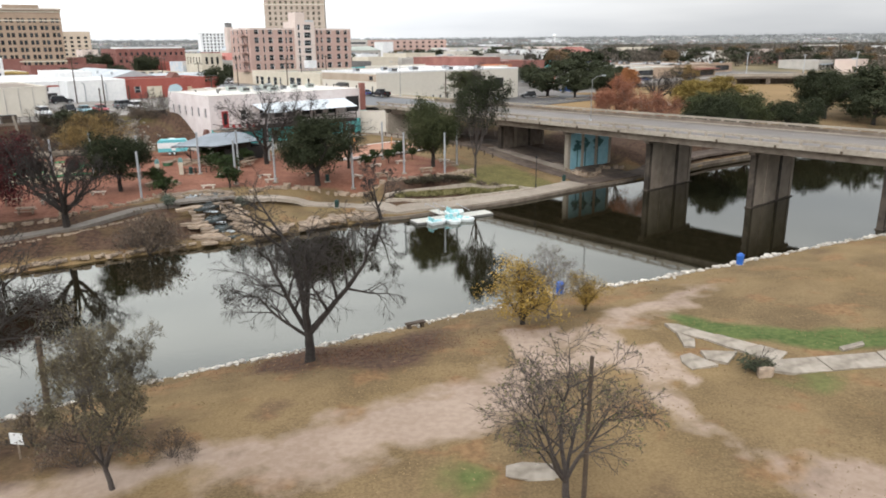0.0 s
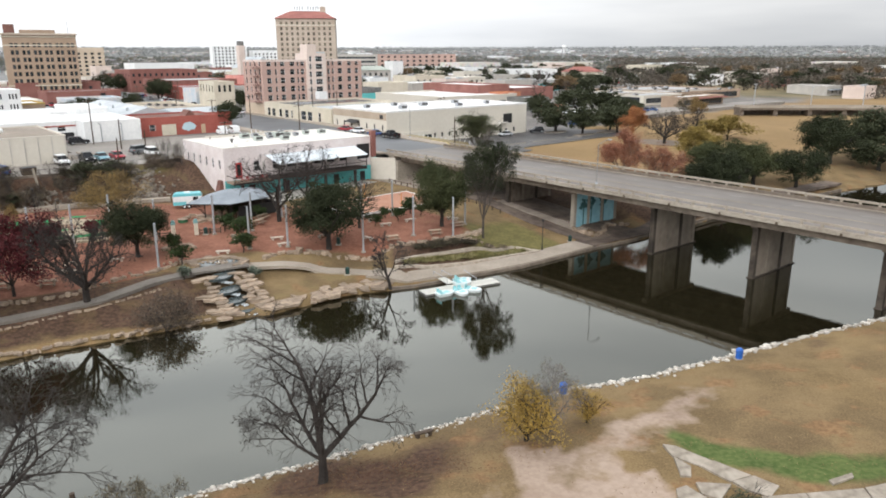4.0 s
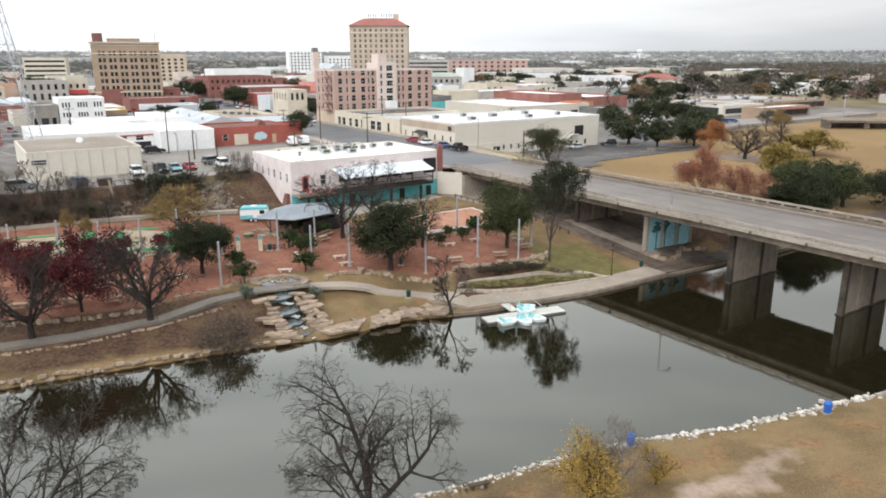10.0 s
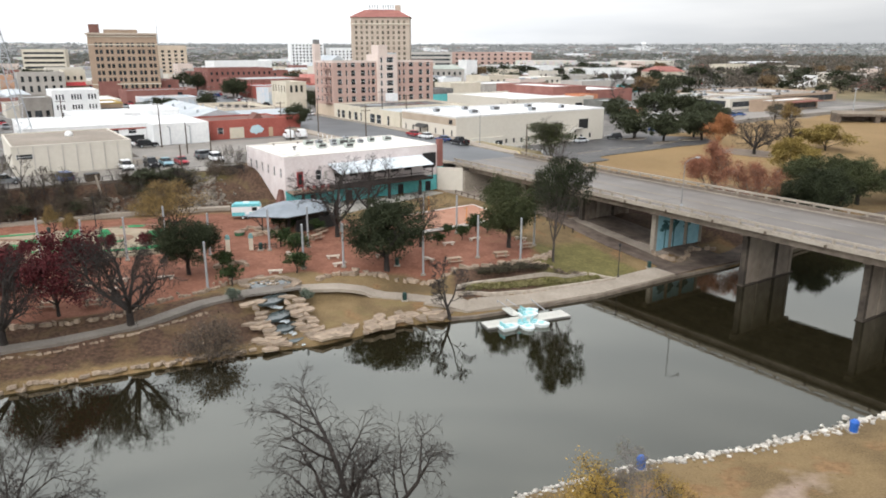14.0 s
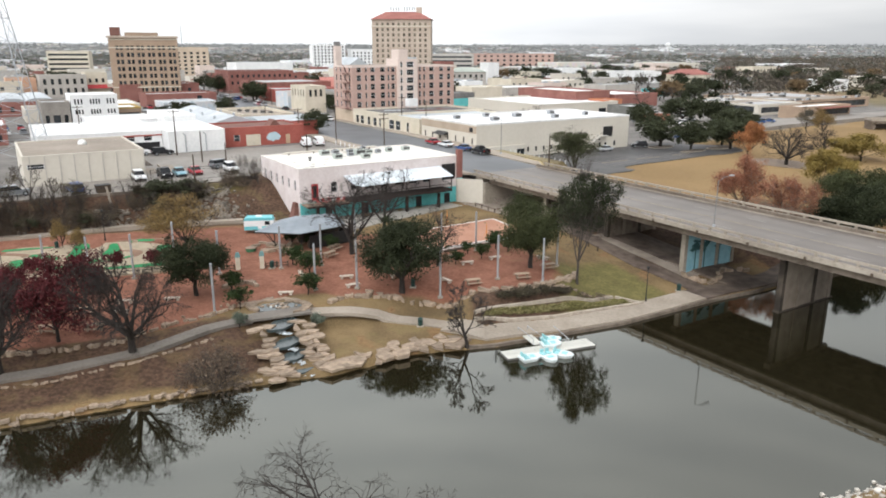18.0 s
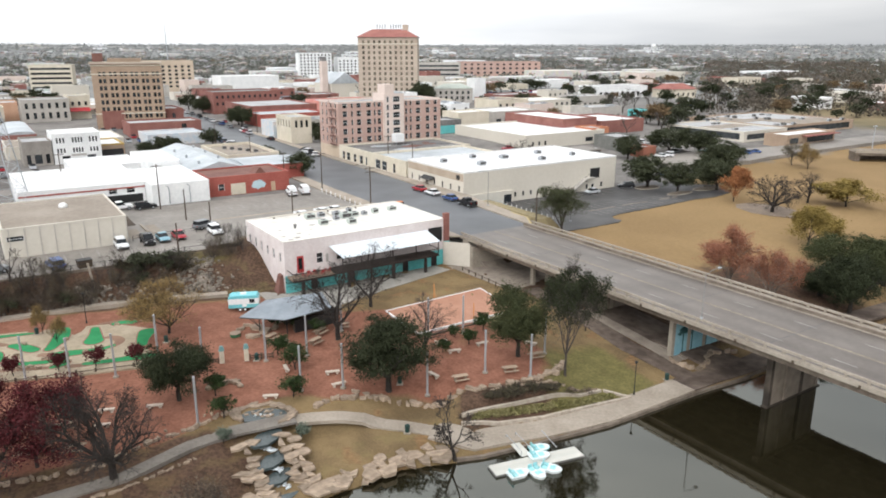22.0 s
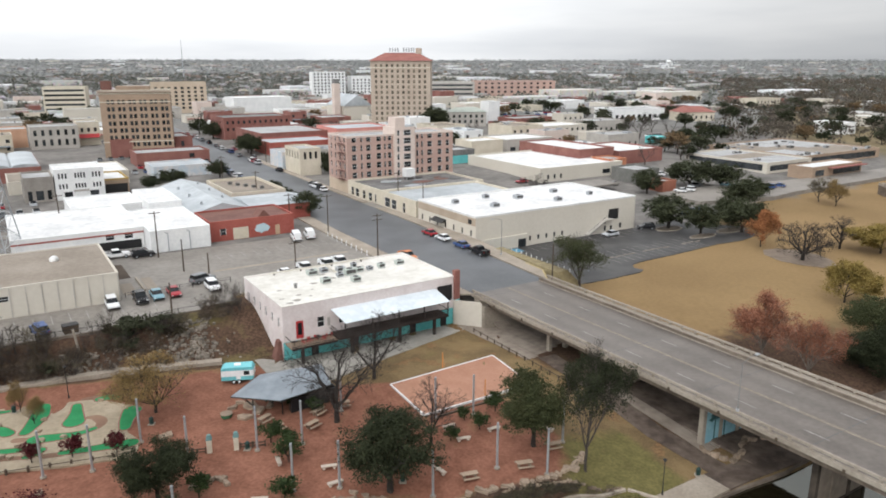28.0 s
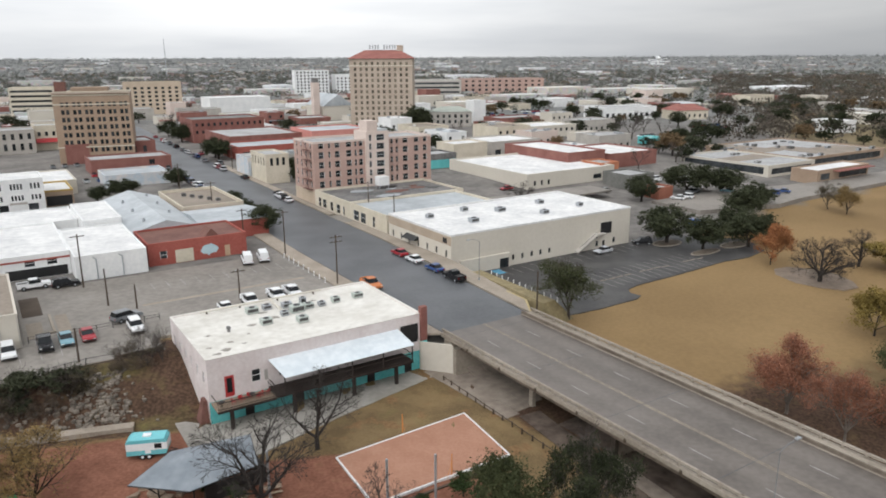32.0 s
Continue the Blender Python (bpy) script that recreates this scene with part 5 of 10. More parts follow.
building("brick_block", "three-storey red brick commercial block", 37.6, 291, 37, 26, 9, 20, RED_BRICK, DARK_ROOF, front=(even(12, 1.2, 37, 1.5), [(7.6, 9.2), (4.0, 5.6)]), left=(even(6, 1.2, 26, 1.5), [(7.6, 9.2)]), bars=False)
building("brick_store", "low red brick store with a parapet", 40, 238, 34, 40, 9, 16, RED_BRICK, GREY_ROOF, front=(even(9, 2, 34, 1.5), [(0.5, 3.0)]), bars=False)
building("brick_store", "single-storey red brick store beside the street", 36, 214, 32, 22, 9, 14, RED_PAINT, TIN_ROOF, front=(even(5, 3, 32, 2), [(0.4, 2.8)]), bars=False)
building("rose_store", "rose painted two-storey store", 74, 226, 30, 26, 9, 17.5, ROSE_WALL, TIN_ROOF, front=(even(4, 2, 30, 3), [(4, 6)]), bars=False)
building("cream_store", "cream two-storey corner store with arched windows", 25.6, 151, 8.2, 15, 8.8, 18.2, CREAM_WALL, GREY_ROOF, front=(even(3, 1.0, 8.4, 1.6), [(5.6, 8.2)]), left=(even(5, 1.0, 15, 1.4), [(5.6, 8.2)]), bars=False)
building("blue_store", "pale blue single-storey store", 25.8, 170, 9, 14, 8.8, 15, BLUE_WALL, GREY_ROOF)
civ = building("stone_civic_building", "grey stone civic building under pale green hipped roofs", 0, 0, 46, 20, 9, 17.4, GREY_WALL, GREY_ROOF, xy=(-29, 490), turn=9, front=(even(12, 1.5, 46, 2), [(1.6 + 3.3 * i, 3.6 + 3.3 * i) for i in range(2)]), bars=False)
for x0, x1 in ((-0.5, 22.6), (23.4, 46.5)):
    part("hip_roof", Shape().prism([(x0, -0.6), (x1, -0.6), (x1, 20.6), (x0, 20.6)], 17.52, 20.2, top=[(x0 + 6, 8), (x1 - 6, 8), (x1 - 6, 12), (x0 + 6, 12)]), surface("pale_green_roof", (0.33, 0.36, 0.32), (0.42, 0.45, 0.40), grain=1), civ, "pale green hipped roof")
building("white_hall", "large plain white hall", 0, 0, 48, 26, 9, 21, WHITE_WALL, WHITE_ROOF, xy=(-181, 602), turn=TURN, parapet=0.4)
ch = building("church", "pale stone church with a slim tower and a grey-blue roof", 0, 0, 22, 30, 9, 18, BEIGE_WALL, TIN_ROOF, xy=(-84, 545), turn=TURN)
part("gable_roof", Shape().add([(-0.4, -0.4, 18.1), (11, -0.4, 26), (22.4, -0.4, 18.1), (-0.4, 30.4, 18.1), (11, 30.4, 26), (22.4, 30.4, 18.1)], [(0, 1, 4, 3), (1, 2, 5, 4), (0, 2, 1), (3, 4, 5), (0, 3, 5, 2)]), TIN_ROOF, ch, "grey-blue gable roof")
part("bell_tower", Shape().box(-6, 2, 8, -1.5, 6.5, 34), PINK_TRIM, ch, "slim pale bell tower")
part("belfry", Shape().box(-5.6, 2.4, 34.002, -1.9, 6.1, 37), DARK_ROOF, ch)
building("white_hospital", "white eight-storey hospital block", 0, 0, 40, 24, 9, 37, WHITE_WALL, WHITE_ROOF, xy=(-180, 905), turn=20, front=(even(9, 2, 40, 2), [(3 + 3.6 * i, 5 + 3.6 * i) for i in range(7)]), bars=False)
building("white_hospital", "white six-storey hospital wing", 0, 0, 44, 24, 9, 32, WHITE_WALL, WHITE_ROOF, xy=(-136, 925), turn=20, front=(even(9, 2, 44, 2), [(3 + 3.6 * i, 5 + 3.6 * i) for i in range(5)]), bars=False)
building("pink_clinic", "long pink brick clinic", 0, 0, 98, 30, 9, 27, PINK_WALL, GREY_ROOF, xy=(15, 905), turn=8, front=(even(12, 3, 98, 4), [(4, 6.5), (9, 11.5), (14, 16)]), bars=False)
building("glass_office", "grey office block with dark bands", 0, 0, 60, 30, 9, 27, GREY_WALL, WHITE_ROOF, xy=(-46, 850), turn=5, front=([(2, 58)], [(4, 6), (9, 11), (13.5, 15.5)]), bars=False)
building("stucco_store", "pale beige store with a white roof", 95, 98.5, 40, 46, 6.8, 12.2, BEIGE_WALL, WHITE_ROOF, front=([(3, 4), (6, 7), (9, 10), (30, 34)], [(1.4, 3.0)]), bars=False)
building("brick_warehouse", "dark red brick warehouse with a white roof", 128, 115, 19, 38, 7.2, 15.2, RED_BRICK, WHITE_ROOF, left=(even(7, 1.5, 38, 3), [(2.4, 4.4)]), front=(even(3, 1.5, 19, 3), [(2.4, 4.4)]), bars=False)
building("brick_warehouse", "red brick store with a white roof", 149, 114, 26, 28, 7.2, 13.4, RED_BRICK, WHITE_ROOF)
building("grey_store", "grey block store with a flat roof", 125, 82, 12, 12, 6.6, 11.4, surface("dark_grey_block", (0.13, 0.13, 0.12), (0.20, 0.20, 0.185), grain=2), GREY_ROOF)
building("orange_shed", "small shed of orange brick", 133, 103, 9, 10, 6.8, 12.4, surface("orange_brick", (0.40, 0.15, 0.08), (0.50, 0.21, 0.12)), GREY_ROOF)
building("brick_enclosure", "orange-red brick enclosure with white tanks", 123.5, 68, 6.5, 6, 6.4, 9.4, surface("orange_brick", (0.25, 0.095, 0.06), (0.34, 0.14, 0.095)), GREY_ROOF)
building("shopping_row", "low white shopping row with a shaded front", 190, 74, 30, 40, 6.4, 10.2, BEIGE_WALL, GREY_ROOF, left=([(2, 38)], [(0.4, 3.0)]), front=([(2, 28)], [(0.4, 2.6)]), bars=False)
building("shopping_row", "tan flat-roofed shopping block", 221, 78, 60, 50, 6.4, 10.4, TAN_WALL, GREY_ROOF, front=([(3, 57)], [(0.4, 3.0)]), bars=False)
rb = building("red_roofed_store", "low store with a white and red roof", 193, 57, 34, 10, 6.3, 10.2, TAN_WALL, WHITE_ROOF, front=([(2, 8), (14, 33)], [(0.3, 2.6)]), bars=False)
part("red_eave", Shape().box(10, -2.4, 9.3, 34, -0.003, 9.6), RED_ROOF, rb)
rng = random.Random(15)
for k in range(26):
    a, b = rng.uniform(192, 278), rng.uniform(80, 122)
    air_unit(*street(a, b), 9.7 if a < 219 else 9.9, rng.uniform(1.2, 3.0), rng.uniform(1.0, 2.0), rng.uniform(0.7, 1.4), mat=rng.choice((STEEL, DARK_ROOF, GREY_ROOF)))
for k, (a0, b0, w_, d_, m_) in enumerate(((222, 79, 18, 20, GREY_ROOF), (241, 79, 14, 30, TAN_ROOF), (256, 80, 22, 18, TAN_ROOF), (222, 100, 18, 26, TAN_ROOF), (257, 100, 22, 26, GREY_ROOF), (191, 76, 28, 12, GREY_ROOF), (191, 90, 28, 10, TAN_ROOF))):
    z_ = 9.74 if a0 < 219 else 9.94
    single("roof_membrane", Shape().prism([street(a0, b0), street(a0 + w_, b0), street(a0 + w_, b0 + d_), street(a0, b0 + d_)], z_ - 0.1, z_ + 0.06 + 0.1 * (k % 2)), m_, "roofing membrane section on the shopping row", "roof", group="roof sections")
rh = building("red_roofed_house", "cream hall under a red tile roof", 0, 0, 25, 18, 8, 14.5, CREAM_WALL, RED_ROOF, xy=(156, 541), turn=16, front=(even(6, 1.4, 25, 1.6), [(2, 4.2)]), bars=False)
part("hip_roof", Shape().prism([(-0.8, -0.8), (25.8, -0.8), (25.8, 18.8), (-0.8, 18.8)], 14.62, 18.4, top=[(6, 8), (19, 8), (19, 10), (6, 10)]), RED_ROOF, rh, "hipped red tile roof")
building("cream_villa", "cream two-storey villa among trees", 0, 0, 35, 18, 8, 17, CREAM_WALL, TAN_ROOF, xy=(264, 688), turn=TURN, front=(even(7, 1.6, 35, 2), [(1.5, 3.6), (5, 7)]), bars=False)
building("school", "long pale flat-roofed school", 0, 0, 68, 26, 8, 18, BEIGE_WALL, WHITE_ROOF, xy=(200, 807), turn=24, front=(even(12, 3, 68, 2), [(2, 4.4)]), bars=False)
building("white_row", "low white row with a pale roof", 0, 0, 44, 24, 8, 16.6, WHITE_WALL, GREY_ROOF, xy=(107, 540), turn=24, front=(even(9, 2.4, 44, 2), [(2, 4.6)]), bars=False)
building("white_row", "low white store with a pale roof", 0, 0, 24, 20, 8, 15.6, WHITE_WALL, WHITE_ROOF, xy=(91, 678), turn=TURN)
tl = building("teal_store", "low dark store with a teal shopfront", 88, 148, 12.5, 12, 8.4, 14, DARK_ROOF, GREY_ROOF)
part("shopfront", Shape().box(0.4, -0.07, 8.5, 12.1, -0.003, 11.8), TEAL, tl, "teal shopfront")
building("white_roofed_store", "small store with a wide white roof", 108, 161, 17, 13, 8.2, 15.4, CREAM_WALL, WHITE_ROOF, left=(even(3, 2, 13, 1.5), [(0.6, 3)]), bars=False)
building("white_roofed_store", "long store with a white roof and grey front", 131, 166, 27, 22, 8.0, 14.4, GREY_WALL, WHITE_ROOF, front=(even(5, 3, 27, 2), [(0.5, 3)]), bars=False)
building("beige_block", "plain beige two-storey block", 188, 210, 33, 22, 8.0, 14.6, BEIGE_WALL, WHITE_ROOF, front=(even(8, 1.6, 33, 2), [(3.4, 5)]), bars=False)
building("brick_store", "low red brick store with a pale roof", 223, 280, 33, 18, 8.0, 13, RED_BRICK, GREY_ROOF)
building("stair_tower", "plain white stair tower of an office", 220, 304, 9, 10, 8.0, 23, WHITE_WALL, WHITE_ROOF)
building("pale_store", "low pale store with a grey roof", 200, 180, 15, 14, 8.0, 12.6, BEIGE_WALL, WHITE_ROOF)
building("turquoise_store", "low store with a turquoise front", 219, 156, 8, 8, 8.0, 11.8, TEAL, WHITE_ROOF)

# west side of the street
gar = building("garage", "red painted garage with a white door and a painted mural", -29, 66.5, 20, 14, 8.6, 13.2, RED_PAINT, RUST_ROOF, parapet=0.25)
part("garage_door", Shape().box(5.2, -0.06, 8.7, 8.8, -0.003, 11.4), CREAM_WALL, gar, "cream roller door")
part("window", pane_mesh(1.4, 1.5, GLASS), GLASS, gar, at=pose(2.2, -0.03, 10.0))
part("side_door", Shape().box(15.3, -0.05, 8.7, 16.4, -0.003, 11.0), surface("tan_door", (0.42, 0.30, 0.2), (0.5, 0.36, 0.25)), gar)
s = Shape()
rng = random.Random(9)
blob = [(12.2 + 2.2 * math.cos(6.283 * i / 18) * rng.uniform(0.65, 1.05), -0.02, 10.6 + 1.35 * math.sin(6.283 * i / 18) * rng.uniform(0.6, 1.1)) for i in range(18)]
s.add([(12.2, -0.02, 10.6)] + blob, [(0, 1 + i, 1 + (i + 1) % 18) for i in range(18)])
part("painted_mural", s, surface("sky_blue_paint", (0.36, 0.52, 0.58), (0.5, 0.62, 0.66)), gar, "sky-blue painted shape")
part("gable", Shape().prism([(11.5, 1.0), (14.6, 1.0), (14.6, 5.0), (11.5, 5.0)], 13.0, 14.6, top=[(12.9, 1.0), (13.2, 1.0), (13.2, 5.0), (12.9, 5.0)]), RUST_ROOF, gar)
hh = building("tin_workshop", "red walled workshop under a low pale tin gable roof", -29, 81, 14, 44, 8.6, 12.6, RED_PAINT, TIN_ROOF, parapet=0.1)
part("gable_roof", Shape().add([(-0.3, -0.3, 12.75), (7, -0.3, 14.9), (14.3, -0.3, 12.75), (-0.3, 44.3, 12.75), (7, 44.3, 14.9), (14.3, 44.3, 12.75)], [(0, 1, 4, 3), (1, 2, 5, 4), (0, 2, 1), (3, 4, 5), (0, 3, 5, 2)]), TIN_ROOF, hh, "pale grey tin gable roof")
for q in range(6):
    part("roof_vent", Shape().tube((3.4 + 7.0 * (q % 2), 6 + 6.4 * q, 13.6), (3.4 + 7.0 * (q % 2), 6 + 6.4 * q, 14.6), 0.35, 0.3, 8), STEEL, hh)
hh = building("tin_workshop", "red walled workshop under a shallow grey tin roof", -14.9, 81, 16, 17.5, 8.6, 12.7, RED_PAINT, TIN_ROOF, parapet=0.1)
part("pitched_roof", Shape().add([(-0.1, -0.2, 12.82), (16.2, -0.2, 12.82), (16.2, 8.5, 13.7), (-0.1, 8.5, 13.7), (-0.1, 17.6, 12.82), (16.2, 17.6, 12.82)], [(0, 1, 2, 3), (3, 2, 5, 4), (0, 3, 4), (1, 5, 2), (0, 4, 5, 1)]), TIN_ROOF, hh, "grey tin roof with a low ridge")
building("tan_store", "flat tan-roofed store with roof units", -13.6, 101.4, 15.4, 27.5, 8.7, 13.2, CREAM_WALL, TAN_ROOF, left=(even(5, 2, 27.5, 2), [(0.4, 2.8)]), parapet=0.7)
for i in range(5):
    air_unit(*street(-8.6 + 1.5 * i, 121 - 3.0 * i), 12.5, 1.1, 1.0, 0.8, mat=DARK_ROOF)
ws = building("white_store", "white metal store building", -42.5, 63.4, 12.7, 27, 8.6, 13.4, WHITE_WALL, WHITE_ROOF, parapet=0.2)
for x in (3.6, 8.2):
    part("downpipe", Shape().run([(x, -0.12, 8.6), (x, -0.12, 12.6), (x - 0.6, -0.12, 13.0)], 0.1, 6), STEEL, ws)
wl_ = building("long_white_store", "long white metal store with a red stripe", -68.2, 70.5, 25.6, 30, 8.6, 13.2, WHITE_WALL, WHITE_ROOF, front=([(17.8, 19.6), (21.6, 23.4)], [(2.4, 3.7)]), parapet=0.2)
part("red_stripe", Shape().box(-0.05, -0.07, 12.0, 25.65, -0.003, 12.35), RED_PAINT, wl_, "red stripe along the eave")
part("canopy_shadow_bay", Shape().box(14.6, -0.06, 8.7, 25.0, -0.003, 10.6), BLACK, wl_)
building("white_annex", "white annex with a flat white roof", -54.2, 100.6, 16.6, 18, 8.6, 13.3, WHITE_WALL, WHITE_ROOF, parapet=0.2)
building("white_clerestory", "raised white roof section of the store", -37.5, 91, 8, 23, 8.6, 14.6, WHITE_WALL, WHITE_ROOF, parapet=0.15)
sh = building("beige_shed", "beige ribbed metal shed with a flat tan roof", -73, 32.4, 19.6, 24, 8.6, 13.8, BEIGE_WALL, TAN_ROOF, parapet=0.12)
for i in range(9):
    part("wall_rib", Shape().box(1.0 + 2.3 * i, -0.09, 8.6, 1.14 + 2.3 * i, -0.003, 13.7), GREY_WALL, sh)
part("window", pane_mesh(2.6, 0.8, GLASS), GLASS, sh, at=pose(-3.6 + 4.2, -0.03, 11.6))
dish = thing("roof_dome", "white dome vent on the tan roof", "vent", *street(-62, 47), 13.7, 0)
part("dome", Shape().ball(0, 0, 0.3, 0.8, 0.8, 0.7, 6, 12), WHITE_WALL, dish, smooth=True)
for nm, lab, a0, b0, a1, b1, z1_, m_ in (("soil_bed", "dark mulched bed beside the shed", -52.6, 46.2, -49.6, 57, 8.76, DARK_WOOD), ("clay_slab", "tan clay slab beside the shed", -52.4, 35.2, -50.2, 42.7, 8.74, TAN_ROOF), ("clay_slab", "tan clay slab beside the shed", -48.2, 35.2, -46.4, 44.8, 8.74, TAN_ROOF), ("kerb", "pale concrete kerb beside the shed", -49.0, 36.6, -48.6, 45.4, 9.0, CONCRETE), ("kerb", "pale concrete kerb beside the shed", -50.2, 36.2, -48.6, 36.6, 9.0, CONCRETE)):
    single(nm, Shape().box(a0, b0, 8.4, a1, b1, z1_), m_, lab, nm.split("_")[-1], *street(0, 0), 0, TURN, kind="structure")
wb = building("white_block", "white two-storey block with small dark windows", -54.2, 142.5, 13.4, 14, 8.8, 17.8, WHITE_WALL, WHITE_ROOF, front=([(1.0, 1.5), (1.9, 2.4), (2.8, 3.3), (5.4, 5.9), (6.2, 6.7), (7.0, 7.5), (7.8, 8.3), (10.2, 10.7), (11.1, 11.6), (12.0, 12.5)], [(3.2, 4.6), (6.2, 7.8)]), bars=False)
part("shop_window", Shape().box(2.2, -0.06, 9.0, 4.4, -0.003, 11.0), GLASS, wb)
part("shop_window", Shape().box(9.2, -0.06, 9.0, 11.6, -0.003, 11.0), GLASS, wb)
part("fascia_sign", Shape().box(4.8, -0.08, 10.9, 9.0, -0.003, 11.5), GREY_WALL, wb)
ys = building("yellow_trim_store", "white-roofed store with an ochre front", -40.6, 147.5, 7.4, 18, 8.8, 13.2, TAN_WALL, WHITE_ROOF, cap=surface("ochre_wall", (0.36, 0.25, 0.08), (0.46, 0.33, 0.12)), parapet=0.4)
part("shaded_front", Shape().box(0.4, -0.05, 8.8, 7.0, -0.003, 11.6), BLACK, ys)
building("white_roof_shop", "low shop with a wide white roof", -46, 167, 16, 26, 8.8, 13.0, BEIGE_WALL, WHITE_ROOF, parapet=0.25)
building("tan_roof_shop", "low shop with a tan gravel roof", -66, 160, 18, 22, 8.8, 12.6, BEIGE_WALL, TAN_ROOF, parapet=0.3)
building("grey_brick_block", "old grey brick two-storey block", -62.4, 142.6, 7.9, 15, 8.8, 15.9, surface("sooty_brick", (0.22, 0.20, 0.18), (0.32, 0.295, 0.265), grain=3, patch=0.3), GREY_ROOF, front=([(0.9, 2.0), (3.0, 5.0), (6.0, 7.1)], [(4.6, 7.2), (0.4, 3.2)]), bars=False)
building("mural_store", "low store with a pale blue painted wall", -21, 172, 20, 16, 8.8, 12.6, BLUE_WALL, TIN_ROOF)
building("brick_shop", "low red brick shop", -21, 204, 28, 16, 9, 14.0, RED_BRICK, GREY_ROOF, front=([(20, 22)], [(2.2, 4)]), bars=False)
building("brick_hall", "red brick hall with a dark door", -25, 240, 34, 20, 9, 16.4, RED_BRICK, GREY_ROOF, front=([(18, 20.6), (25, 26.4), (29, 30.4)], [(2.4, 5.4)]), bars=False)
building("historic_block", "cream stone historic block with arched windows", -52.5, 291, 20.5, 18, 9, 19.2, GREY_WALL, GREY_ROOF, front=(even(6, 1.3, 20.5, 1.5), [(6, 8.6), (1.2, 4.2)]), bars=False)
ra = building("red_awning_store", "cream store with a red awning", -31.5, 300, 10, 16, 9, 20, CREAM_WALL, GREY_ROOF, front=(even(3, 1.2, 10, 1.4), [(6.2, 8.2)]), bars=False)
part("awning", Shape().add([(0.4, -0.003, 14.2), (9.6, -0.003, 14.2), (9.6, -1.8, 12.4), (0.4, -1.8, 12.4), (0.4, -0.003, 12.2), (9.6, -0.003, 12.2)], [(0, 3, 2, 1), (0, 4, 3), (1, 2, 5), (3, 4, 5, 2)]), RED_METAL, ra, "red fabric awning")
building("peach_block", "peach painted two-storey block", -66, 306, 13, 20, 9, 17.4, surface("peach_stucco", (0.50, 0.30, 0.20), (0.60, 0.38, 0.27), grain=1.5, patch=0.2), GREY_ROOF)
th = building("tin_hall", "old brick hall under three low tin vaults", -82, 187, 27, 44, 8.8, 13.6, RED_BRICK, TIN_ROOF, front=(even(7, 1.2, 27, 1.5), [(1.4, 3.2)]), bars=False, parapet=0.2)
for q in range(3):
    pts = [(9.0 * q + 4.5 - 4.4 * math.cos(math.pi * i / 8), 13.7 + 1.1 * math.sin(math.pi * i / 8)) for i in range(9)]
    part("tin_vault", Shape().add([(x, 0.4, z) for x, z in pts] + [(x, 43.6, z) for x, z in pts], [(i, i + 1, 10 + i, 9 + i) for i in range(8)] + [tuple(range(8, -1, -1)), tuple(range(9, 18))]), TIN_ROOF, th, "pale tin vault")
building("brick_theatre", "old red brick block with a grey roof", -104, 236, 30, 26, 9, 20, RED_BRICK, GREY_ROOF)
building("white_house", "low white building with a flat roof", -112, 128, 24, 22, 8.8, 15, WHITE_WALL, WHITE_ROOF)

# ---- trees ----
def limb(s, rng, p, d, length, r, level, depth, tips, form):
    """A bending, tapering branch with side branches down to twigs."""
    wig, lift, sag, kids, spread, thin = form
    n = (6, 5, 3, 2, 2, 2)[level]
    sides = (8, 6, 4, 3, 3, 3)[level]
    shrink = 0.45 ** (1.0 / n)
    for i in range(n):
        d = (d + Vector((rng.uniform(-1, 1), rng.uniform(-1, 1), rng.uniform(-0.8, 0.8))) * wig * (0.5 + 0.28 * level) + Vector((0, 0, lift if level < 3 else -sag))).normalized()
        q = p + d * (length / n)
        r2 = max(r * shrink, thin)
        if level == depth and i == n - 1:
            s.spike(p, q, max(r, thin))
        else:
            s.tube(p, q, max(r, thin), r2, sides, cap=False)
        p, r = q, r2
        if level < depth and (level > 1 or i > 0):
            for j in range(int(kids + rng.random())):
                branch_off(s, rng, p, d, length * (rng.uniform(0.36, 0.62) if level < 2 else rng.uniform(0.5, 0.85)) * (1.2 - 0.5 * i / n), r * 0.70, level, depth, tips, form)
        if level >= depth - 1:
            tips.append((p.copy(), d.copy()))
    if level < depth:
        for j in range(2):
            branch_off(s, rng, p, d, length * rng.uniform(0.35, 0.5), r * 0.8, level, depth, tips, form, 0.6)


def branch_off(s, rng, p, d, length, r, level, depth, tips, form, wide=1.0):
    a = d.orthogonal().normalized()
    a.rotate(Matrix.Rotation(rng.uniform(0, 6.28), 3, d))
    limb(s, rng, p.copy(), (d + a * form[4] * wide * rng.uniform(0.7, 1.3)).normalized(), length, r, level + 1, depth, tips, form)


def heading(azimuth, rise):
    """Direction at an azimuth from +x and a rise above level, in degrees."""
    a, e = radians(azimuth), radians(rise)
    return Vector((math.cos(a) * math.cos(e), math.sin(a) * math.cos(e), math.sin(e)))


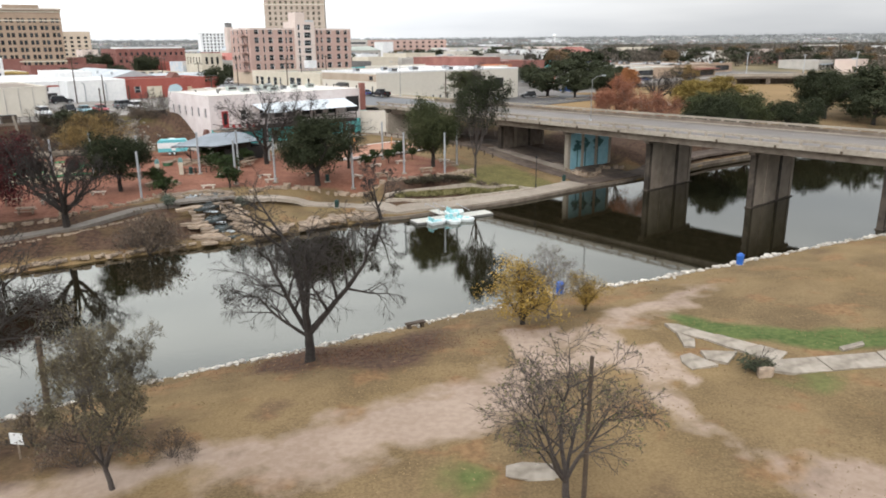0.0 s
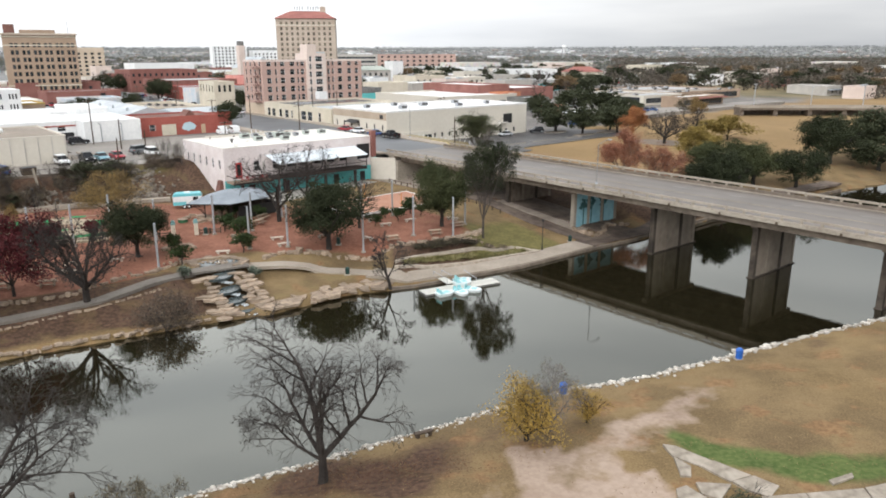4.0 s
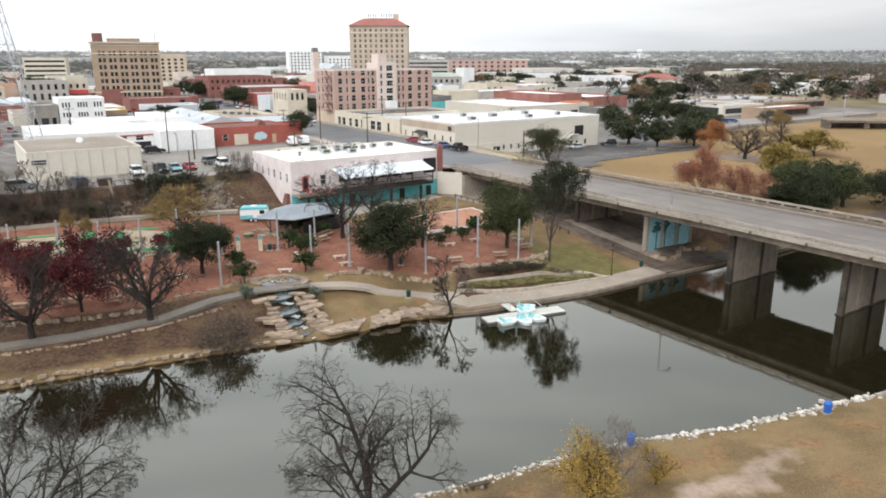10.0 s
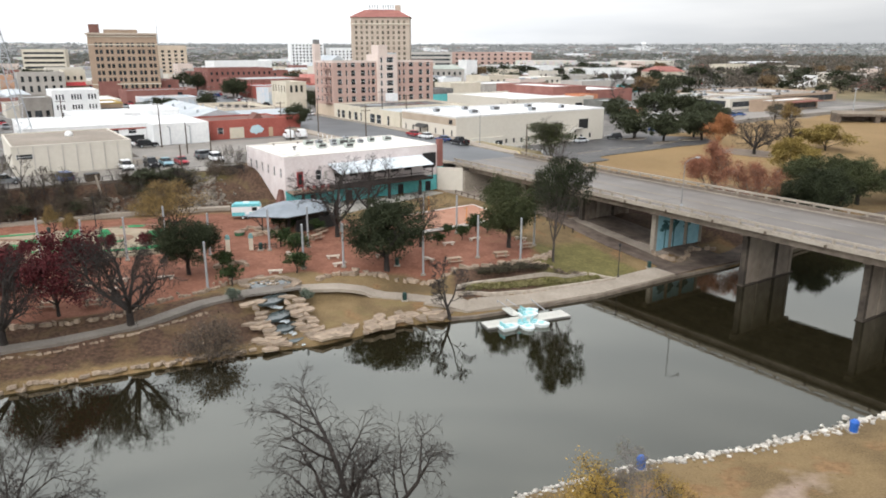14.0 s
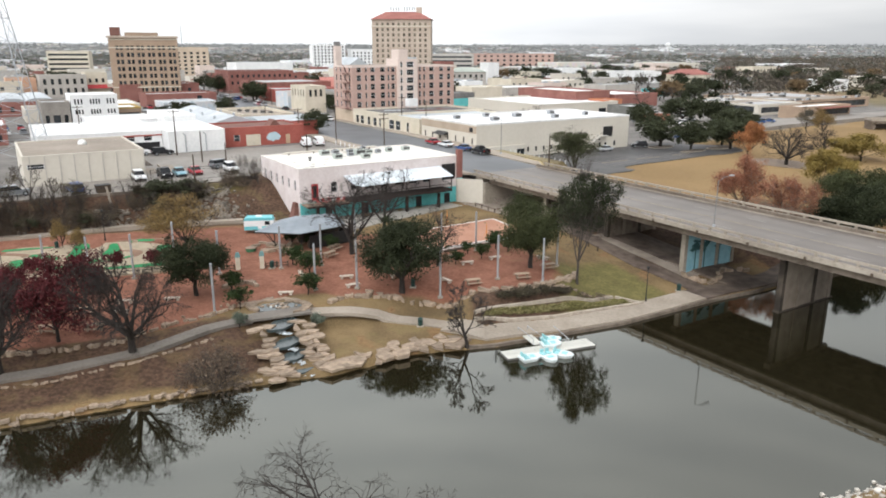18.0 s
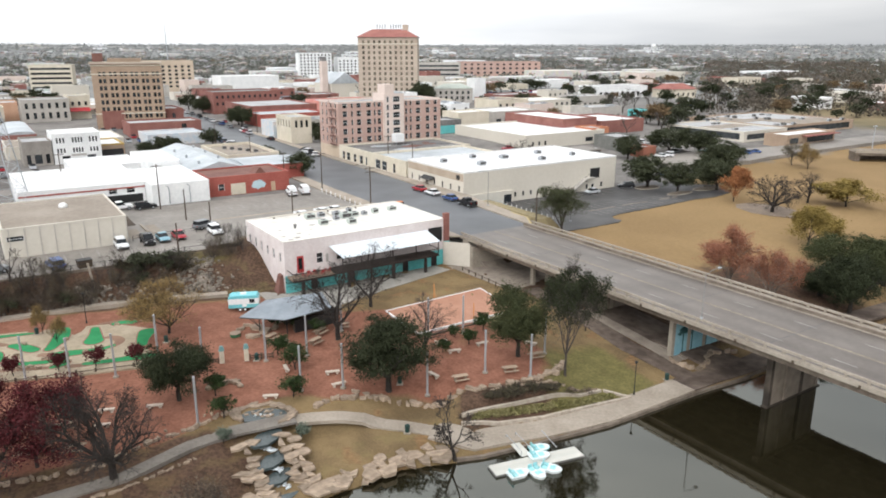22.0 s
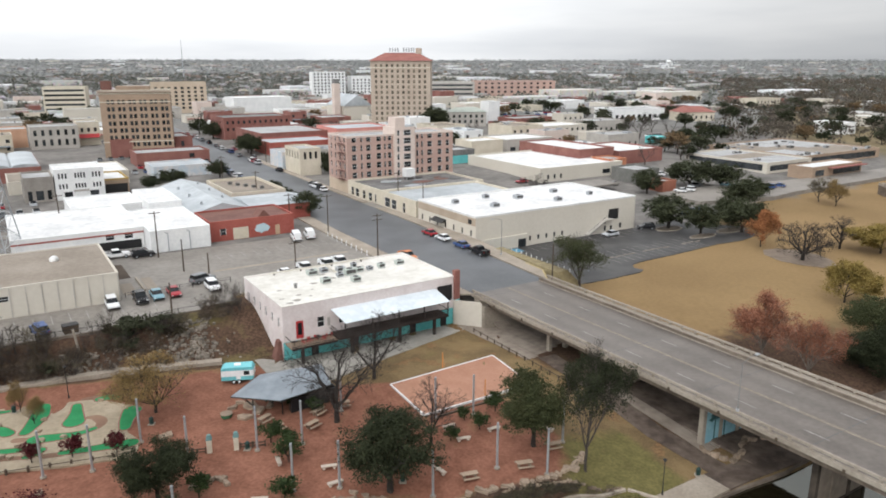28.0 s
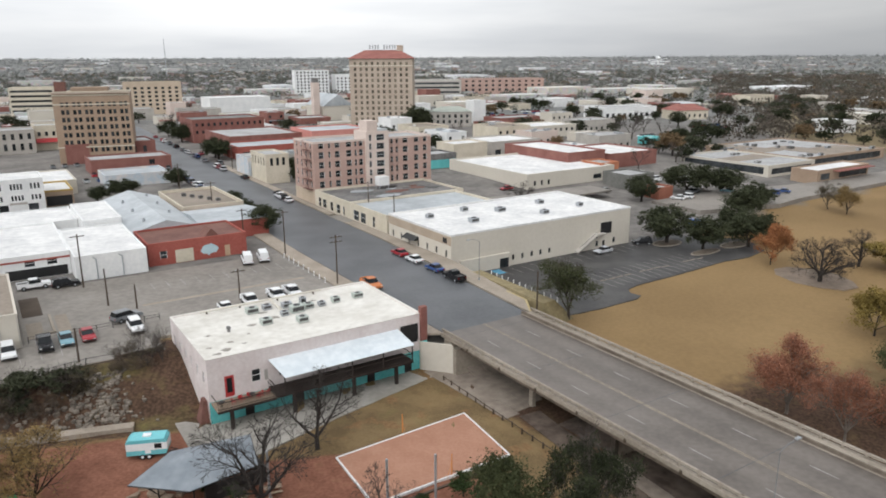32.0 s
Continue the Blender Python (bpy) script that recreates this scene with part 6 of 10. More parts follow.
def skeleton(rng, trunk, r, stems, depth, form, lean=(0, 0)):
    """A trunk that forks into stems: each (share of the trunk's height, azimuth, rise, length, share of its radius)."""
    s, tips, stem = Shape(), [], Shape()
    n = 4
    pts = [Vector((lean[0] * (i / n) ** 1.5 * trunk + rng.uniform(-0.04, 0.04), lean[1] * (i / n) ** 1.5 * trunk, -0.4 + (trunk + 0.4) * i / n)) for i in range(n + 1)]
    for i in range(n):
        stem.tube(pts[i], pts[i + 1], r * (1.35 if i == 0 else 1.12 - 0.07 * i), r * (1.05 - 0.07 * i), 9, cap=False)
    for share, az, rise, length, k in stems:
        f = share * n
        i = min(int(f), n - 1)
        p = pts[i].lerp(pts[i + 1], f - i)
        limb(s, rng, p, heading(az, rise), length, r * k, 1 if depth < 4 and length < 4.6 else 0, depth, tips, form)
    s.stem = stem
    return s, tips


def leaf_cards(pts, size, seed, droop=0.0):
    """Small bent leaves or leaf sprays round the points."""
    r = np.random.RandomState(seed)
    n = len(pts)
    e1 = r.normal(size=(n, 3))
    e1[:, 2] -= droop
    e1 /= np.linalg.norm(e1, axis=1)[:, None]
    e2 = np.cross(e1, r.normal(size=(n, 3)))
    e2 /= np.linalg.norm(e2, axis=1)[:, None] + 1e-9
    k = size * r.uniform(0.6, 1.3, (n, 1))
    e1, e2 = e1 * k, e2 * k * 0.55
    v = np.stack([pts - e1, pts + e2 - e1 * 0.1, pts + e1, pts - e2 - e1 * 0.1], 1).reshape(-1, 3)
    s = Shape()
    s.v = v.tolist()
    s.f = np.arange(4 * n).reshape(-1, 4).tolist()
    s.m = [0] * n
    return s


def crown_points(seed, rx, ry, rz, z, clumps, per, loose=0.2, flat=0.45):
    """Points in clumps on the lobes of an uneven crown, with gaps between them."""
    r = np.random.RandomState(seed)
    k = 30
    lobe = r.normal(size=(k, 3))
    lobe /= np.linalg.norm(lobe, axis=1)[:, None]
    lobe[:, 2] = np.where(lobe[:, 2] < -flat, -flat * r.uniform(0.6, 1, k), lobe[:, 2])
    lobe *= r.uniform(0.42, 0.66, (k, 1))
    size = r.uniform(0.26, 0.42, k)
    pick = r.randint(0, k, clumps)
    c = r.normal(size=(clumps, 3))
    c /= np.linalg.norm(c, axis=1)[:, None]
    c = lobe[pick] + c * (size[pick] * r.uniform(0.5, 1.05, clumps))[:, None]
    c[:, 2] = np.where(c[:, 2] < -flat, -flat * r.uniform(0.75, 1.15, clumps), c[:, 2])
    p = np.repeat(c, per, 0) + r.normal(size=(clumps * per, 3)) * loose * 0.8 * r.uniform(0.5, 1.3, (clumps, 1)).repeat(per, 0)
    return p * (rx, ry, rz) + (0, 0, z)


TREES = {}


def tree_meshes(kind, seed):
    """Trunk and crown of a tree one metre to a metre, by kind."""
    key = (kind, seed)
    if key in TREES:
        return TREES[key]
    rng = random.Random(seed * 7 + len(kind))
    around = rng.uniform(0, 360)

    def fork(k, rise, length, share=0.7, spin=0.0):
        """k stems set round the trunk."""
        return [(rng.uniform(0.8, 1.0), around + spin + 360 * i / k + rng.uniform(-22, 22), rise + rng.uniform(-12, 12), length * rng.uniform(0.85, 1.15), share) for i in range(k)]

    def near_tips(tips, n, loose, low=-9.0):
        pts = np.array([p for p, d in tips if p.z > low])
        pts = pts.repeat(n, 0)
        return pts + np.random.RandomState(seed).normal(size=pts.shape) * loose

    crown = None
    if kind == "bare_forked":
        s, tips = skeleton(rng, 2.1, 0.33, [(1.0, 100, 84, 7.0, 0.85), (1.0, -8, 46, 6.2, 0.75), (1.0, 165, 62, 5.6, 0.58), (1.0, -80, 66, 5.2, 0.5), (0.9, 190, 40, 4.4, 0.42)], 4, (0.24, 0.01, 0.17, 1.12, 1.1, 0.0095))
        trunk = s.mesh("trunk", BARK)
    elif kind == "bare_arching":
        s, tips = skeleton(rng, 1.2, 0.34, [(1.0, 50, 48, 7.4, 0.7), (1.0, 15, 40, 7.0, 0.62), (1.0, 95, 62, 6.6, 0.6), (0.9, 170, 50, 5.4, 0.55), (1.0, -60, 55, 5.0, 0.5)], 4, (0.22, 0.02, 0.12, 0.98, 0.95, 0.013), (0.15, 0.2))
        trunk = s.mesh("trunk", BARK)
    elif kind == "bare_wide":
        s, tips = skeleton(rng, 2.3, 0.50, fork(5, 42, 6.0, 0.66) + [(1.0, around + 40, 80, 6.4, 0.7)], 4, (0.25, 0.02, 0.09, 1.1, 1.0, 0.013))
        trunk = s.mesh("trunk", BARK)
    elif kind == "bare":
        s, tips = skeleton(rng, 2.0, 0.27, fork(3, 58, 5.0, 0.72) + [(1.0, around, 82, 5.6, 0.76)], 4, (0.22, 0.04, 0.07, 0.95, 0.9, 0.012))
        trunk = s.mesh("trunk", BARK)
    elif kind == "bare_small":
        s, tips = skeleton(rng, 2.2, 0.24, fork(3, 62, 4.2, 0.6) + [(0.6, around + 200, 35, 2.2, 0.4)], 4, (0.26, 0.06, 0.0, 0.7, 0.85, 0.03), (-0.22, 0.0))
        trunk = s.mesh("trunk", BARK)
    elif kind == "bare_fine":
        s, tips = skeleton(rng, 1.3, 0.15, fork(4, 64, 4.0, 0.66) + [(1.0, around, 86, 4.5, 0.7)], 4, (0.24, 0.03, 0.10, 0.95, 1.0, 0.0085))
        trunk = s.mesh("trunk", TWIG if seed == 5 else GREY_TWIG)
        pts = near_tips(tips, 1, 0.06, 1.6)
        crown = leaf_cards(pts[np.random.RandomState(seed).permutation(len(pts))[:1500]], 0.06, seed).mesh("crown", OLIVE_LEAF)
    elif kind == "olive":
        s, tips = skeleton(rng, 1.6, 0.17, fork(4, 56, 4.8, 0.62) + [(1.0, around, 84, 5.4, 0.7)], 4, (0.17, 0.06, 0.04, 0.9, 0.75, 0.010), (-0.25, 0.1))
        pts = near_tips(tips, 2, 0.15)
        trunk = s.mesh("trunk", TWIG)
        crown = leaf_cards(pts, 0.065, seed).mesh("crown", DRAB_LEAF)
    elif kind in ("yellow", "red", "rust", "orange", "field", "tawny"):
        k, rise, length = {"rust": (6, 62, 4.6), "tawny": (7, 52, 4.4), "yellow": (5, 60, 2.8)}.get(kind, (4, 46, 4.6))
        s, tips = skeleton(rng, 1.6 if kind != "yellow" else 0.5, 0.17, fork(k, rise, length, 0.6) + [(1.0, around, 85, length * 1.1, 0.7)], 3, (0.18, 0.06, 0.05, 1.0, 0.8, 0.018))
        n, size, loose = {"yellow": (11, 0.07, 0.30), "red": (40, 0.13, 0.42), "rust": (24, 0.095, 0.34), "orange": (20, 0.17, 0.36), "field": (26, 0.20, 0.42), "tawny": (19, 0.085, 0.34)}[kind]
        pts = near_tips(tips, n, loose)
        if kind == "yellow":
            pts = np.concatenate([pts, crown_points(seed, 2.1, 2.1, 1.7, 2.0, 46, 46, 0.2, 0.95)])
        if kind == "red":
            pts = np.concatenate([pts, crown_points(seed, 4.4, 4.4, 2.9, 4.9, 110, 60, 0.14, 0.8)])
        pts = pts[np.random.RandomState(seed + 1).permutation(len(pts))[:18000]]
        m = {"yellow": YELLOW_LEAF, "red": RED_LEAF, "rust": RUST_LEAF, "orange": ORANGE_LEAF, "field": FIELD_LEAF, "tawny": TAWNY_LEAF}[kind]
        trunk = s.mesh("trunk", BARK if kind != "rust" else PALE_BARK)
        crown = leaf_cards(pts, size, seed, 0.5).mesh("crown", m)
    elif kind in ("oak", "oak_olive", "oak_far"):
        s, tips = skeleton(rng, 1.7, 0.26, fork(4, 55, 3.6, 0.6), 2, (0.16, 0.05, 0.0, 0.8, 0.7, 0.03))
        rx, rz, z = 4.6, 4.0, 4.7
        c, per, size = (330, 84, 0.105) if kind != "oak_far" else (170, 50, 0.19)
        pts = crown_points(seed, rx, rx * 0.92, rz, z, c, per, 0.10, 0.9)
        trunk, crown = s.mesh("trunk", BARK), leaf_cards(pts, size, seed).mesh("crown", {"oak_olive": OLIVE_OAK, "oak_far": FAR_OAK}.get(kind, OAK_LEAF))
    elif kind == "oak_mini":
        s, tips = skeleton(rng, 1.7, 0.26, fork(3, 55, 3.0, 0.6), 1, (0.16, 0.05, 0.0, 0.5, 0.7, 0.05))
        pts = crown_points(seed, 4.6, 4.3, 3.4, 4.7, 80, 26, 0.12, 0.8)
        trunk, crown = s.mesh("trunk", BARK), leaf_cards(pts, 0.30, seed).mesh("crown", (OAK_LEAF, DULL_LEAF, OAK_LEAF, TAN_LEAF)[seed % 4])
    elif kind == "olive_mini":
        s, tips = skeleton(rng, 1.4, 0.15, fork(4, 58, 4.0, 0.6), 3, (0.18, 0.05, 0.0, 0.9, 0.75, 0.03))
        trunk, crown = s.mesh("trunk", TWIG), leaf_cards(near_tips(tips, 3, 0.25), 0.12, seed).mesh("crown", DRAB_LEAF)
    elif kind == "bare_mini":
        s, tips = skeleton(rng, 1.6, 0.22, fork(3, 58, 4.2, 0.6), 3, (0.18, 0.05, 0.0, 0.75, 0.75, 0.05))
        trunk = s.mesh("trunk", TWIG)
    elif kind == "bare_low":
        s, tips = skeleton(rng, 0.5, 0.12, fork(5, 58, 3.4, 0.6), 3, (0.2, 0.05, 0.0, 0.85, 0.85, 0.022))
        trunk = s.mesh("trunk", TWIG)
    elif kind == "half_bare":
        s, tips = skeleton(rng, 2.6, 0.22, fork(4, 66, 6.2, 0.62) + [(1.0, around, 85, 7.0, 0.7)], 4, (0.15, 0.05, 0.02, 0.9, 0.65, 0.012))
        pts = near_tips(tips, 12, 0.30)
        zz = pts[:, 2] / pts[:, 2].max()
        pts = pts[(zz > (0.40 if seed == 2 else 0.24)) & (zz < 0.82)]
        trunk, crown = s.mesh("trunk", TWIG), leaf_cards(pts[np.random.RandomState(seed).permutation(len(pts))[:13500]], 0.13, seed).mesh("crown", OAK_LEAF if seed == 2 else OLIVE_OAK)
    elif kind in ("small_green", "small_grey", "small_red"):
        s, tips = skeleton(rng, 0.6, 0.05, fork(4, 60, 1.0, 0.6), 2, (0.15, 0.05, 0.0, 0.8, 0.7, 0.008))
        pts = crown_points(seed, 0.95, 0.95, 0.85, 1.4, 40, 34, 0.2, 0.9)
        m = {"small_green": GREEN_LEAF, "small_grey": GREY_LEAF, "small_red": RED_LEAF}[kind]
        trunk, crown = s.mesh("trunk", BARK), leaf_cards(pts, 0.09, seed).mesh("crown", m)
    elif kind == "scrub":
        s, tips = Shape(), []
        for i in range(9):
            limb(s, rng, Vector((rng.uniform(-0.06, 0.06), rng.uniform(-0.06, 0.06), -0.2)), heading(rng.uniform(0, 360), rng.uniform(35, 85)), rng.uniform(1.9, 2.9), 0.035, 2, 3, tips, (0.16, 0.03, 0.03, 1.0, 0.7, 0.016))
        pts = crown_points(seed, 1.7, 1.7, 1.15, 1.2, 40, 26, 0.22, 0.9)
        trunk, crown = s.mesh("stems", BARK), leaf_cards(pts, 0.15, seed).mesh("crown", SCRUB_LEAF if seed < 3 else DULL_LEAF)
    elif kind == "thicket":
        s, tips = Shape(), []
        for i in range(22):
            limb(s, rng, Vector((rng.uniform(-0.07, 0.07), rng.uniform(-0.07, 0.07), -0.2)), heading(rng.uniform(0, 360), rng.uniform(18, 85)), rng.uniform(1.6, 2.6), 0.03, 2, 4, tips, (0.16, 0.03, 0.03, 0.95, 0.7, 0.012))
        pts = near_tips(tips, 3, 0.2)
        trunk, crown = s.mesh("stems", TWIG), leaf_cards(pts[np.random.RandomState(seed).permutation(len(pts))[:1500]], 0.10, seed).mesh("crown", BROWN_LEAF)
    twigs = kind.startswith("bare") and kind not in ("bare_fine", "bare_mini", "bare_low")
    if twigs:
        trunk, crown = s.stem.mesh("trunk", BARK), trunk
    elif kind not in ("thicket", "scrub"):
        both = Shape().add(s.v, s.f).add(s.stem.v, s.stem.f)
        trunk = both.mesh("trunk", trunk.materials[0])
    out = (trunk, crown, "branch_crown" if twigs else "crown")
    TREES[key] = out
    return out


def span(me):
    c = np.empty(len(me.vertices) * 3, np.float32)
    me.vertices.foreach_get("co", c)
    c = c.reshape(-1, 3)
    return float(np.percentile(np.abs(c[:, :2]), 99)) * 2, float(c[:, 2].max())


def tree(name, label, kind, x, y, height, width, seed=1, turn=0.0, z=None, group="", category="tree"):
    """A tree of that height and crown width standing on the ground."""
    trunk, crown, second = tree_meshes(kind, seed)
    w, h = span(crown or trunk)[0], max(span(trunk)[1], span(crown)[1] if crown else 0)
    ob = new(name)
    ob.matrix_world = pose(x, y, ground_at(x, y) if z is None else z, 0, 0, turn) @ Matrix.Diagonal((width / w, width / w, height / h, 1))
    tagged(ob, label, category, group)
    part("trunk", trunk, BARK, ob)
    if crown:
        part(second, crown, None, ob)
    return ob


# near bank
tree("bare_tree", "large leafless tree with a forked dark trunk on the river bank", "bare_forked", -4.0, 39.3, 12.2, 10.6, 3)
tree("bare_tree", "leafless grey tree with several stems and dense fine twigs", "bare_fine", 7.1, 21.7, 7.5, 6.2, 5)
tree("olive_tree", "grey tree with sparse drab olive leaves near the river", "olive", -11.2, 25.2, 8.4, 5.8, 2)
tree("olive_tree", "grey tree with sparse drab olive leaves near the river", "olive", -12.4, 29.4, 6.4, 4.2, 4, 80)
tree("bare_tree", "leafless tree with arching limbs leaning over the water", "bare_arching", -24.4, 34.2, 11.4, 15.0, 6)
tree("bare_tree", "leafless grey tree with fine twigs at the water", "bare_fine", -22.5, 27.5, 9.0, 8.0, 5, 40)
tree("yellow_tree", "small tree with fading yellow leaves on dry grass", "yellow", 10.0, 42.0, 5.2, 6.4, 2)
tree("bare_sapling", "leafless grey sapling beside the yellow tree", "bare_fine", 12.0, 43.0, 5.4, 5.6, 6, 60)
tree("yellow_shrub", "low shrub with orange-yellow leaves", "yellow", 14.9, 43.8, 3.4, 3.4, 3, category="shrub")
for i, (x, y, h, w) in enumerate(((-13.4, 27.4, 2.6, 3.6), (-16.4, 30.0, 2.4, 3.8), (-9.4, 27.6, 1.7, 2.6), (-18.4, 26.4, 3.0, 4.2))):
    tree("bank_brush", "tangled grey winter brush under the trees", "thicket", x, y, h, w, 1 + i % 3, 80 * i, group="brush on the near bank", category="brush")
for i, (x, y) in enumerate(((8.4, 94.2), (11.0, 95.2), (13.8, 96.3), (16.4, 97.3), (18.6, 98.1))):
    tree("bed_brush", "low brown winter brush in a planted bed", "thicket", x, y, 0.9, 2.3, 1 + i % 3, 70 * i, group="brush in the planted bed", category="brush")
# park
tree("live_oak", "broad dark green live oak with a dense crown", "oak", -6.3, 95.4, 10.2, 10.4, 1)
tree("live_oak", "olive-green live oak over red gravel", "oak_olive", 10.5, 104.6, 11.4, 7.6, 2)
tree("live_oak", "round dark green live oak beside the path", "oak", -30.6, 91.2, 8.2, 7.7, 3)
tree("tall_tree", "tall grey-barked tree with thin dark green leaves", "half_bare", 16.3, 100.8, 16.8, 9.4, 2)
tree("red_tree", "tree with dark red autumn leaves", "red", -40.0, 77.8, 9.9, 11.8, 1)
tree("red_tree", "tree with dark red autumn leaves", "red", -50.5, 84.0, 7.0, 7.5, 1, 120)
tree("bare_tree", "spreading leafless dark tree beside the park path", "bare_wide", -32.0, 76.9, 11.4, 12.6, 8)
tree("bare_tree", "spreading leafless dark tree beside the park path", "bare_wide", -42.5, 71.9, 10.0, 11.0, 9)
tree("bare_tree", "spreading leafless dark tree beside the park path", "bare_wide", -52.0, 68.5, 9.5, 10.0, 9, 130)
tree("tawny_tree", "wide tree with thinning yellow-brown leaves", "tawny", -39.1, 110.9, 8.4, 12.0, 4)
tree("bare_tree", "leafless spreading tree in front of the balcony building", "bare", -14.6, 109.4, 12.0, 13.0, 12)
tree("bare_tree", "leafless tree in front of the balcony", "bare", -11.3, 122.4, 10.6, 10.4, 13, 70)
tree("bare_tree", "slim leafless tree beside the sand court", "bare", -2.1, 104.6, 8.8, 7.0, 14)
tree("bare_tree", "small leafless tree with thick limbs on the bank", "bare_small", 1.8, 83.6, 7.0, 6.2, 15)
tree("twiggy_bush", "round brown leafless bush on the bank", "thicket", -22.6, 72.4, 4.9, 7.4, 1, category="bush")
tree("twiggy_bush", "dense brown leafless bush on the bank", "thicket", -21.9, 72.9, 4.4, 6.2, 3, category="bush")
tree("young_tree", "young yellowing tree beside the putting course", "tawny", -57.2, 110.5, 4.6, 3.4, 4, 30)
tree("young_tree", "young yellowing tree beside the putting course", "tawny", -53.4, 107.2, 4.2, 3.0, 4, 200)
for i, (x, y, h) in enumerate(((-18.7, 99.8, 2.9), (-18.0, 111.9, 2.0), (-21.9, 104.0, 2.5), (-19.5, 104.1, 1.8), (-26.7, 92.4, 2.6), (-24.0, 113.2, 2.4), (-21.6, 113.3, 1.8), (6.2, 113.2, 2.6), (3.9, 108.3, 2.2), (2.0, 110.7, 1.7), (0.3, 105.4, 1.9), (7.9, 112.1, 1.7), (-17.4, 92.6, 2.7), (-24.2, 87.5, 2.4))):
    tree("small_evergreen", "small round evergreen with glossy green leaves", "small_green", x, y, h * 1.12, h * 1.2, 1 + i % 3, 47 * i, group="small park evergreens", category="shrub")
for i, (x, y, h) in enumerate(((-15.3, 86.2, 1.9), (-23.0, 83.2, 1.9))):
    tree("sage_bush", "pale grey-green round shrub beside the cascade", "small_grey", x, y, h, 1.9, 5, 70 * i, group="grey shrubs", category="shrub")
for i, (x, y) in enumerate(((-53.4, 96.7), (-48.4, 98.1), (-44.3, 99.5), (-39.4, 100.4), (-58.5, 95.0))):
    tree("red_shrub", "small round shrub with dark red leaves", "small_red", x, y, 3.0, 2.5, 3, 60 * i, group="red shrubs along the course", category="shrub")

# ---- park: paths, stones, cascade ----
single("river_walk", strip([(-0.6, 88.6), (4, 86.9), (12, 89.9), (20, 93.4), (28, 98.6), (32, 101.3)], 3.7, 0.05), WALK, "pale concrete riverside walkway", "path", kind="structure")
# same walk in a darker material that holds the bridge's shade
single("underpass_walk", strip([(32, 101.3), (36, 103.8), (43, 107.6), (60, 120), (100, 142.5)], 3.7, 0.05), UNDERPASS, "dirty walkway continuing under the bridge, shade put into its colour", "path", kind="structure")
single("river_wall", strip([(x, float(bank_far(x)) + 0.1) for x in range(2, 44, 3)] + [(60, 117.1), (100, 139.6)], 0.4, 0.04, 1.6), OLD_CONCRETE, "stained concrete river wall", "wall", kind="structure")
single("park_path", strip([(-75, 55.5), (-60, 62.8), (-45.7, 69.3), (-38.5, 72.6), (-31.1, 77.2), (-26.2, 82.1), (-22.4, 85.0)], 1.75, 0.05), PATH_MAT, "grey gravel path along the bank", "path", kind="structure")
single("lawn_path", strip([(-16.4, 88.2), (-14, 89.0), (-8.7, 90.0), (-3.9, 89.5), (-0.4, 88.6)], 2.2, 0.06), WALK, "pale curved concrete path through the lawn", "path", kind="structure")
single("back_walk", strip([(-74, 110.5), (-69.3, 113.5), (-61.4, 118), (-49.3, 122.7), (-40, 125.6), (-35.5, 127)], 1.5, 0.35, 0.6), WALK, "pale concrete walk on a low wall behind the park", "path", kind="structure")
plaza = [street(a, b) for a, b in ((-38.5, -3.5), (-34, -7), (-20, -3.2), (-3, 0.5), (0.5, -3), (1, 3), (-3, 3.9), (-34.7, 3.9), (-38.5, 8))]
single("plaza", Shape().prism(plaza, 2.8, 3.62), surface("plaza_concrete", (0.25, 0.235, 0.21), (0.36, 0.335, 0.30), grain=1.5, patch=0.2), "grey concrete terrace in front of the building", "terrace", kind="structure")
# path and slab below also have bridge shade in their colour
single("underpass_path", strip([street(1.5, -16), street(0.2, -30), street(-0.3, -40), (33.5, 103.6)], 3.2, 0.08), UNDERPASS, "stained concrete path under the bridge, shade put into its colour", "path", kind="structure")
DUSTY = surface("dusty_paving", (0.20, 0.165, 0.135), (0.32, 0.27, 0.225), grain=0.9, patch=0.25)
for a_ in (-1.4, 1.2, 3.8, 6.4, 9.0):
    single("abutment_paving", strip([street(a_ - 0.9, 2.0 - 0.5 * a_), street(a_, -6), street(a_ + 0.5, -15 + 0.3 * a_)], 2.56, 0.07), DUSTY, "dusty grey-brown paving beside the abutment", "paving", kind="structure")
for a_ in (2.6, 5.0):
    single("slope_panel", strip([street(a_, -28), street(a_ + 0.6, -46)], 2.2, 0.09), DUSTY, "cracked concrete panels on the slope under the bridge", "paving", kind="structure")
single("underpass_slab", strip([street(6, -20), street(7.5, -40), street(9, -50)], 6.5, 0.06), UNDERPASS, "stained concrete slab under the bridge, shade put into its colour", "slab", kind="structure")

rock_rng = random.Random(11)


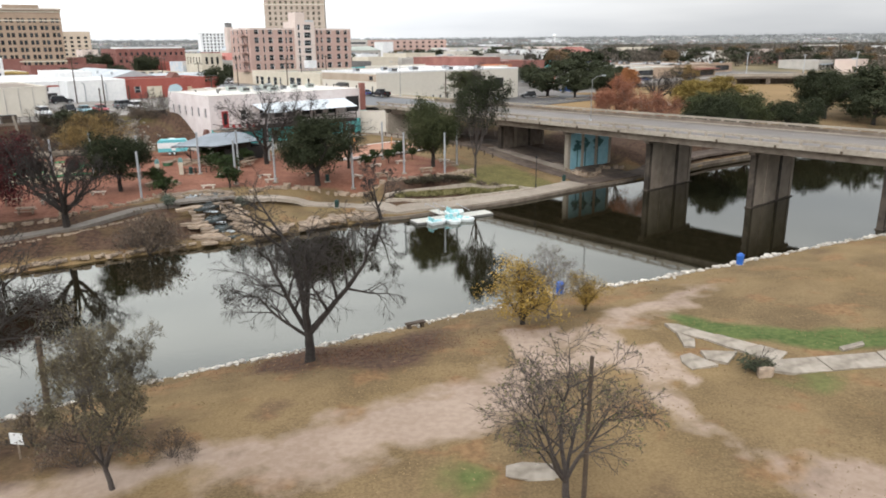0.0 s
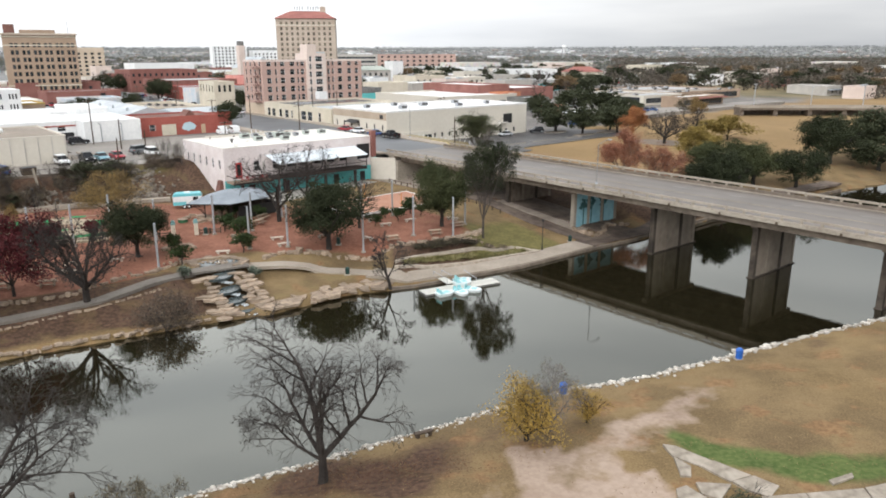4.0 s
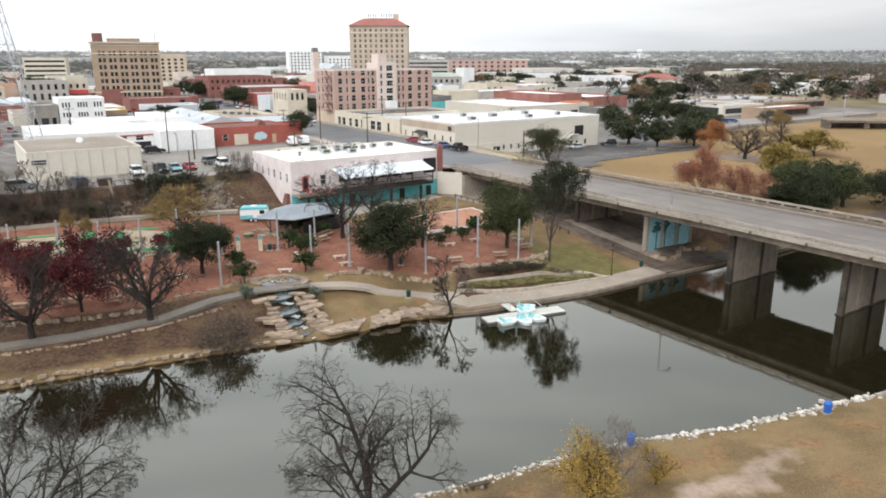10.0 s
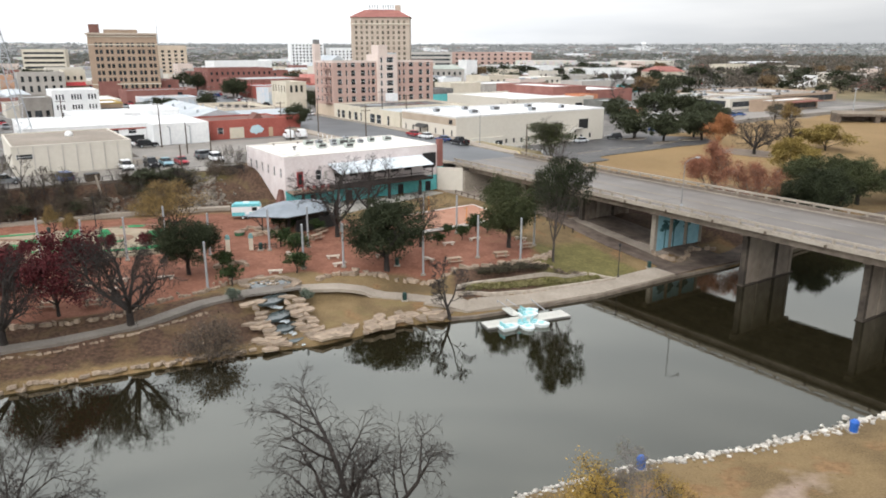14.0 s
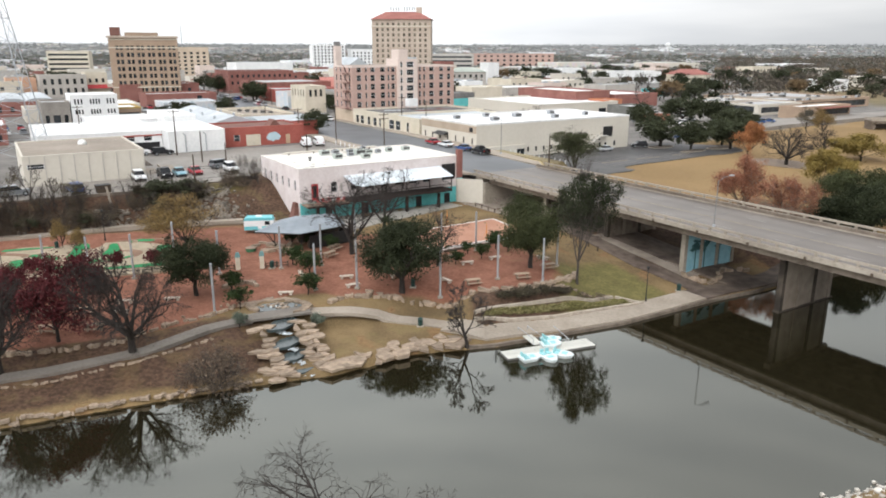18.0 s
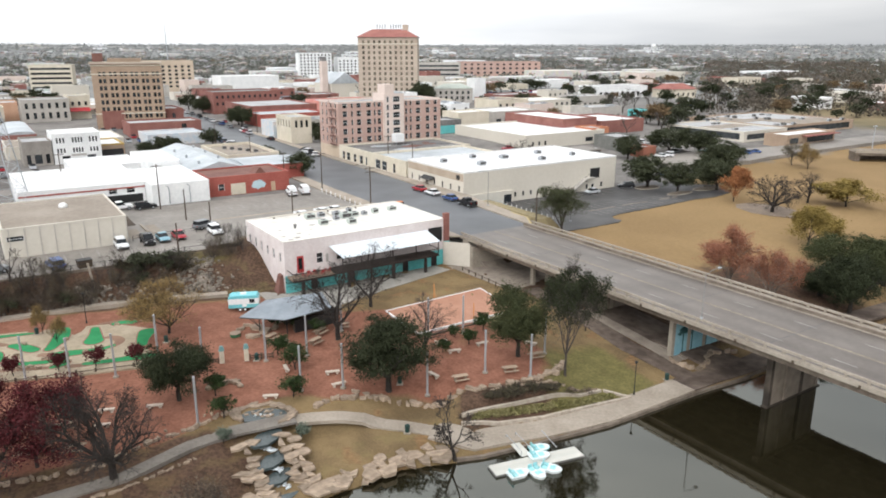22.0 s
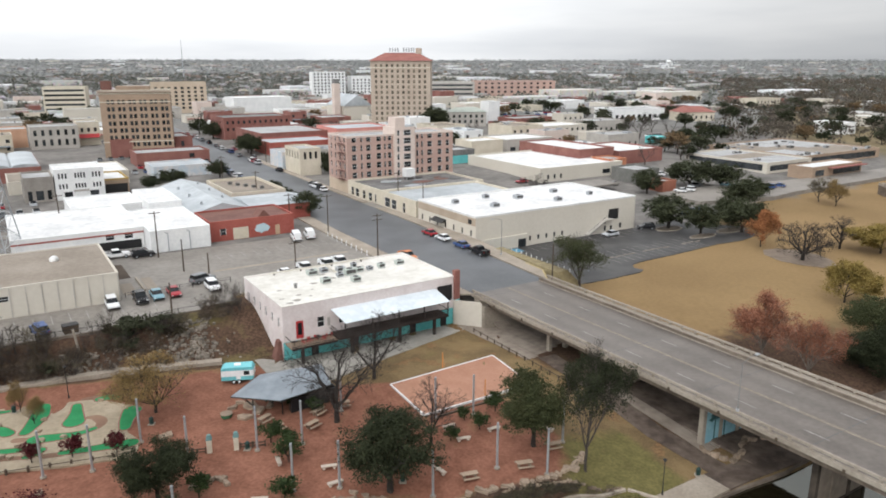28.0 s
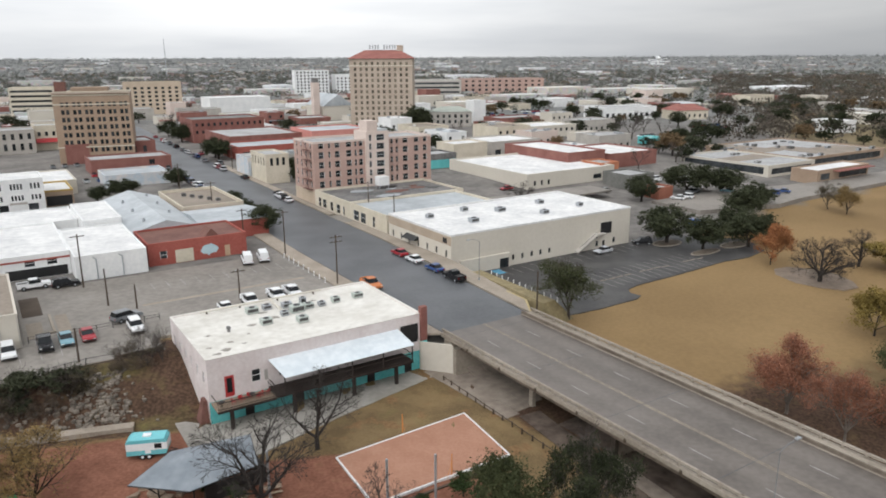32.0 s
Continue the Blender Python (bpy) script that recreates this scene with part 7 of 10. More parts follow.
def flagstone():
    """An angular split stone with a sloping top and chipped rim."""
    n = rock_rng.choice((5, 6, 6, 7))
    w = sorted(rock_rng.uniform(0, 6.283) * 0.35 + 6.283 * i / n * 0.9 for i in range(n))
    e = [rock_rng.uniform(0.42, 0.62) for _ in range(n)]
    tilt, lean = rock_rng.uniform(-0.25, 0.25), rock_rng.uniform(-0.25, 0.25)
    v = []
    for z, g in ((-0.5, 0.95), (0.30, 1.0), (0.45, 0.90)):
        for a, r in zip(w, e):
            x, y = r * g * math.cos(a), r * g * math.sin(a)
            v.append((x, y, z + (tilt * x + lean * y if z > 0 else 0) + rock_rng.uniform(-0.04, 0.04)))
    f = [tuple(range(n - 1, -1, -1)), tuple(range(2 * n, 3 * n))]
    for k in (0, n):
        f += [(k + i, k + (i + 1) % n, k + n + (i + 1) % n, k + n + i) for i in range(n)]
    return Shape().add(v, f)


ROCKS = [flagstone().mesh("stone", LIMESTONE) for _ in range(14)]


def stone(parent, x, y, z, sx, sy, sz, turn, name="stone"):
    m = pose(x, y, z, rock_rng.uniform(-4, 4), rock_rng.uniform(-4, 4), turn) @ Matrix.Diagonal((sx, sy, sz, 1))
    return part(name, rock_rng.choice(ROCKS), LIMESTONE, parent, at=m)


def stone_row(name, label, pts, size, high, gap=0.95, sink=0.1, rows=1, double=0.0):
    """Stones end to end along a line, as one edging."""
    home = thing(name, label, "stones", 0, 0, kind="structure")
    for (x0, y0), (x1, y1) in zip(pts, pts[1:]):
        run = math.hypot(x1 - x0, y1 - y0)
        d, turn = 0.0, math.degrees(math.atan2(y1 - y0, x1 - x0))
        while d < run:
            k = size * rock_rng.uniform(0.6, 1.35)
            f = min((d + k / 2) / run, 1)
            x, y = x0 + (x1 - x0) * f + rock_rng.uniform(-0.15, 0.15), y0 + (y1 - y0) * f + rock_rng.uniform(-0.15, 0.15)
            h = high * rock_rng.uniform(0.7, 1.25)
            stone(home, x, y, ground_at(x, y) + h / 2 - sink, k * 1.05, size * rock_rng.uniform(0.5, 0.95), h, turn + rock_rng.uniform(-9, 9))
            if rock_rng.random() < 0.12:
                d += k * rock_rng.uniform(0.2, 0.9)
            if rock_rng.random() < double:
                stone(home, x + rock_rng.uniform(-0.9, 0.9), y + rock_rng.uniform(0.3, 1.1), ground_at(x, y) + h / 2, k * 0.8, size * 0.6, h * 0.8, turn + rock_rng.uniform(-60, 60))
            d += k * gap
    return home


stone_row("bank_edging", "tan limestone blocks edging the river bank", [(-76 + 2.4 * i, float(bank_far(-76 + 2.4 * i)) + 0.1) for i in range(25)], 0.78, 0.3, 0.84, 0.04)
stone_row("bank_ledge", "large tan limestone slabs along the river bank", [(-12.2, 77.4), (-9.8, 79.6), (-6.8, 81.8), (-3.6, 83.4), (1.0, 84.6)], 2.5, 0.34, 0.86, double=0.45)
stone_row("bank_shelf", "flat tan limestone shelf at the water", [(-12.6, 76.7), (-10.6, 77.9), (-7.6, 79.6), (-3.8, 82.3), (0.6, 83.4)], 2.6, 0.42, 0.74)
stone_row("retaining_stones", "large limestone boulders holding the gravel terrace", [(-14.6, 90.6), (-12.6, 92.8), (-8, 93.6), (-1, 93.9), (4.5, 94.8), (10.4, 97.0), (14.7, 99.8), (16.4, 103.6)], 1.25, 0.5, 0.86, double=0.2)
stone_row("path_stones", "rough limestone blocks between path and gravel", [(-60, 68.5), (-45.8, 73.8), (-38.3, 76.2), (-34, 78.3), (-30.3, 82.6), (-26.8, 85.2), (-24.2, 88.6)], 0.85, 0.45, double=0.35)
EDGE_STONE = surface("pale_edging_stone", (0.30, 0.255, 0.205), (0.46, 0.40, 0.33), grain=5, patch=1.5)
single("bed_edging", strip([(2.6, 89.6), (7, 90.2), (12.5, 92.2), (18, 94.8), (24.2, 97.6), (20.9, 98.7)], 0.34, 0.26, 0.3), EDGE_STONE, "low pale stone edging of a planted bed", "edging", kind="structure")
single("bed_wall", strip([(2.7, 90.7), (6, 92.0), (10.0, 93.7), (15, 96.0), (20.6, 98.6)], 0.34, 0.3, 0.3), EDGE_STONE, "low pale stone wall between planted beds", "edging", kind="structure")
stone_row("bed_return", "low stacked stones behind a planted bed", [(6.1, 94.8), (10, 96.0), (14.4, 97.4), (20.3, 98.9)], 0.55, 0.35)
stone_row("path_edging", "small limestone blocks edging the gravel path", [(-60, 61.2), (-45.3, 67.8), (-38.0, 71.0), (-30.4, 75.8), (-25.2, 80.6)], 0.62, 0.24, 0.9)
stone_row("rock_ring", "ring of pale boulders on red gravel", [(-28.0, 93.6), (-27.2, 95.4), (-25.4, 95.9), (-24.4, 94.9)], 1.1, 0.5)
stone_row("mural_ledge", "tan limestone ledge beside the mural pier", [(31.6, 107.6), (35.2, 105.6), (37.2, 107.4), (38.2, 110.2), (42.5, 111.2)], 1.2, 0.7)
for x, y, k in ((-27.1, 113.2, 2.3), (-25.5, 111.8, 2.0), (-26.9, 109.8, 1.9), (-44.4, 92.2, 1.4), (-29.5, 112.6, 1.9), (-35.2, 104.8, 1.9), (-28.6, 113.6, 1.3), (-24.6, 113.2, 1.5)):
    h = thing("boulder", "pale flat-topped boulder on red gravel", "boulder", x, y, ground_at(x, y), rock_rng.uniform(0, 180), group="boulders")
    stone(h, 0, 0, 0.2, k * 1.1, k * 0.8, 0.5, 0)

# cascade: a pond, four pools and their banks of slabs
POND = surface("pond_water", (0.035, 0.045, 0.045), (0.07, 0.085, 0.085), rough=0.12, grain=3, bump=0.3)
FOAM = surface("white_water", (0.22, 0.25, 0.26), (0.66, 0.70, 0.72), rough=0.4, grain=5, patch=2, bump=0.6)
cascade = thing("cascade", "stepped stone water cascade running into the river", "waterfall", 0, 0, kind="structure")


def pool(x, y, z, rx, ry, turn, name="pool", mat=POND):
    s = Shape()
    n = 14
    s.prism([(rx * math.cos(6.28 * i / n) * (1 + 0.12 * math.sin(3 * i)), ry * math.sin(6.28 * i / n)) for i in range(n)], -0.3, 0.0)
    part(name, s, mat, cascade, at=pose(x, y, z, 0, 0, turn))


steps = [(-18.6, 84.0, 1.5, 1.5), (-17.2, 81.0, 1.3, 1.5), (-16.1, 78.9, 1.25, 1.2), (-14.9, 77.1, 1.3, 1.0)]
levels = [2.55, 1.75, 1.15, 0.55]
pool(-20.0, 88.2, 2.95, 2.7, 1.5, 12)
for (x, y, rx, ry), z in zip(steps, levels):
    pool(x, y, z, rx * 0.78, ry * 1.45, -30)
for x, y, z, w, deep in ((-19.2, 86.2, 2.7, 0.9, 0.5), (-17.9, 82.5, 2.2, 1.0, 0.8), (-16.6, 79.9, 1.5, 1.0, 0.6), (-15.5, 77.9, 0.9, 1.1, 0.6), (-14.3, 76.3, 0.35, 1.1, 0.5)):
    s = Shape()
    for k in range(9):
        o = (k - 4) / 4.2 * w
        s.rock(o * 0.8, rock_rng.uniform(-0.25, 0.25), 0, 0.13, rock_rng.uniform(0.5, 1.1), deep * rock_rng.uniform(0.08, 0.2), rock_rng, rock_rng.uniform(-0.2, 0.2))
    part("white_water", s, FOAM, cascade, at=pose(x, y, z - deep * 0.15, 0, 0, -28))
for i in range(4):
    part("bubbling_jet", Shape().rock(0, 0, 0, 0.3, 0.26, 0.16, rock_rng), FOAM, cascade, at=pose(-20.8 + 0.55 * i, 88.0 + 0.2 * (i % 2), 3.0))
for i in range(22):
    w = 6.283 * i / 22
    x, y = -20.0 + 3.3 * math.cos(w), 88.3 + 2.1 * math.sin(w)
    if y > 86.9 or abs(x + 20) > 2.4:
        stone(cascade, x + rock_rng.uniform(-0.3, 0.3), y + rock_rng.uniform(-0.2, 0.4), 2.95, rock_rng.uniform(1.3, 2.6), rock_rng.uniform(0.8, 1.4), 0.36, math.degrees(w) + 90 + rock_rng.uniform(-20, 20))
for (x0, y0, r0, _), (x1, y1, r1, _), z0, z1 in zip(steps, steps[1:] + [(-13.8, 75.9, 1.3, 1)], levels, levels[1:] + [0.2]):
    for k in range(3):
        f = (k + 0.3) / 3
        x, y, z = x0 + (x1 - x0) * f, y0 + (y1 - y0) * f, z0 + (z1 - z0) * f
        for side in (-1, 1):
            for ring in (0, 1):
                o = side * (1.75 + 1.2 * ring + rock_rng.uniform(-0.15, 0.3))
                if ring and rock_rng.random() < 0.35:
                    continue
                px, py = x + 0.85 * o, y + 0.52 * o
                stone(cascade, px, py, max(z, ground_at(px, py)) + 0.1, rock_rng.uniform(1.5, 2.5), rock_rng.uniform(1.0, 1.6), 0.3, 30 + rock_rng.uniform(-25, 25))
single("stream_crossing", Shape().prism([(-3.6, -1.0), (3.4, -1.25), (3.4, 1.05), (-3.6, 1.1)], -0.2, 0.06), PATH_MAT, "grey concrete path slab over the stream", "path", -19.4, 86.2, 2.92, 27, kind="structure")
for i in range(22):
    w = rock_rng.uniform(0, 6.283)
    stone(cascade, -20.0 + 2.1 * rock_rng.uniform(0.3, 1) * math.cos(w), 88.5 + rock_rng.uniform(0.4, 1.0) * math.sin(w), 2.93, rock_rng.uniform(0.4, 0.9), rock_rng.uniform(0.3, 0.6), 0.3, rock_rng.uniform(0, 180), "pond_stone")

# planting in the beds
rng = random.Random(21)
pts = []
for i in range(620):
    f = rng.random()
    x = 4 + 18 * f
    y = np.interp(x, (4, 12.5, 22), (90.0, 92.9, 97.0)) + rng.uniform(0.1, 1.0)
    for k in range(9):
        pts.append((x + rng.gauss(0, 0.16), y + rng.gauss(0, 0.16), ground_at(x, y) + rng.uniform(0.05, 0.4)))
single("ground_cover", leaf_cards(np.array(pts), 0.13, 4), leaf("ground_cover_leaf", (0.14, 0.13, 0.05), (0.23, 0.205, 0.10)), "low yellow-green ground cover in a bed", "plants", kind="stuff")
for i, (x, y, h, w) in enumerate(((6.4, 93.4, 1.3, 2.4), (8.0, 94.2, 1.6, 2.8), (9.6, 94.9, 1.7, 2.8), (11.2, 95.6, 1.6, 2.6), (12.9, 96.2, 1.3, 2.4), (14.6, 96.8, 1.0, 2.0))):
    tree("dry_shrub", "dense brown winter shrub in a planted bed", "scrub", x, y, h, w, 1 + i % 2, 60 * i, group="brown shrubs in the bed", category="shrub")

# ---- park furniture ----
pole_shaft = Shape().tube((0, 0, 0), (0, 0, 5.8), 0.14, 0.13, 10).mesh("shaft", STEEL)
pole_base = Shape().tube((0, 0, 0), (0, 0, 0.22), 0.34, 0.34, 10).mesh("footing", CONCRETE)
pole_cap = Shape().tube((0, 0, 5.8), (0, 0, 5.9), 0.16, 0.12, 10).mesh("cap", STEEL)
for x, y in ((-30.4, 99.3), (-23, 102), (-17.9, 103.7), (-16.8, 94), (-14.5, 112.2), (5.8, 99.5), (11.5, 98.4), (-1.8, 110.9), (3.2, 111.9), (-26.6, 85.9), (-11.8, 94.8), (-1.5, 95.4), (-37.8, 103.3), (-40.6, 96.9), (-45.5, 95.4), (-51.4, 95.9), (-56.6, 93.6), (14.2, 105.6)):
    p = thing("steel_pole", "plain galvanised steel pole on a concrete footing", "pole", x, y, ground_at(x, y), group="steel poles of the park")
    part("shaft", pole_shaft, STEEL, p)
    part("footing", pole_base, CONCRETE, p)
    part("cap", pole_cap, STEEL, p)

TABLE = surface("pale_tabletop", (0.26, 0.195, 0.14), (0.37, 0.285, 0.21), grain=5, vary=0.2)
top_m = Shape().box(-0.95, -0.38, 0.7, 0.95, 0.38, 0.77).mesh("tabletop", TABLE)
seat_m = Shape().box(-0.95, -0.15, 0.4, 0.95, 0.15, 0.46).mesh("seat", TABLE)
leg_m = Shape().box(-0.06, -0.75, 0.36, 0.06, 0.75, 0.398).box(-0.06, -0.3, 0.0, 0.06, -0.18, 0.7).box(-0.06, 0.18, 0.0, 0.06, 0.3, 0.7).mesh("leg_frame", WOOD)
for x, y, t in ((-24.0, 109.0, 58), (-21.8, 106.8, 55), (-17.4, 111.3, 60), (-17.5, 107.8, 55), (-24.1, 114.9, 40), (-14.5, 113.5, 20), (2.6, 97.4, 20), (9, 99.8, 15), (12.9, 104.1, 20), (-37.5, 80.5, 10), (-42.0, 79.6, 5), (-44.6, 84.0, 15), (-47.0, 77.8, 10), (-40.6, 84.6, 20), (-50.4, 76.0, 20)):
    p = thing("picnic_table", "weathered wooden picnic table with two fixed seats on gravel", "table", x, y, ground_at(x, y) + 0.02, t, group="picnic tables")
    part("tabletop", top_m, TABLE, p)
    for k in (-0.68, 0.68):
        part("seat", seat_m, TABLE, p, at=pose(0, k, 0))
        part("leg_frame", leg_m, WOOD, p, at=pose(k, 0, 0))

PALE_STONE = surface("pale_bench_stone", (0.42, 0.36, 0.30), (0.56, 0.49, 0.41), grain=4, patch=1)
slab_m = Shape().box(-0.9, -0.24, 0.32, 0.9, 0.24, 0.46).mesh("seat", PALE_STONE)
foot_m = Shape().box(-0.14, -0.19, 0, 0.14, 0.19, 0.319).mesh("foot", PALE_STONE)
for x, y, t in ((-0.8, 98.9, -50), (1.9, 105.5, 20), (5.8, 108.1, 30), (0, 108.5, 25), (12.6, 108.4, -30), (-13.7, 98.6, 15), (-12.4, 95.4, 30), (-19.8, 99.5, -65), (-20, 92, 8), (-37.8, 88.2, 10), (-32.7, 89.3, 12), (-36.8, 84.9, 8), (-7.2, 99.4, 20)):
    p = thing("stone_bench", "pale stone slab bench on two feet", "bench", x, y, ground_at(x, y), t, group="stone benches")
    part("seat", slab_m, PALE_STONE, p)
    for k in (-0.6, 0.6):
        part("foot", foot_m, PALE_STONE, p, at=pose(k, 0, 0))


def bin_thing(x, y, mat, label, h=1.0, r=0.3, group="litter bins"):
    p = thing("litter_bin", label, "bin", x, y, ground_at(x, y) + 0.05, 0, group)
    part("body", Shape().tube((0, 0, 0.05), (0, 0, h * 0.82), r * 0.88, r, 12), mat, p)
    part("lid", Shape().tube((0, 0, h * 0.822), (0, 0, h), r * 1.06, r * 0.5, 12), mat, p)
    part("base", Shape().box(-0.4, -0.4, -0.1, 0.4, 0.4, 0.048), CONCRETE, p)


DARK_GREEN = surface("dark_green_plastic", (0.012, 0.035, 0.03), (0.02, 0.05, 0.045), rough=0.5)
BLUE_PLASTIC = surface("blue_plastic", (0.02, 0.09, 0.36), (0.03, 0.13, 0.45), rough=0.45, grain=3)
for x, y in ((-3.6, 88.3), (30.2, 102.6), (-38.4, 107.8), (-57.9, 110.2), (-24.3, 102.3), (-5.0, 97.0)):
    bin_thing(x, y, DARK_GREEN, "dark green litter bin beside the path")
for x, y in ((33.1, 56.0), (15.2, 51.3)):
    bin_thing(x, y, BLUE_PLASTIC, "blue plastic barrel bin on the dry bank", 1.05, 0.34, "blue barrels")


def lamp_post(x, y, h, label="slim black park lamp post"):
    p = thing("lamp_post", label, "lamp", x, y, ground_at(x, y), 0, "park lamps")
    part("post", Shape().tube((0, 0, 0), (0, 0, h), 0.07, 0.045, 8), BLACK, p)
    part("base", Shape().tube((0, 0, 0), (0, 0, 0.5), 0.14, 0.1, 8), BLACK, p)
    part("lantern", Shape().tube((0, 0, h), (0, 0, h + 0.28), 0.1, 0.2, 8).tube((0, 0, h + 0.28), (0, 0, h + 0.42), 0.26, 0.06, 8), BLACK, p)


for x, y, h in ((24.8, 98.4, 4.3), (-52.9, 114.6, 4.4), (-57.6, 97.0, 4.4)):
    lamp_post(x, y, h)

tub = thing("planter_tub", "low round green planter tub on red gravel", "planter", -29.4, 110.2, ground_at(-29.4, 110.2))
part("tub", Shape().tube((0, 0, -0.05), (0, 0, 0.45), 0.7, 0.75, 14), surface("green_enamel", (0.03, 0.10, 0.05), (0.05, 0.14, 0.07)), tub)
part("rim", Shape().tube((0, 0, 0.451), (0, 0, 0.52), 0.8, 0.8, 14), WOOD, tub)
# gate pillars with short fences
for x, y, o in ((-28.6, 101.4, -1), (-25.6, 102.2, 1)):
    p = thing("gate_pillar", "cream stone gate pillar with a weathered teal cap", "pillar", x, y, ground_at(x, y), 14, "gate pillars")
    part("shaft", Shape().box(-0.28, -0.28, 0, 0.28, 0.28, 1.75), CREAM_WALL, p)
    part("cap", Shape().prism([(-0.36, -0.36), (0.36, -0.36), (0.36, 0.36), (-0.36, 0.36)], 1.752, 2.35, top=[(-0.2, -0.2), (0.2, -0.2), (0.2, 0.2), (-0.2, 0.2)]), surface("patina_teal", (0.10, 0.20, 0.20), (0.18, 0.30, 0.29)), p)
    for k in range(2):
        f = thing("low_fence", "low dark timber fence beside the gate", "fence", x + o * (1.1 + 1.5 * k), y + o * 0.35 * (1 + k), ground_at(x, y), 14, "low fences")
        part("rail", Shape().box(-0.75, -0.04, 0.55, 0.75, 0.04, 0.68), DARK_WOOD, f)
        part("rail", Shape().box(-0.75, -0.04, 0.2, 0.75, 0.04, 0.32), DARK_WOOD, f)
        for q in (-0.7, 0.7):
            part("post", Shape().box(q - 0.07, -0.07, 0, q + 0.07, 0.07, 0.85), DARK_WOOD, f)

# metal canopy over the bar
canopy = thing("shade_canopy", "grey sheet-metal canopy roof over a dark outdoor bar", "canopy", -22.5, 114.5, 3.5, 0)
roof_pts = [(-6.2, -4.1, 2.7), (0.6, -5.1, 2.7), (6.4, -0.4, 2.9), (3.9, 5.6, 3.2), (-4.0, 2.0, 3.1), (-1.2, 0.2, 4.1), (3.0, 2.4, 4.0)]
rs = Shape()
for dz, flip in ((0.0, False), (-0.1, True)):
    v = [(x, y, z + dz) for x, y, z in roof_pts]
    f = [(0, 1, 5), (1, 2, 6, 5), (2, 3, 6), (3, 4, 5, 6), (4, 0, 5)]
    rs.add(v, [tuple(reversed(q)) for q in f] if flip else f)
part("roof", rs, CANOPY_TIN, canopy, "grey metal roof sheets")
part("fascia", Shape().run([(x, y, z - 0.08) for x, y, z in roof_pts[:5]] + [(-6.2, -4.1, 2.62)], 0.09, 5), BLACK, canopy)
for x, y in ((-3.8, -2.6), (0.4, -3.6), (4.6, -0.6), (3.0, 4.2), (-3.0, 1.2)):
    part("post", Shape().tube((x, y, 0), (x, y, 2.9), 0.08, 0.08, 8), BLACK, canopy)
for x, y, tx, ty in ((-3.8, -2.6, -5.4, -3.6), (-3.8, -2.6, -4.6, -3.9)):
    part("brace", Shape().tube((x, y, 0.6), (tx, ty, 2.7), 0.05, 0.05, 6), BLACK, canopy)
bar = thing("outdoor_bar", "dark timber bar enclosure under the canopy", "bar", -19.3, 114.6, 3.5, 38)
part("screen", Shape().box(-3.4, -1.6, 0, 3.4, -1.45, 1.9), BLACK, bar)
part("screen", Shape().box(3.3, -1.44, 0, 3.45, 2.2, 1.9), BLACK, bar)
part("counter", Shape().box(-3.3, -1.3, 0, 3.2, -0.6, 1.05), DARK_WOOD, bar)
part("back_wall", Shape().box(-3.4, 2.1, 0, 3.28, 2.25, 2.2), DARK_WOOD, bar)

# travel trailer
WHITE_PAINT = surface("white_vehicle_paint", (0.72, 0.73, 0.74), (0.80, 0.81, 0.81), rough=0.35, grain=2, bump=0)
AQUA = surface("aqua_vehicle_paint", (0.13, 0.46, 0.51), (0.18, 0.54, 0.58), rough=0.35, grain=2, bump=0)
trailer = thing("travel_trailer", "small white and aqua travel trailer used as a food stand", "trailer", -31.0, 120.9, 3.55, 10)
prof = [(-2.3, 0.55), (2.1, 0.55), (2.3, 0.9), (2.3, 2.1), (2.0, 2.5), (-1.9, 2.5), (-2.3, 2.2)]


def band(z0, z1):
    """The part of the body's side outline between two heights."""
    out = []
    n = len(prof)
    for i in range(n):
        (x0, y0), (x1, y1) = prof[i], prof[(i + 1) % n]
        if z0 <= y0 <= z1:
            out.append((x0, y0))
        for zc in ((z0, z1) if y1 > y0 else (z1, z0)):
            if (y0 - zc) * (y1 - zc) < 0:
                out.append((x0 + (x1 - x0) * (zc - y0) / (y1 - y0), zc))
    return out


def side_prism(pts, w0, w1):
    n = len(pts)
    v = [(x, w0, z) for x, z in pts] + [(x, w1, z) for x, z in pts]
    return Shape().add(v, [tuple(range(n)), tuple(range(2 * n - 1, n - 1, -1))] + [(i, n + i, n + (i + 1) % n, (i + 1) % n) for i in range(n)])


part("lower_body", side_prism(band(0.55, 1.15), -1.05, 1.05), AQUA, trailer, "aqua lower panel")
part("body", side_prism(band(1.152, 2.05), -1.05, 1.05), WHITE_PAINT, trailer, "white middle panel")
part("upper_body", side_prism(band(2.052, 2.5), -1.05, 1.05), AQUA, trailer, "aqua upper panel")
part("roof_vent", Shape().box(-0.5, -0.35, 2.5, 0.4, 0.35, 2.68), WHITE_PAINT, trailer)
part("window", Shape().box(0.9, -1.08, 1.35, 1.7, -1.052, 1.95), GLASS, trailer)
part("door", Shape().box(-0.2, -1.075, 0.75, 0.45, -1.052, 2.0), WHITE_PAINT, trailer)
for x in (-0.55, 0.2):
    for y in (-0.98, 0.98):
        w = part("wheel", Shape().tube((x, y - 0.1, 0.32), (x, y + 0.1, 0.32), 0.32, 0.32, 14), RUBBER, trailer)
        part("rim", Shape().tube((x, y - 0.12, 0.32), (x, y + 0.12, 0.32), 0.17, 0.17, 10), WHITE_PAINT, w)
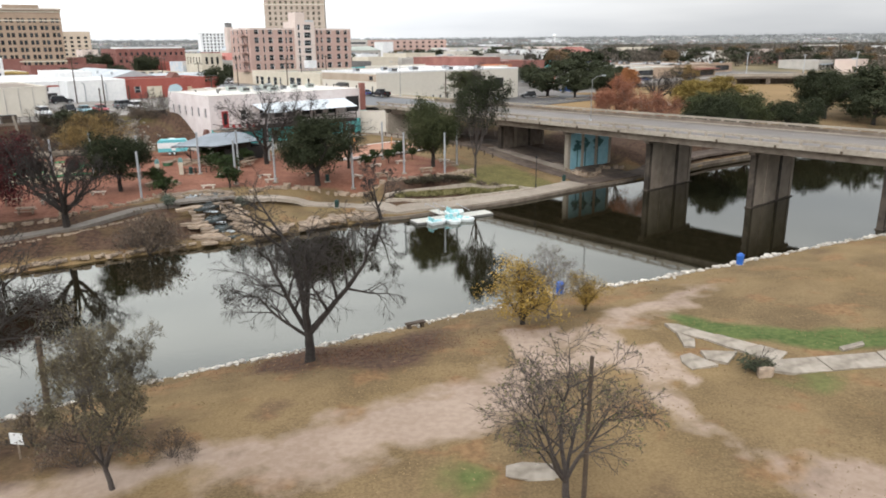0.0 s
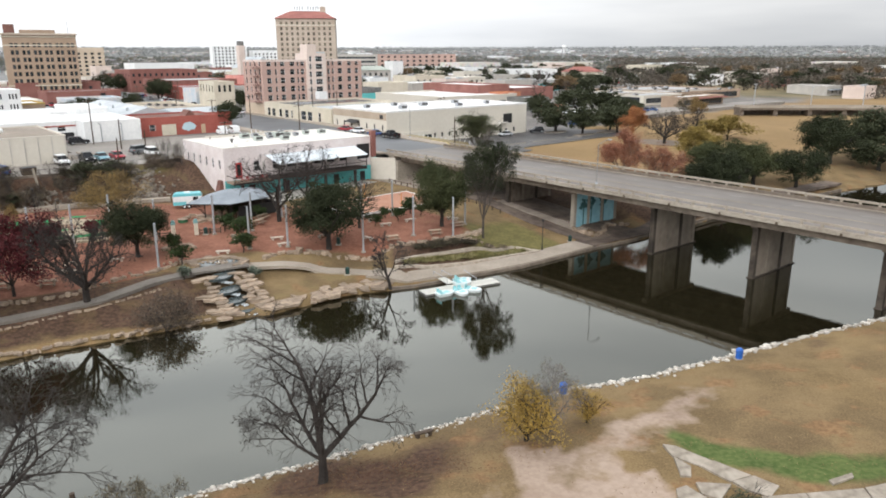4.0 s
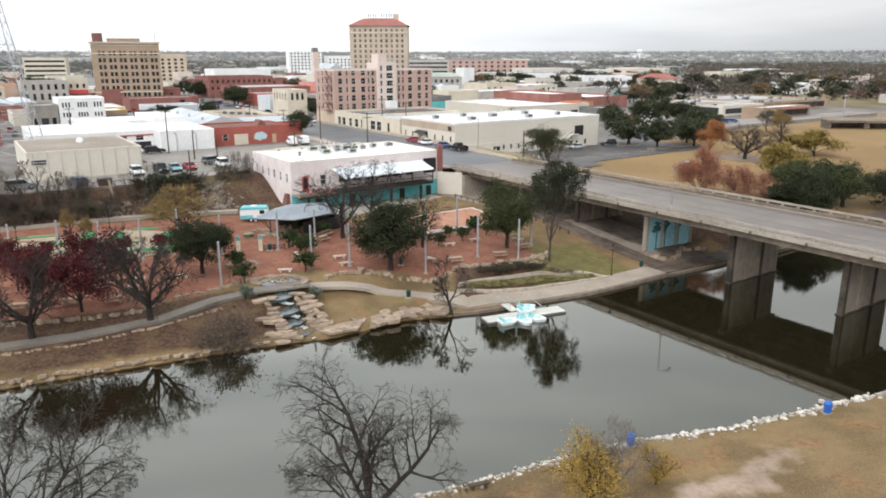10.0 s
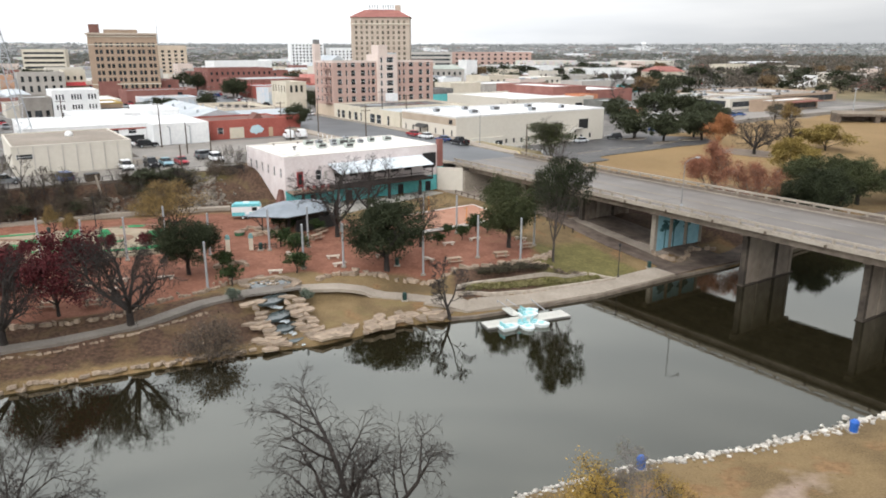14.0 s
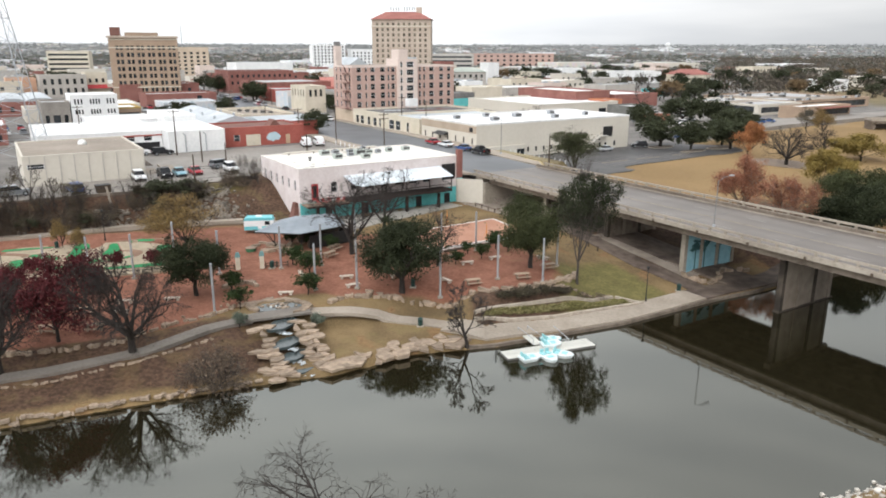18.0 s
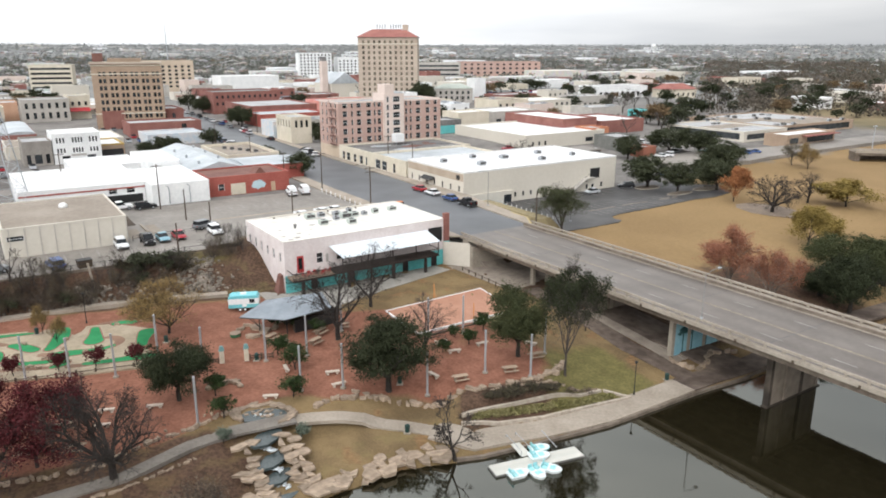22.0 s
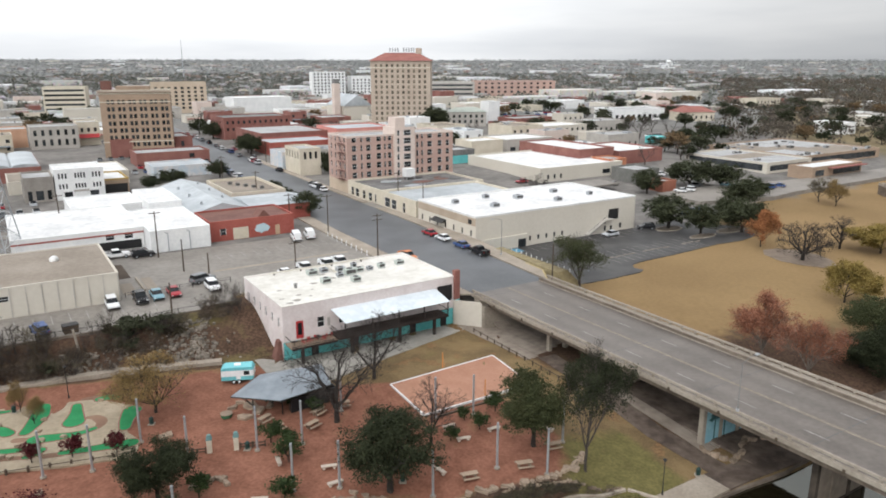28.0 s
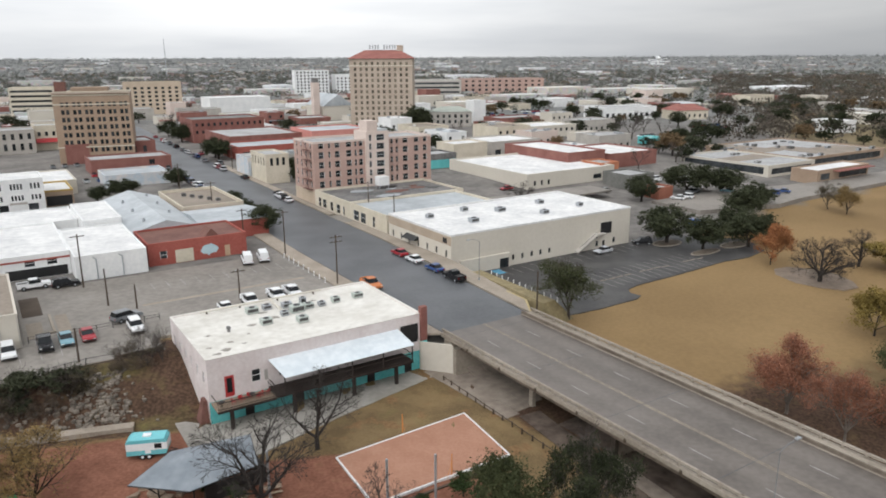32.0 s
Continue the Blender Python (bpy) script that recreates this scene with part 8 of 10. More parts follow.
part("tow_bar", Shape().tube((2.3, -0.4, 0.5), (3.2, 0, 0.45), 0.05, 0.05, 6).tube((2.3, 0.4, 0.5), (3.2, 0, 0.45), 0.05, 0.05, 6).tube((3.1, 0, 0.45), (3.1, 0, -0.02), 0.04, 0.04, 6), BLACK, trailer)

# sand court
SAND = surface("red_sand", (0.33, 0.165, 0.108), (0.40, 0.218, 0.148), grain=3, patch=0.3, bump=0.2)
court_pts = [(-8.7, 120.4), (-3.3, 111.3), (11.7, 121.3), (6.5, 131.5)]
court = thing("sand_court", "red sand volleyball court with a white timber edge", "court", 0, 0)
part("sand", Shape().prism(court_pts, 2.9, 3.50), SAND, court)
for (x0, y0), (x1, y1) in zip(court_pts, court_pts[1:] + court_pts[:1]):
    n_ = math.hypot(x1 - x0, y1 - y0)
    part("edge_board", Shape().box(0, -0.09, 3.0, n_, 0.09, 3.56), WHITE_WALL, court, "white edge board", at=pose(x0, y0, 0, 0, 0, math.degrees(math.atan2(y1 - y0, x1 - x0))))
ORANGE_PAINT = surface("orange_paint", (0.55, 0.20, 0.05), (0.62, 0.26, 0.08))
for x, y in ((-1.3, 126.2), (4.9, 116.9)):
    p = thing("net_post", "orange steel volleyball post", "post", x, y, 3.6, 0, "net posts")
    part("shaft", Shape().tube((0, 0, 0), (0, 0, 2.5), 0.07, 0.06, 8), ORANGE_PAINT, p)
    part("stay", Shape().tube((0, 0, 1.9), (0.5 if x < 0 else -0.5, -1.0, 0.0), 0.02, 0.02, 4), ORANGE_PAINT, p)
single("court_curb", strip([(-2.4, 110.6), (5.6, 115.9), (11.4, 120.0)], 0.3, 0.22, 0.5), DARK_WOOD, "dark timber edging below the sand court", "edging", kind="structure")
pp = Shape().box(-0.1, -0.1, 0, 0.1, 0.1, 0.75).mesh("post", DARK_WOOD)
guard = thing("timber_guard", "dark timber post-and-rail guard along the underpass path", "fence", 0, 0)
line = [street(-2.6, -1.5 - 2.0 * i) for i in range(17)]
for (x, y) in line:
    part("post", pp, DARK_WOOD, guard, at=pose(x, y, ground_at(x, y)))
for (x0, y0), (x1, y1) in zip(line, line[1:]):
    part("rail", Shape().tube((x0, y0, ground_at(x0, y0) + 0.6), (x1, y1, ground_at(x1, y1) + 0.6), 0.06, 0.06, 5), DARK_WOOD, guard)

# miniature golf
FELT = surface("green_turf", (0.015, 0.17, 0.06), (0.03, 0.24, 0.09), grain=5, patch=0.5, rough=0.95)
PUTT_BASE = surface("tan_concrete", (0.27, 0.22, 0.155), (0.38, 0.315, 0.23), grain=2, patch=0.4)
course = thing("miniature_golf_course", "tan concrete miniature golf course with green turf lanes", "golf course", 0, 0)
base = [(-72, 106), (-66, 99), (-58, 94.0), (-49.6, 96.2), (-43.2, 97.8), (-37.2, 99.9), (-37.8, 103.4), (-40.6, 105.6), (-42.6, 112.6), (-48.6, 114.4), (-54.6, 112.8), (-65.1, 109.6)]
part("slab", Shape().prism(base, 3.0, 3.56), PUTT_BASE, course)


def lane_shape(pts, z0, z1, grow=0.0, n=7):
    """A rounded lane along a bent line of (x, y, width)."""
    p = np.array(pts, float)
    u = np.linspace(0, len(p) - 1, n * (len(p) - 1) + 1)
    c = np.stack([np.interp(u, np.arange(len(p)), p[:, k]) for k in range(3)], 1)
    for _ in range(8):
        c[1:-1] = (c[:-2] + 2 * c[1:-1] + c[2:]) / 4
    d = np.gradient(c[:, :2], axis=0)
    d /= np.linalg.norm(d, axis=1)[:, None]
    side = np.stack([-d[:, 1], d[:, 0]], 1)
    half = c[:, 2:] / 2 + grow
    left, right = c[:, :2] + side * half, c[:, :2] - side * half
    w = np.linspace(-math.pi / 2, math.pi / 2, 7)[1:-1]
    tip = [tuple(c[-1, :2] + half[-1] * (d[-1] * math.cos(a) + side[-1] * math.sin(a))) for a in w]
    tail = [tuple(c[0, :2] + half[0] * (-d[0] * math.cos(a) - side[0] * math.sin(a))) for a in w]
    return Shape().prism([tuple(q) for q in right] + tip + [tuple(q) for q in left[::-1]] + tail, z0, z1)


BROWN_GRAVEL = surface("brown_gravel", (0.15, 0.085, 0.055), (0.24, 0.145, 0.10), grain=8)


def putting_lane(*pts):
    part("turf_lane", lane_shape(pts, 3.5, 3.60), FELT, course, "green turf lane")
    part("border", lane_shape(pts, 3.5, 3.585, 0.16), RED_BRICK, course)


def gravel_bed(*pts):
    part("gravel_bed", lane_shape(pts, 3.5, 3.57), BROWN_GRAVEL, course)


putting_lane((-67, 107.2, 1.2), (-64.6, 108.3, 1.2), (-62, 109.3, 1.0), (-58.8, 110.4, 0.7))
putting_lane((-55.0, 111.8, 2.0), (-53.9, 109.4, 2.3), (-53.4, 106.6, 1.7), (-53.3, 104.9, 1.3))
putting_lane((-50.6, 112.4, 1.1), (-49.5, 110.2, 1.5), (-48.6, 107.8, 2.6))
putting_lane((-48.5, 114.3, 1.2), (-47.6, 115.0, 1.5), (-46.2, 115.0, 1.4))
putting_lane((-42.5, 111.4, 2.3), (-42.1, 108.8, 1.7), (-41.3, 106.6, 1.3))
putting_lane((-51.0, 103.2, 2.0), (-49.5, 103.7, 1.9), (-47.5, 104.3, 1.5), (-46.0, 105.2, 0.9), (-45.1, 106.3, 0.7))
putting_lane((-46.0, 100.3, 1.0), (-43.3, 101.2, 1.3), (-41.1, 102.1, 1.6), (-38.9, 102.9, 1.9))
putting_lane((-54.4, 100.0, 1.2), (-52.5, 100.5, 1.2), (-51.2, 100.8, 1.0))
putting_lane((-59.5, 103.1, 1.6), (-58.5, 101.2, 2.2), (-58.4, 99.0, 2.4), (-60.4, 97.2, 2.0))
putting_lane((-58.9, 106.0, 1.3), (-56.8, 105.3, 1.9), (-55.3, 104.6, 1.6))
putting_lane((-49.8, 99.2, 0.9), (-49.0, 99.8, 1.1), (-48.9, 100.9, 1.1))
gravel_bed((-47.8, 109.0, 0.5), (-46.3, 109.3, 1.4), (-44.9, 108.1, 1.5), (-44.8, 106.6, 0.9))
gravel_bed((-53.3, 103.0, 1.2), (-51.8, 103.2, 1.2))
gravel_bed((-47.8, 99.5, 1.1), (-45.9, 100.0, 1.1))
gravel_bed((-64.6, 106.4, 1.2), (-62.4, 106.6, 1.3), (-60.2, 106.2, 1.0))
gravel_bed((-55.6, 98.2, 1.0), (-52.6, 98.6, 1.0), (-50.1, 99.1, 0.9))
gravel_bed((-50.6, 114.3, 0.9), (-47.4, 116.2, 0.9), (-44.0, 115.8, 0.8))
for x, y in ((-57.5, 106.4), (-56.4, 102.6), (-51.6, 105.2), (-47.8, 103.9), (-52.7, 108.2), (-48.0, 113.7), (-52.6, 99.1), (-53.6, 98.9), (-51.4, 99.0), (-57.5, 99.2), (-52.1, 101.5), (-50.0, 102.9)):
    stone(course, x, y, 3.72, 0.9, 0.6, 0.4, rock_rng.uniform(0, 180))
rail_home = thing("course_fence", "low dark post fence along the golf course", "fence", 0, 0)
line = [(-63 + 6.7 * f, 91.3 + 2.2 * f) for f in (0, 0.5, 1)] + [(-56.3 + 19 * f / 9, 93.5 + 6.8 * f / 9) for f in range(1, 10)]
for x, y in line:
    part("post", pp, DARK_WOOD, rail_home, at=pose(x, y, ground_at(x, y)))
for (x0, y0), (x1, y1) in zip(line, line[1:]):
    part("rail", Shape().tube((x0, y0, ground_at(x0, y0) + 0.5), (x1, y1, ground_at(x1, y1) + 0.5), 0.05, 0.05, 5), DARK_WOOD, rail_home)

# dock and pedal boats
DOCK = surface("pale_dock_deck", (0.46, 0.46, 0.42), (0.58, 0.57, 0.52), grain=4, patch=0.5)
DULL_DOCK = surface("dark_dock_float", (0.10, 0.10, 0.095), (0.17, 0.165, 0.155), grain=4)
dock = thing("floating_dock", "pale T-shaped floating dock with a gangway", "dock", 10.6, 83.4, 0, 22)
dp = Shape().box(-0.09, -1.0, 0.22, 0.09, 1.0, 0.27).mesh("deck_board", DOCK)
part("float", Shape().box(-5.3, -1.0, -0.3, 5.4, 1.0, 0.219), DULL_DOCK, dock)
for i in range(53):
    part("deck_board", dp, DOCK, dock, at=pose(-5.15 + 0.2 * i, 0, rock_rng.uniform(0, 0.008)))
gang = thing("gangway", "aluminium gangway from walkway to dock", "gangway", 9.0, 85.6, 0.36, 22)
part("ramp", Shape().box(-0.55, -1.6, 0.0, 0.55, 2.2, 0.1), DOCK, gang)
for x in (-0.6, 0.6):
    part("handrail", Shape().run([(x, -1.6, 0.1), (x, -1.6, 0.75), (x, 2.2, 0.75), (x, 2.2, 0.1)], 0.035, 6), STEEL, gang)
part("strut", Shape().tube((4.0, -1.2, 0.0), (4.0, 2.2, 0.25), 0.05, 0.05, 6), STEEL, gang)
HULL = surface("pale_hull", (0.60, 0.66, 0.66), (0.74, 0.78, 0.78), rough=0.4, grain=3)
MINT = surface("mint_plastic", (0.24, 0.52, 0.55), (0.36, 0.64, 0.66), rough=0.4, grain=3)
BOAT_AQUA = surface("aqua_hull", (0.16, 0.50, 0.55), (0.24, 0.60, 0.63), rough=0.4, grain=3)


def boat(x, y, z, turn, aqua):
    p = thing("pedal_boat", "aqua pedal boat with pale mint seats" if aqua else "pale pedal boat with mint seats moored at the dock", "boat", x, y, z, turn, "pedal boats")
    out = [(-1.1, -0.7), (0.5, -0.75), (1.15, -0.35), (1.3, 0), (1.15, 0.35), (0.5, 0.75), (-1.1, 0.7)]
    part("hull", Shape().prism([(a * 0.85, b * 0.8) for a, b in out], -0.15, 0.25, top=out), BOAT_AQUA if aqua else HULL, p)
    part("deck", Shape().prism([(a * 0.96, b * 0.95) for a, b in out], 0.251, 0.33), HULL, p)
    for q in (-0.33, 0.33):
        st = part("seat", Shape().box(-0.75, q - 0.24, 0.331, -0.25, q + 0.24, 0.45), MINT, p)
        part("seat_back", Shape().box(-0.85, q - 0.24, 0.331, -0.752, q + 0.24, 0.8), MINT, st)
    part("pedal_well", Shape().box(0.0, -0.4, 0.331, 0.6, 0.4, 0.345), MINT, p)


boat(8.4, 80.9, 0.08, 25, False)
boat(10.4, 81.2, 0.08, -60, False)
boat(11.9, 82.0, 0.08, -20, False)
boat(10.9, 83.9, 0.42, 15, False)
boat(11.2, 85.9, 0.1, 20, True)

# ---- near bank ----
near_rocks = Shape()
rr = random.Random(8)
for i in range(2300):
    x = rr.uniform(-24, 62)
    y = float(bank_near(x)) + rr.gauss(-0.45, 0.62) - 0.9 * max(0, rr.random() - 0.8)
    k = rr.uniform(0.1, 0.62) * rr.choice((0.6, 0.8, 1.0)) * (0.95 if x > 16 else 0.75) * (0.55 + 0.45 * math.sin(x * 0.9 + 2 * math.sin(x * 0.37)) ** 2)
    near_rocks.rock(x, y, max(ground_at(x, y), 0.05) + k * 0.12, k * 1.2, k, k * 0.7, rr, rr.uniform(0, 3))
single("bank_rocks", near_rocks, PALE_ROCK, "pale broken rocks along the near river bank", "rocks", kind="stuff")
slabs = thing("broken_slabs", "cracked concrete slabs of an old foundation in the grass", "slabs", 0, 0)
SLAB = surface("old_slab_concrete", (0.20, 0.17, 0.135), (0.36, 0.315, 0.26), grain=2.2, patch=0.7)
for pts in ([(18.94, 39.68), (19.68, 39.33), (21.3, 37.3), (20.15, 36.9), (19.03, 38.1)], [(21.36, 37.22), (22.9, 35.3), (21.3, 34.75), (20.2, 36.84)], [(22.96, 35.22), (24.0, 33.95), (22.77, 32.9), (21.75, 33.8), (21.36, 34.7)], [(18.97, 37.96), (19.61, 36.81), (19.1, 35.73), (18.51, 35.8)], [(19.09, 34.97), (21.16, 34.5), (19.86, 33.07), (18.9, 33.78)], [(17.57, 34.34), (18.37, 34.65), (19.16, 32.97), (17.41, 32.55), (17.36, 33.58)], [(22.17, 32.9), (25.0, 33.0), (24.9, 31.2), (22.6, 31.15), (21.62, 31.63)], [(25.06, 33.0), (28.8, 33.05), (28.4, 31.3), (24.96, 31.2)], [(28.86, 33.05), (35.2, 34.2), (35.4, 32.6), (28.46, 31.3)], [(27.31, 34.2), (29.24, 34.7), (29.1, 34.28), (27.23, 33.7)]):
    mx_, my_ = sum(p[0] for p in pts) / len(pts), sum(p[1] for p in pts) / len(pts)
    pts = [(x + rr.uniform(-0.05, 0.05), y + rr.uniform(-0.05, 0.05)) for x, y in sorted(pts, key=lambda p: math.atan2(p[1] - my_, p[0] - mx_))]
    zs = ground_at(mx_, my_)
    part("slab", Shape().prism([(x - mx_, y - my_) for x, y in pts], -0.4, 0.13), SLAB, slabs, at=pose(mx_, my_, zs, rr.uniform(-0.8, 0.8), rr.uniform(-0.8, 0.8)))
tree("twiggy_bush", "low brown bush growing between concrete slabs", "scrub", 20.9, 32.3, 1.1, 2.2, 3, category="bush")
h = thing("boulder", "reddish boulder between the slabs", "boulder", 21.0, 31.3, ground_at(21.0, 31.3), 20, group="boulders")
stone(h, 0, 0, 0.2, 1.0, 0.8, 0.6, 0)
bench = thing("timber_bench", "low dark timber bench on the near bank", "bench", 3.0, 45.4, ground_at(3.0, 45.4), 20)
part("seat", Shape().box(-0.75, -0.2, 0.3, 0.75, 0.2, 0.4), DARK_WOOD, bench)
for k in (-0.5, 0.5):
    part("foot", Shape().box(k - 0.12, -0.16, -0.1, k + 0.12, 0.16, 0.299), DARK_WOOD, bench)
pole = thing("timber_pole", "dark leaning timber utility pole", "pole", -15.6, 30.3, ground_at(-15.6, 30.3))
part("shaft", Shape().tube((0, 0, -0.3), (0.1, 0.1, 5.3), 0.17, 0.13, 9), DARK_WOOD, pole)
for q in (1.6, 4.9):
    part("band", Shape().tube((0.02 * q, 0.02 * q, q), (0.02 * q, 0.02 * q, q + 0.12), 0.155, 0.155, 9), BLACK, pole)
sign = thing("notice_board", "small white notice board on a post", "sign", -16.3, 28.6, ground_at(-16.3, 28.6), -15)
part("post", Shape().tube((0, 0, -0.2), (0, 0, 1.2), 0.05, 0.05, 6), WOOD, sign)
part("board", Shape().box(-0.32, -0.06, 0.75, 0.32, -0.03, 1.3), WHITE_WALL, sign)
pile = thing("stone_slab", "pale flat stone slab beside the leafless tree", "slab", 6.3, 23.8, ground_at(6.3, 23.8), -10)
part("slab", Shape().rock(0, 0, 0.0, 2.4, 1.5, 0.22, rr), SLAB, pile)
mid_pole = thing("timber_pole", "thin dark timber pole beside the leafless tree", "pole", 7.75, 21.5, ground_at(7.75, 21.5))
part("shaft", Shape().tube((0, 0, -0.3), (0.05, 0, 6.2), 0.11, 0.08, 8), DARK_WOOD, mid_pole)


# dry grass tufts and fallen leaves on the near bank
g = np.random.RandomState(61)
tx, ty = g.uniform(-22, 40, 26000), g.uniform(19, 64, 26000)
lane_ = np.abs(ty - np.interp(tx, (-13, -3, 2.4, 7, 11, 15.6, 19.5), (25.6, 27.2, 29.4, 32.2, 35.9, 39.7, 43.5)))
ok = (bank_near(tx) - ty > 0.7) & (wobble(tx, ty, 5, 33) + g.normal(0, 0.5, len(tx)) > -0.1) & (lane_ > 3.5)
tx, ty = tx[ok], ty[ok]
single("dry_grass", leaf_cards(np.stack([tx, ty, ground_height(tx, ty) + 0.05], 1), 0.05, 7, -0.6), leaf("dry_grass_blade", (0.17, 0.118, 0.062), (0.29, 0.21, 0.115), 0.2), "tufts of dry winter grass on the near bank", "grass", kind="stuff")
tx, ty = g.normal(-1, 4.6, 4200), g.normal(39.6, 1.5, 4200)
ok = bank_near(tx) - ty > 0.8
sx_ = g.uniform(-66, -17, 9000)
sy_ = bank_far(sx_) + np.clip(g.normal(4.2, 2.2, 9000), 1.0, 9.0)
tx, ty = np.concatenate([tx[ok], sx_]), np.concatenate([ty[ok], sy_])
single("fallen_leaves", leaf_cards(np.stack([tx, ty, ground_height(tx, ty) + 0.05], 1), 0.042, 8), leaf("fallen_leaf", (0.09, 0.045, 0.032), (0.18, 0.095, 0.055), 0.35), "brown leaves fallen under the trees", "leaves", kind="stuff")
# ---- vehicles ----
PAINTS = {
    "white": WHITE_PAINT,
    "red": surface("red_car_paint", (0.30, 0.02, 0.03), (0.36, 0.03, 0.04), rough=0.3, grain=2, bump=0),
    "blue": surface("blue_car_paint", (0.03, 0.07, 0.20), (0.04, 0.09, 0.25), rough=0.3, grain=2, bump=0),
    "teal": surface("light_blue_car_paint", (0.16, 0.30, 0.36), (0.2, 0.36, 0.42), rough=0.3, grain=2, bump=0),
    "black": surface("black_car_paint", (0.012, 0.012, 0.014), (0.02, 0.02, 0.022), rough=0.25, grain=2, bump=0),
    "grey": surface("grey_car_paint", (0.16, 0.17, 0.18), (0.2, 0.21, 0.22), rough=0.3, grain=2, bump=0),
    "silver": surface("silver_car_paint", (0.45, 0.47, 0.49), (0.52, 0.54, 0.56), rough=0.3, grain=2, bump=0),
    "orange": surface("orange_truck_paint", (0.52, 0.17, 0.06), (0.60, 0.23, 0.09), rough=0.5, grain=2, bump=0),
}
HEAD = surface("headlight_lens", (0.6, 0.62, 0.62), (0.75, 0.76, 0.76), rough=0.15, grain=3, bump=0)
TAIL = surface("tail_lens", (0.25, 0.01, 0.01), (0.32, 0.02, 0.02), rough=0.2, grain=3, bump=0)
# side outlines: lower body, then cabin (front is +x)
FORMS = {
    "sedan": ([(-2.3, 0.35), (2.3, 0.35), (2.3, 0.62), (2.1, 0.78), (0.95, 0.92), (-1.5, 0.95), (-2.2, 0.9), (-2.3, 0.7)], [(-1.75, 0.94), (1.0, 0.92), (0.2, 1.42), (-0.95, 1.44)], 1.8, 0.33, (1.4, -1.4)),
    "suv": ([(-2.3, 0.42), (2.3, 0.42), (2.3, 0.8), (2.1, 0.98), (1.0, 1.08), (-2.25, 1.1), (-2.3, 0.8)], [(-2.2, 1.09), (1.05, 1.08), (0.4, 1.72), (-1.95, 1.74)], 1.9, 0.37, (1.4, -1.4)),
    "van": ([(-2.6, 0.42), (2.6, 0.42), (2.6, 0.9), (2.35, 1.12), (1.7, 1.2), (-2.6, 1.25)], [(-2.6, 1.24), (1.75, 1.19), (1.15, 2.05), (-2.5, 2.1)], 2.0, 0.37, (1.7, -1.6)),
    "pickup": ([(-2.75, 0.48), (2.75, 0.48), (2.75, 0.92), (2.55, 1.08), (1.15, 1.14), (-2.75, 1.12)], [(-0.85, 1.13), (1.2, 1.13), (0.6, 1.8), (-0.7, 1.82)], 1.95, 0.4, (1.75, -1.7)),
}
CARS = {}


def profile_solid(pts, half_low, half_top, z_mid):
    """A side outline given width, drawn in above z_mid."""
    n = len(pts)

    def half(z):
        return half_low if z <= z_mid else half_top
    v = [(x, -half(z), z) for x, z in pts] + [(x, half(z), z) for x, z in pts]
    return Shape().add(v, [tuple(range(n)), tuple(range(2 * n - 1, n - 1, -1))] + [(i, n + i, n + (i + 1) % n, (i + 1) % n) for i in range(n)])


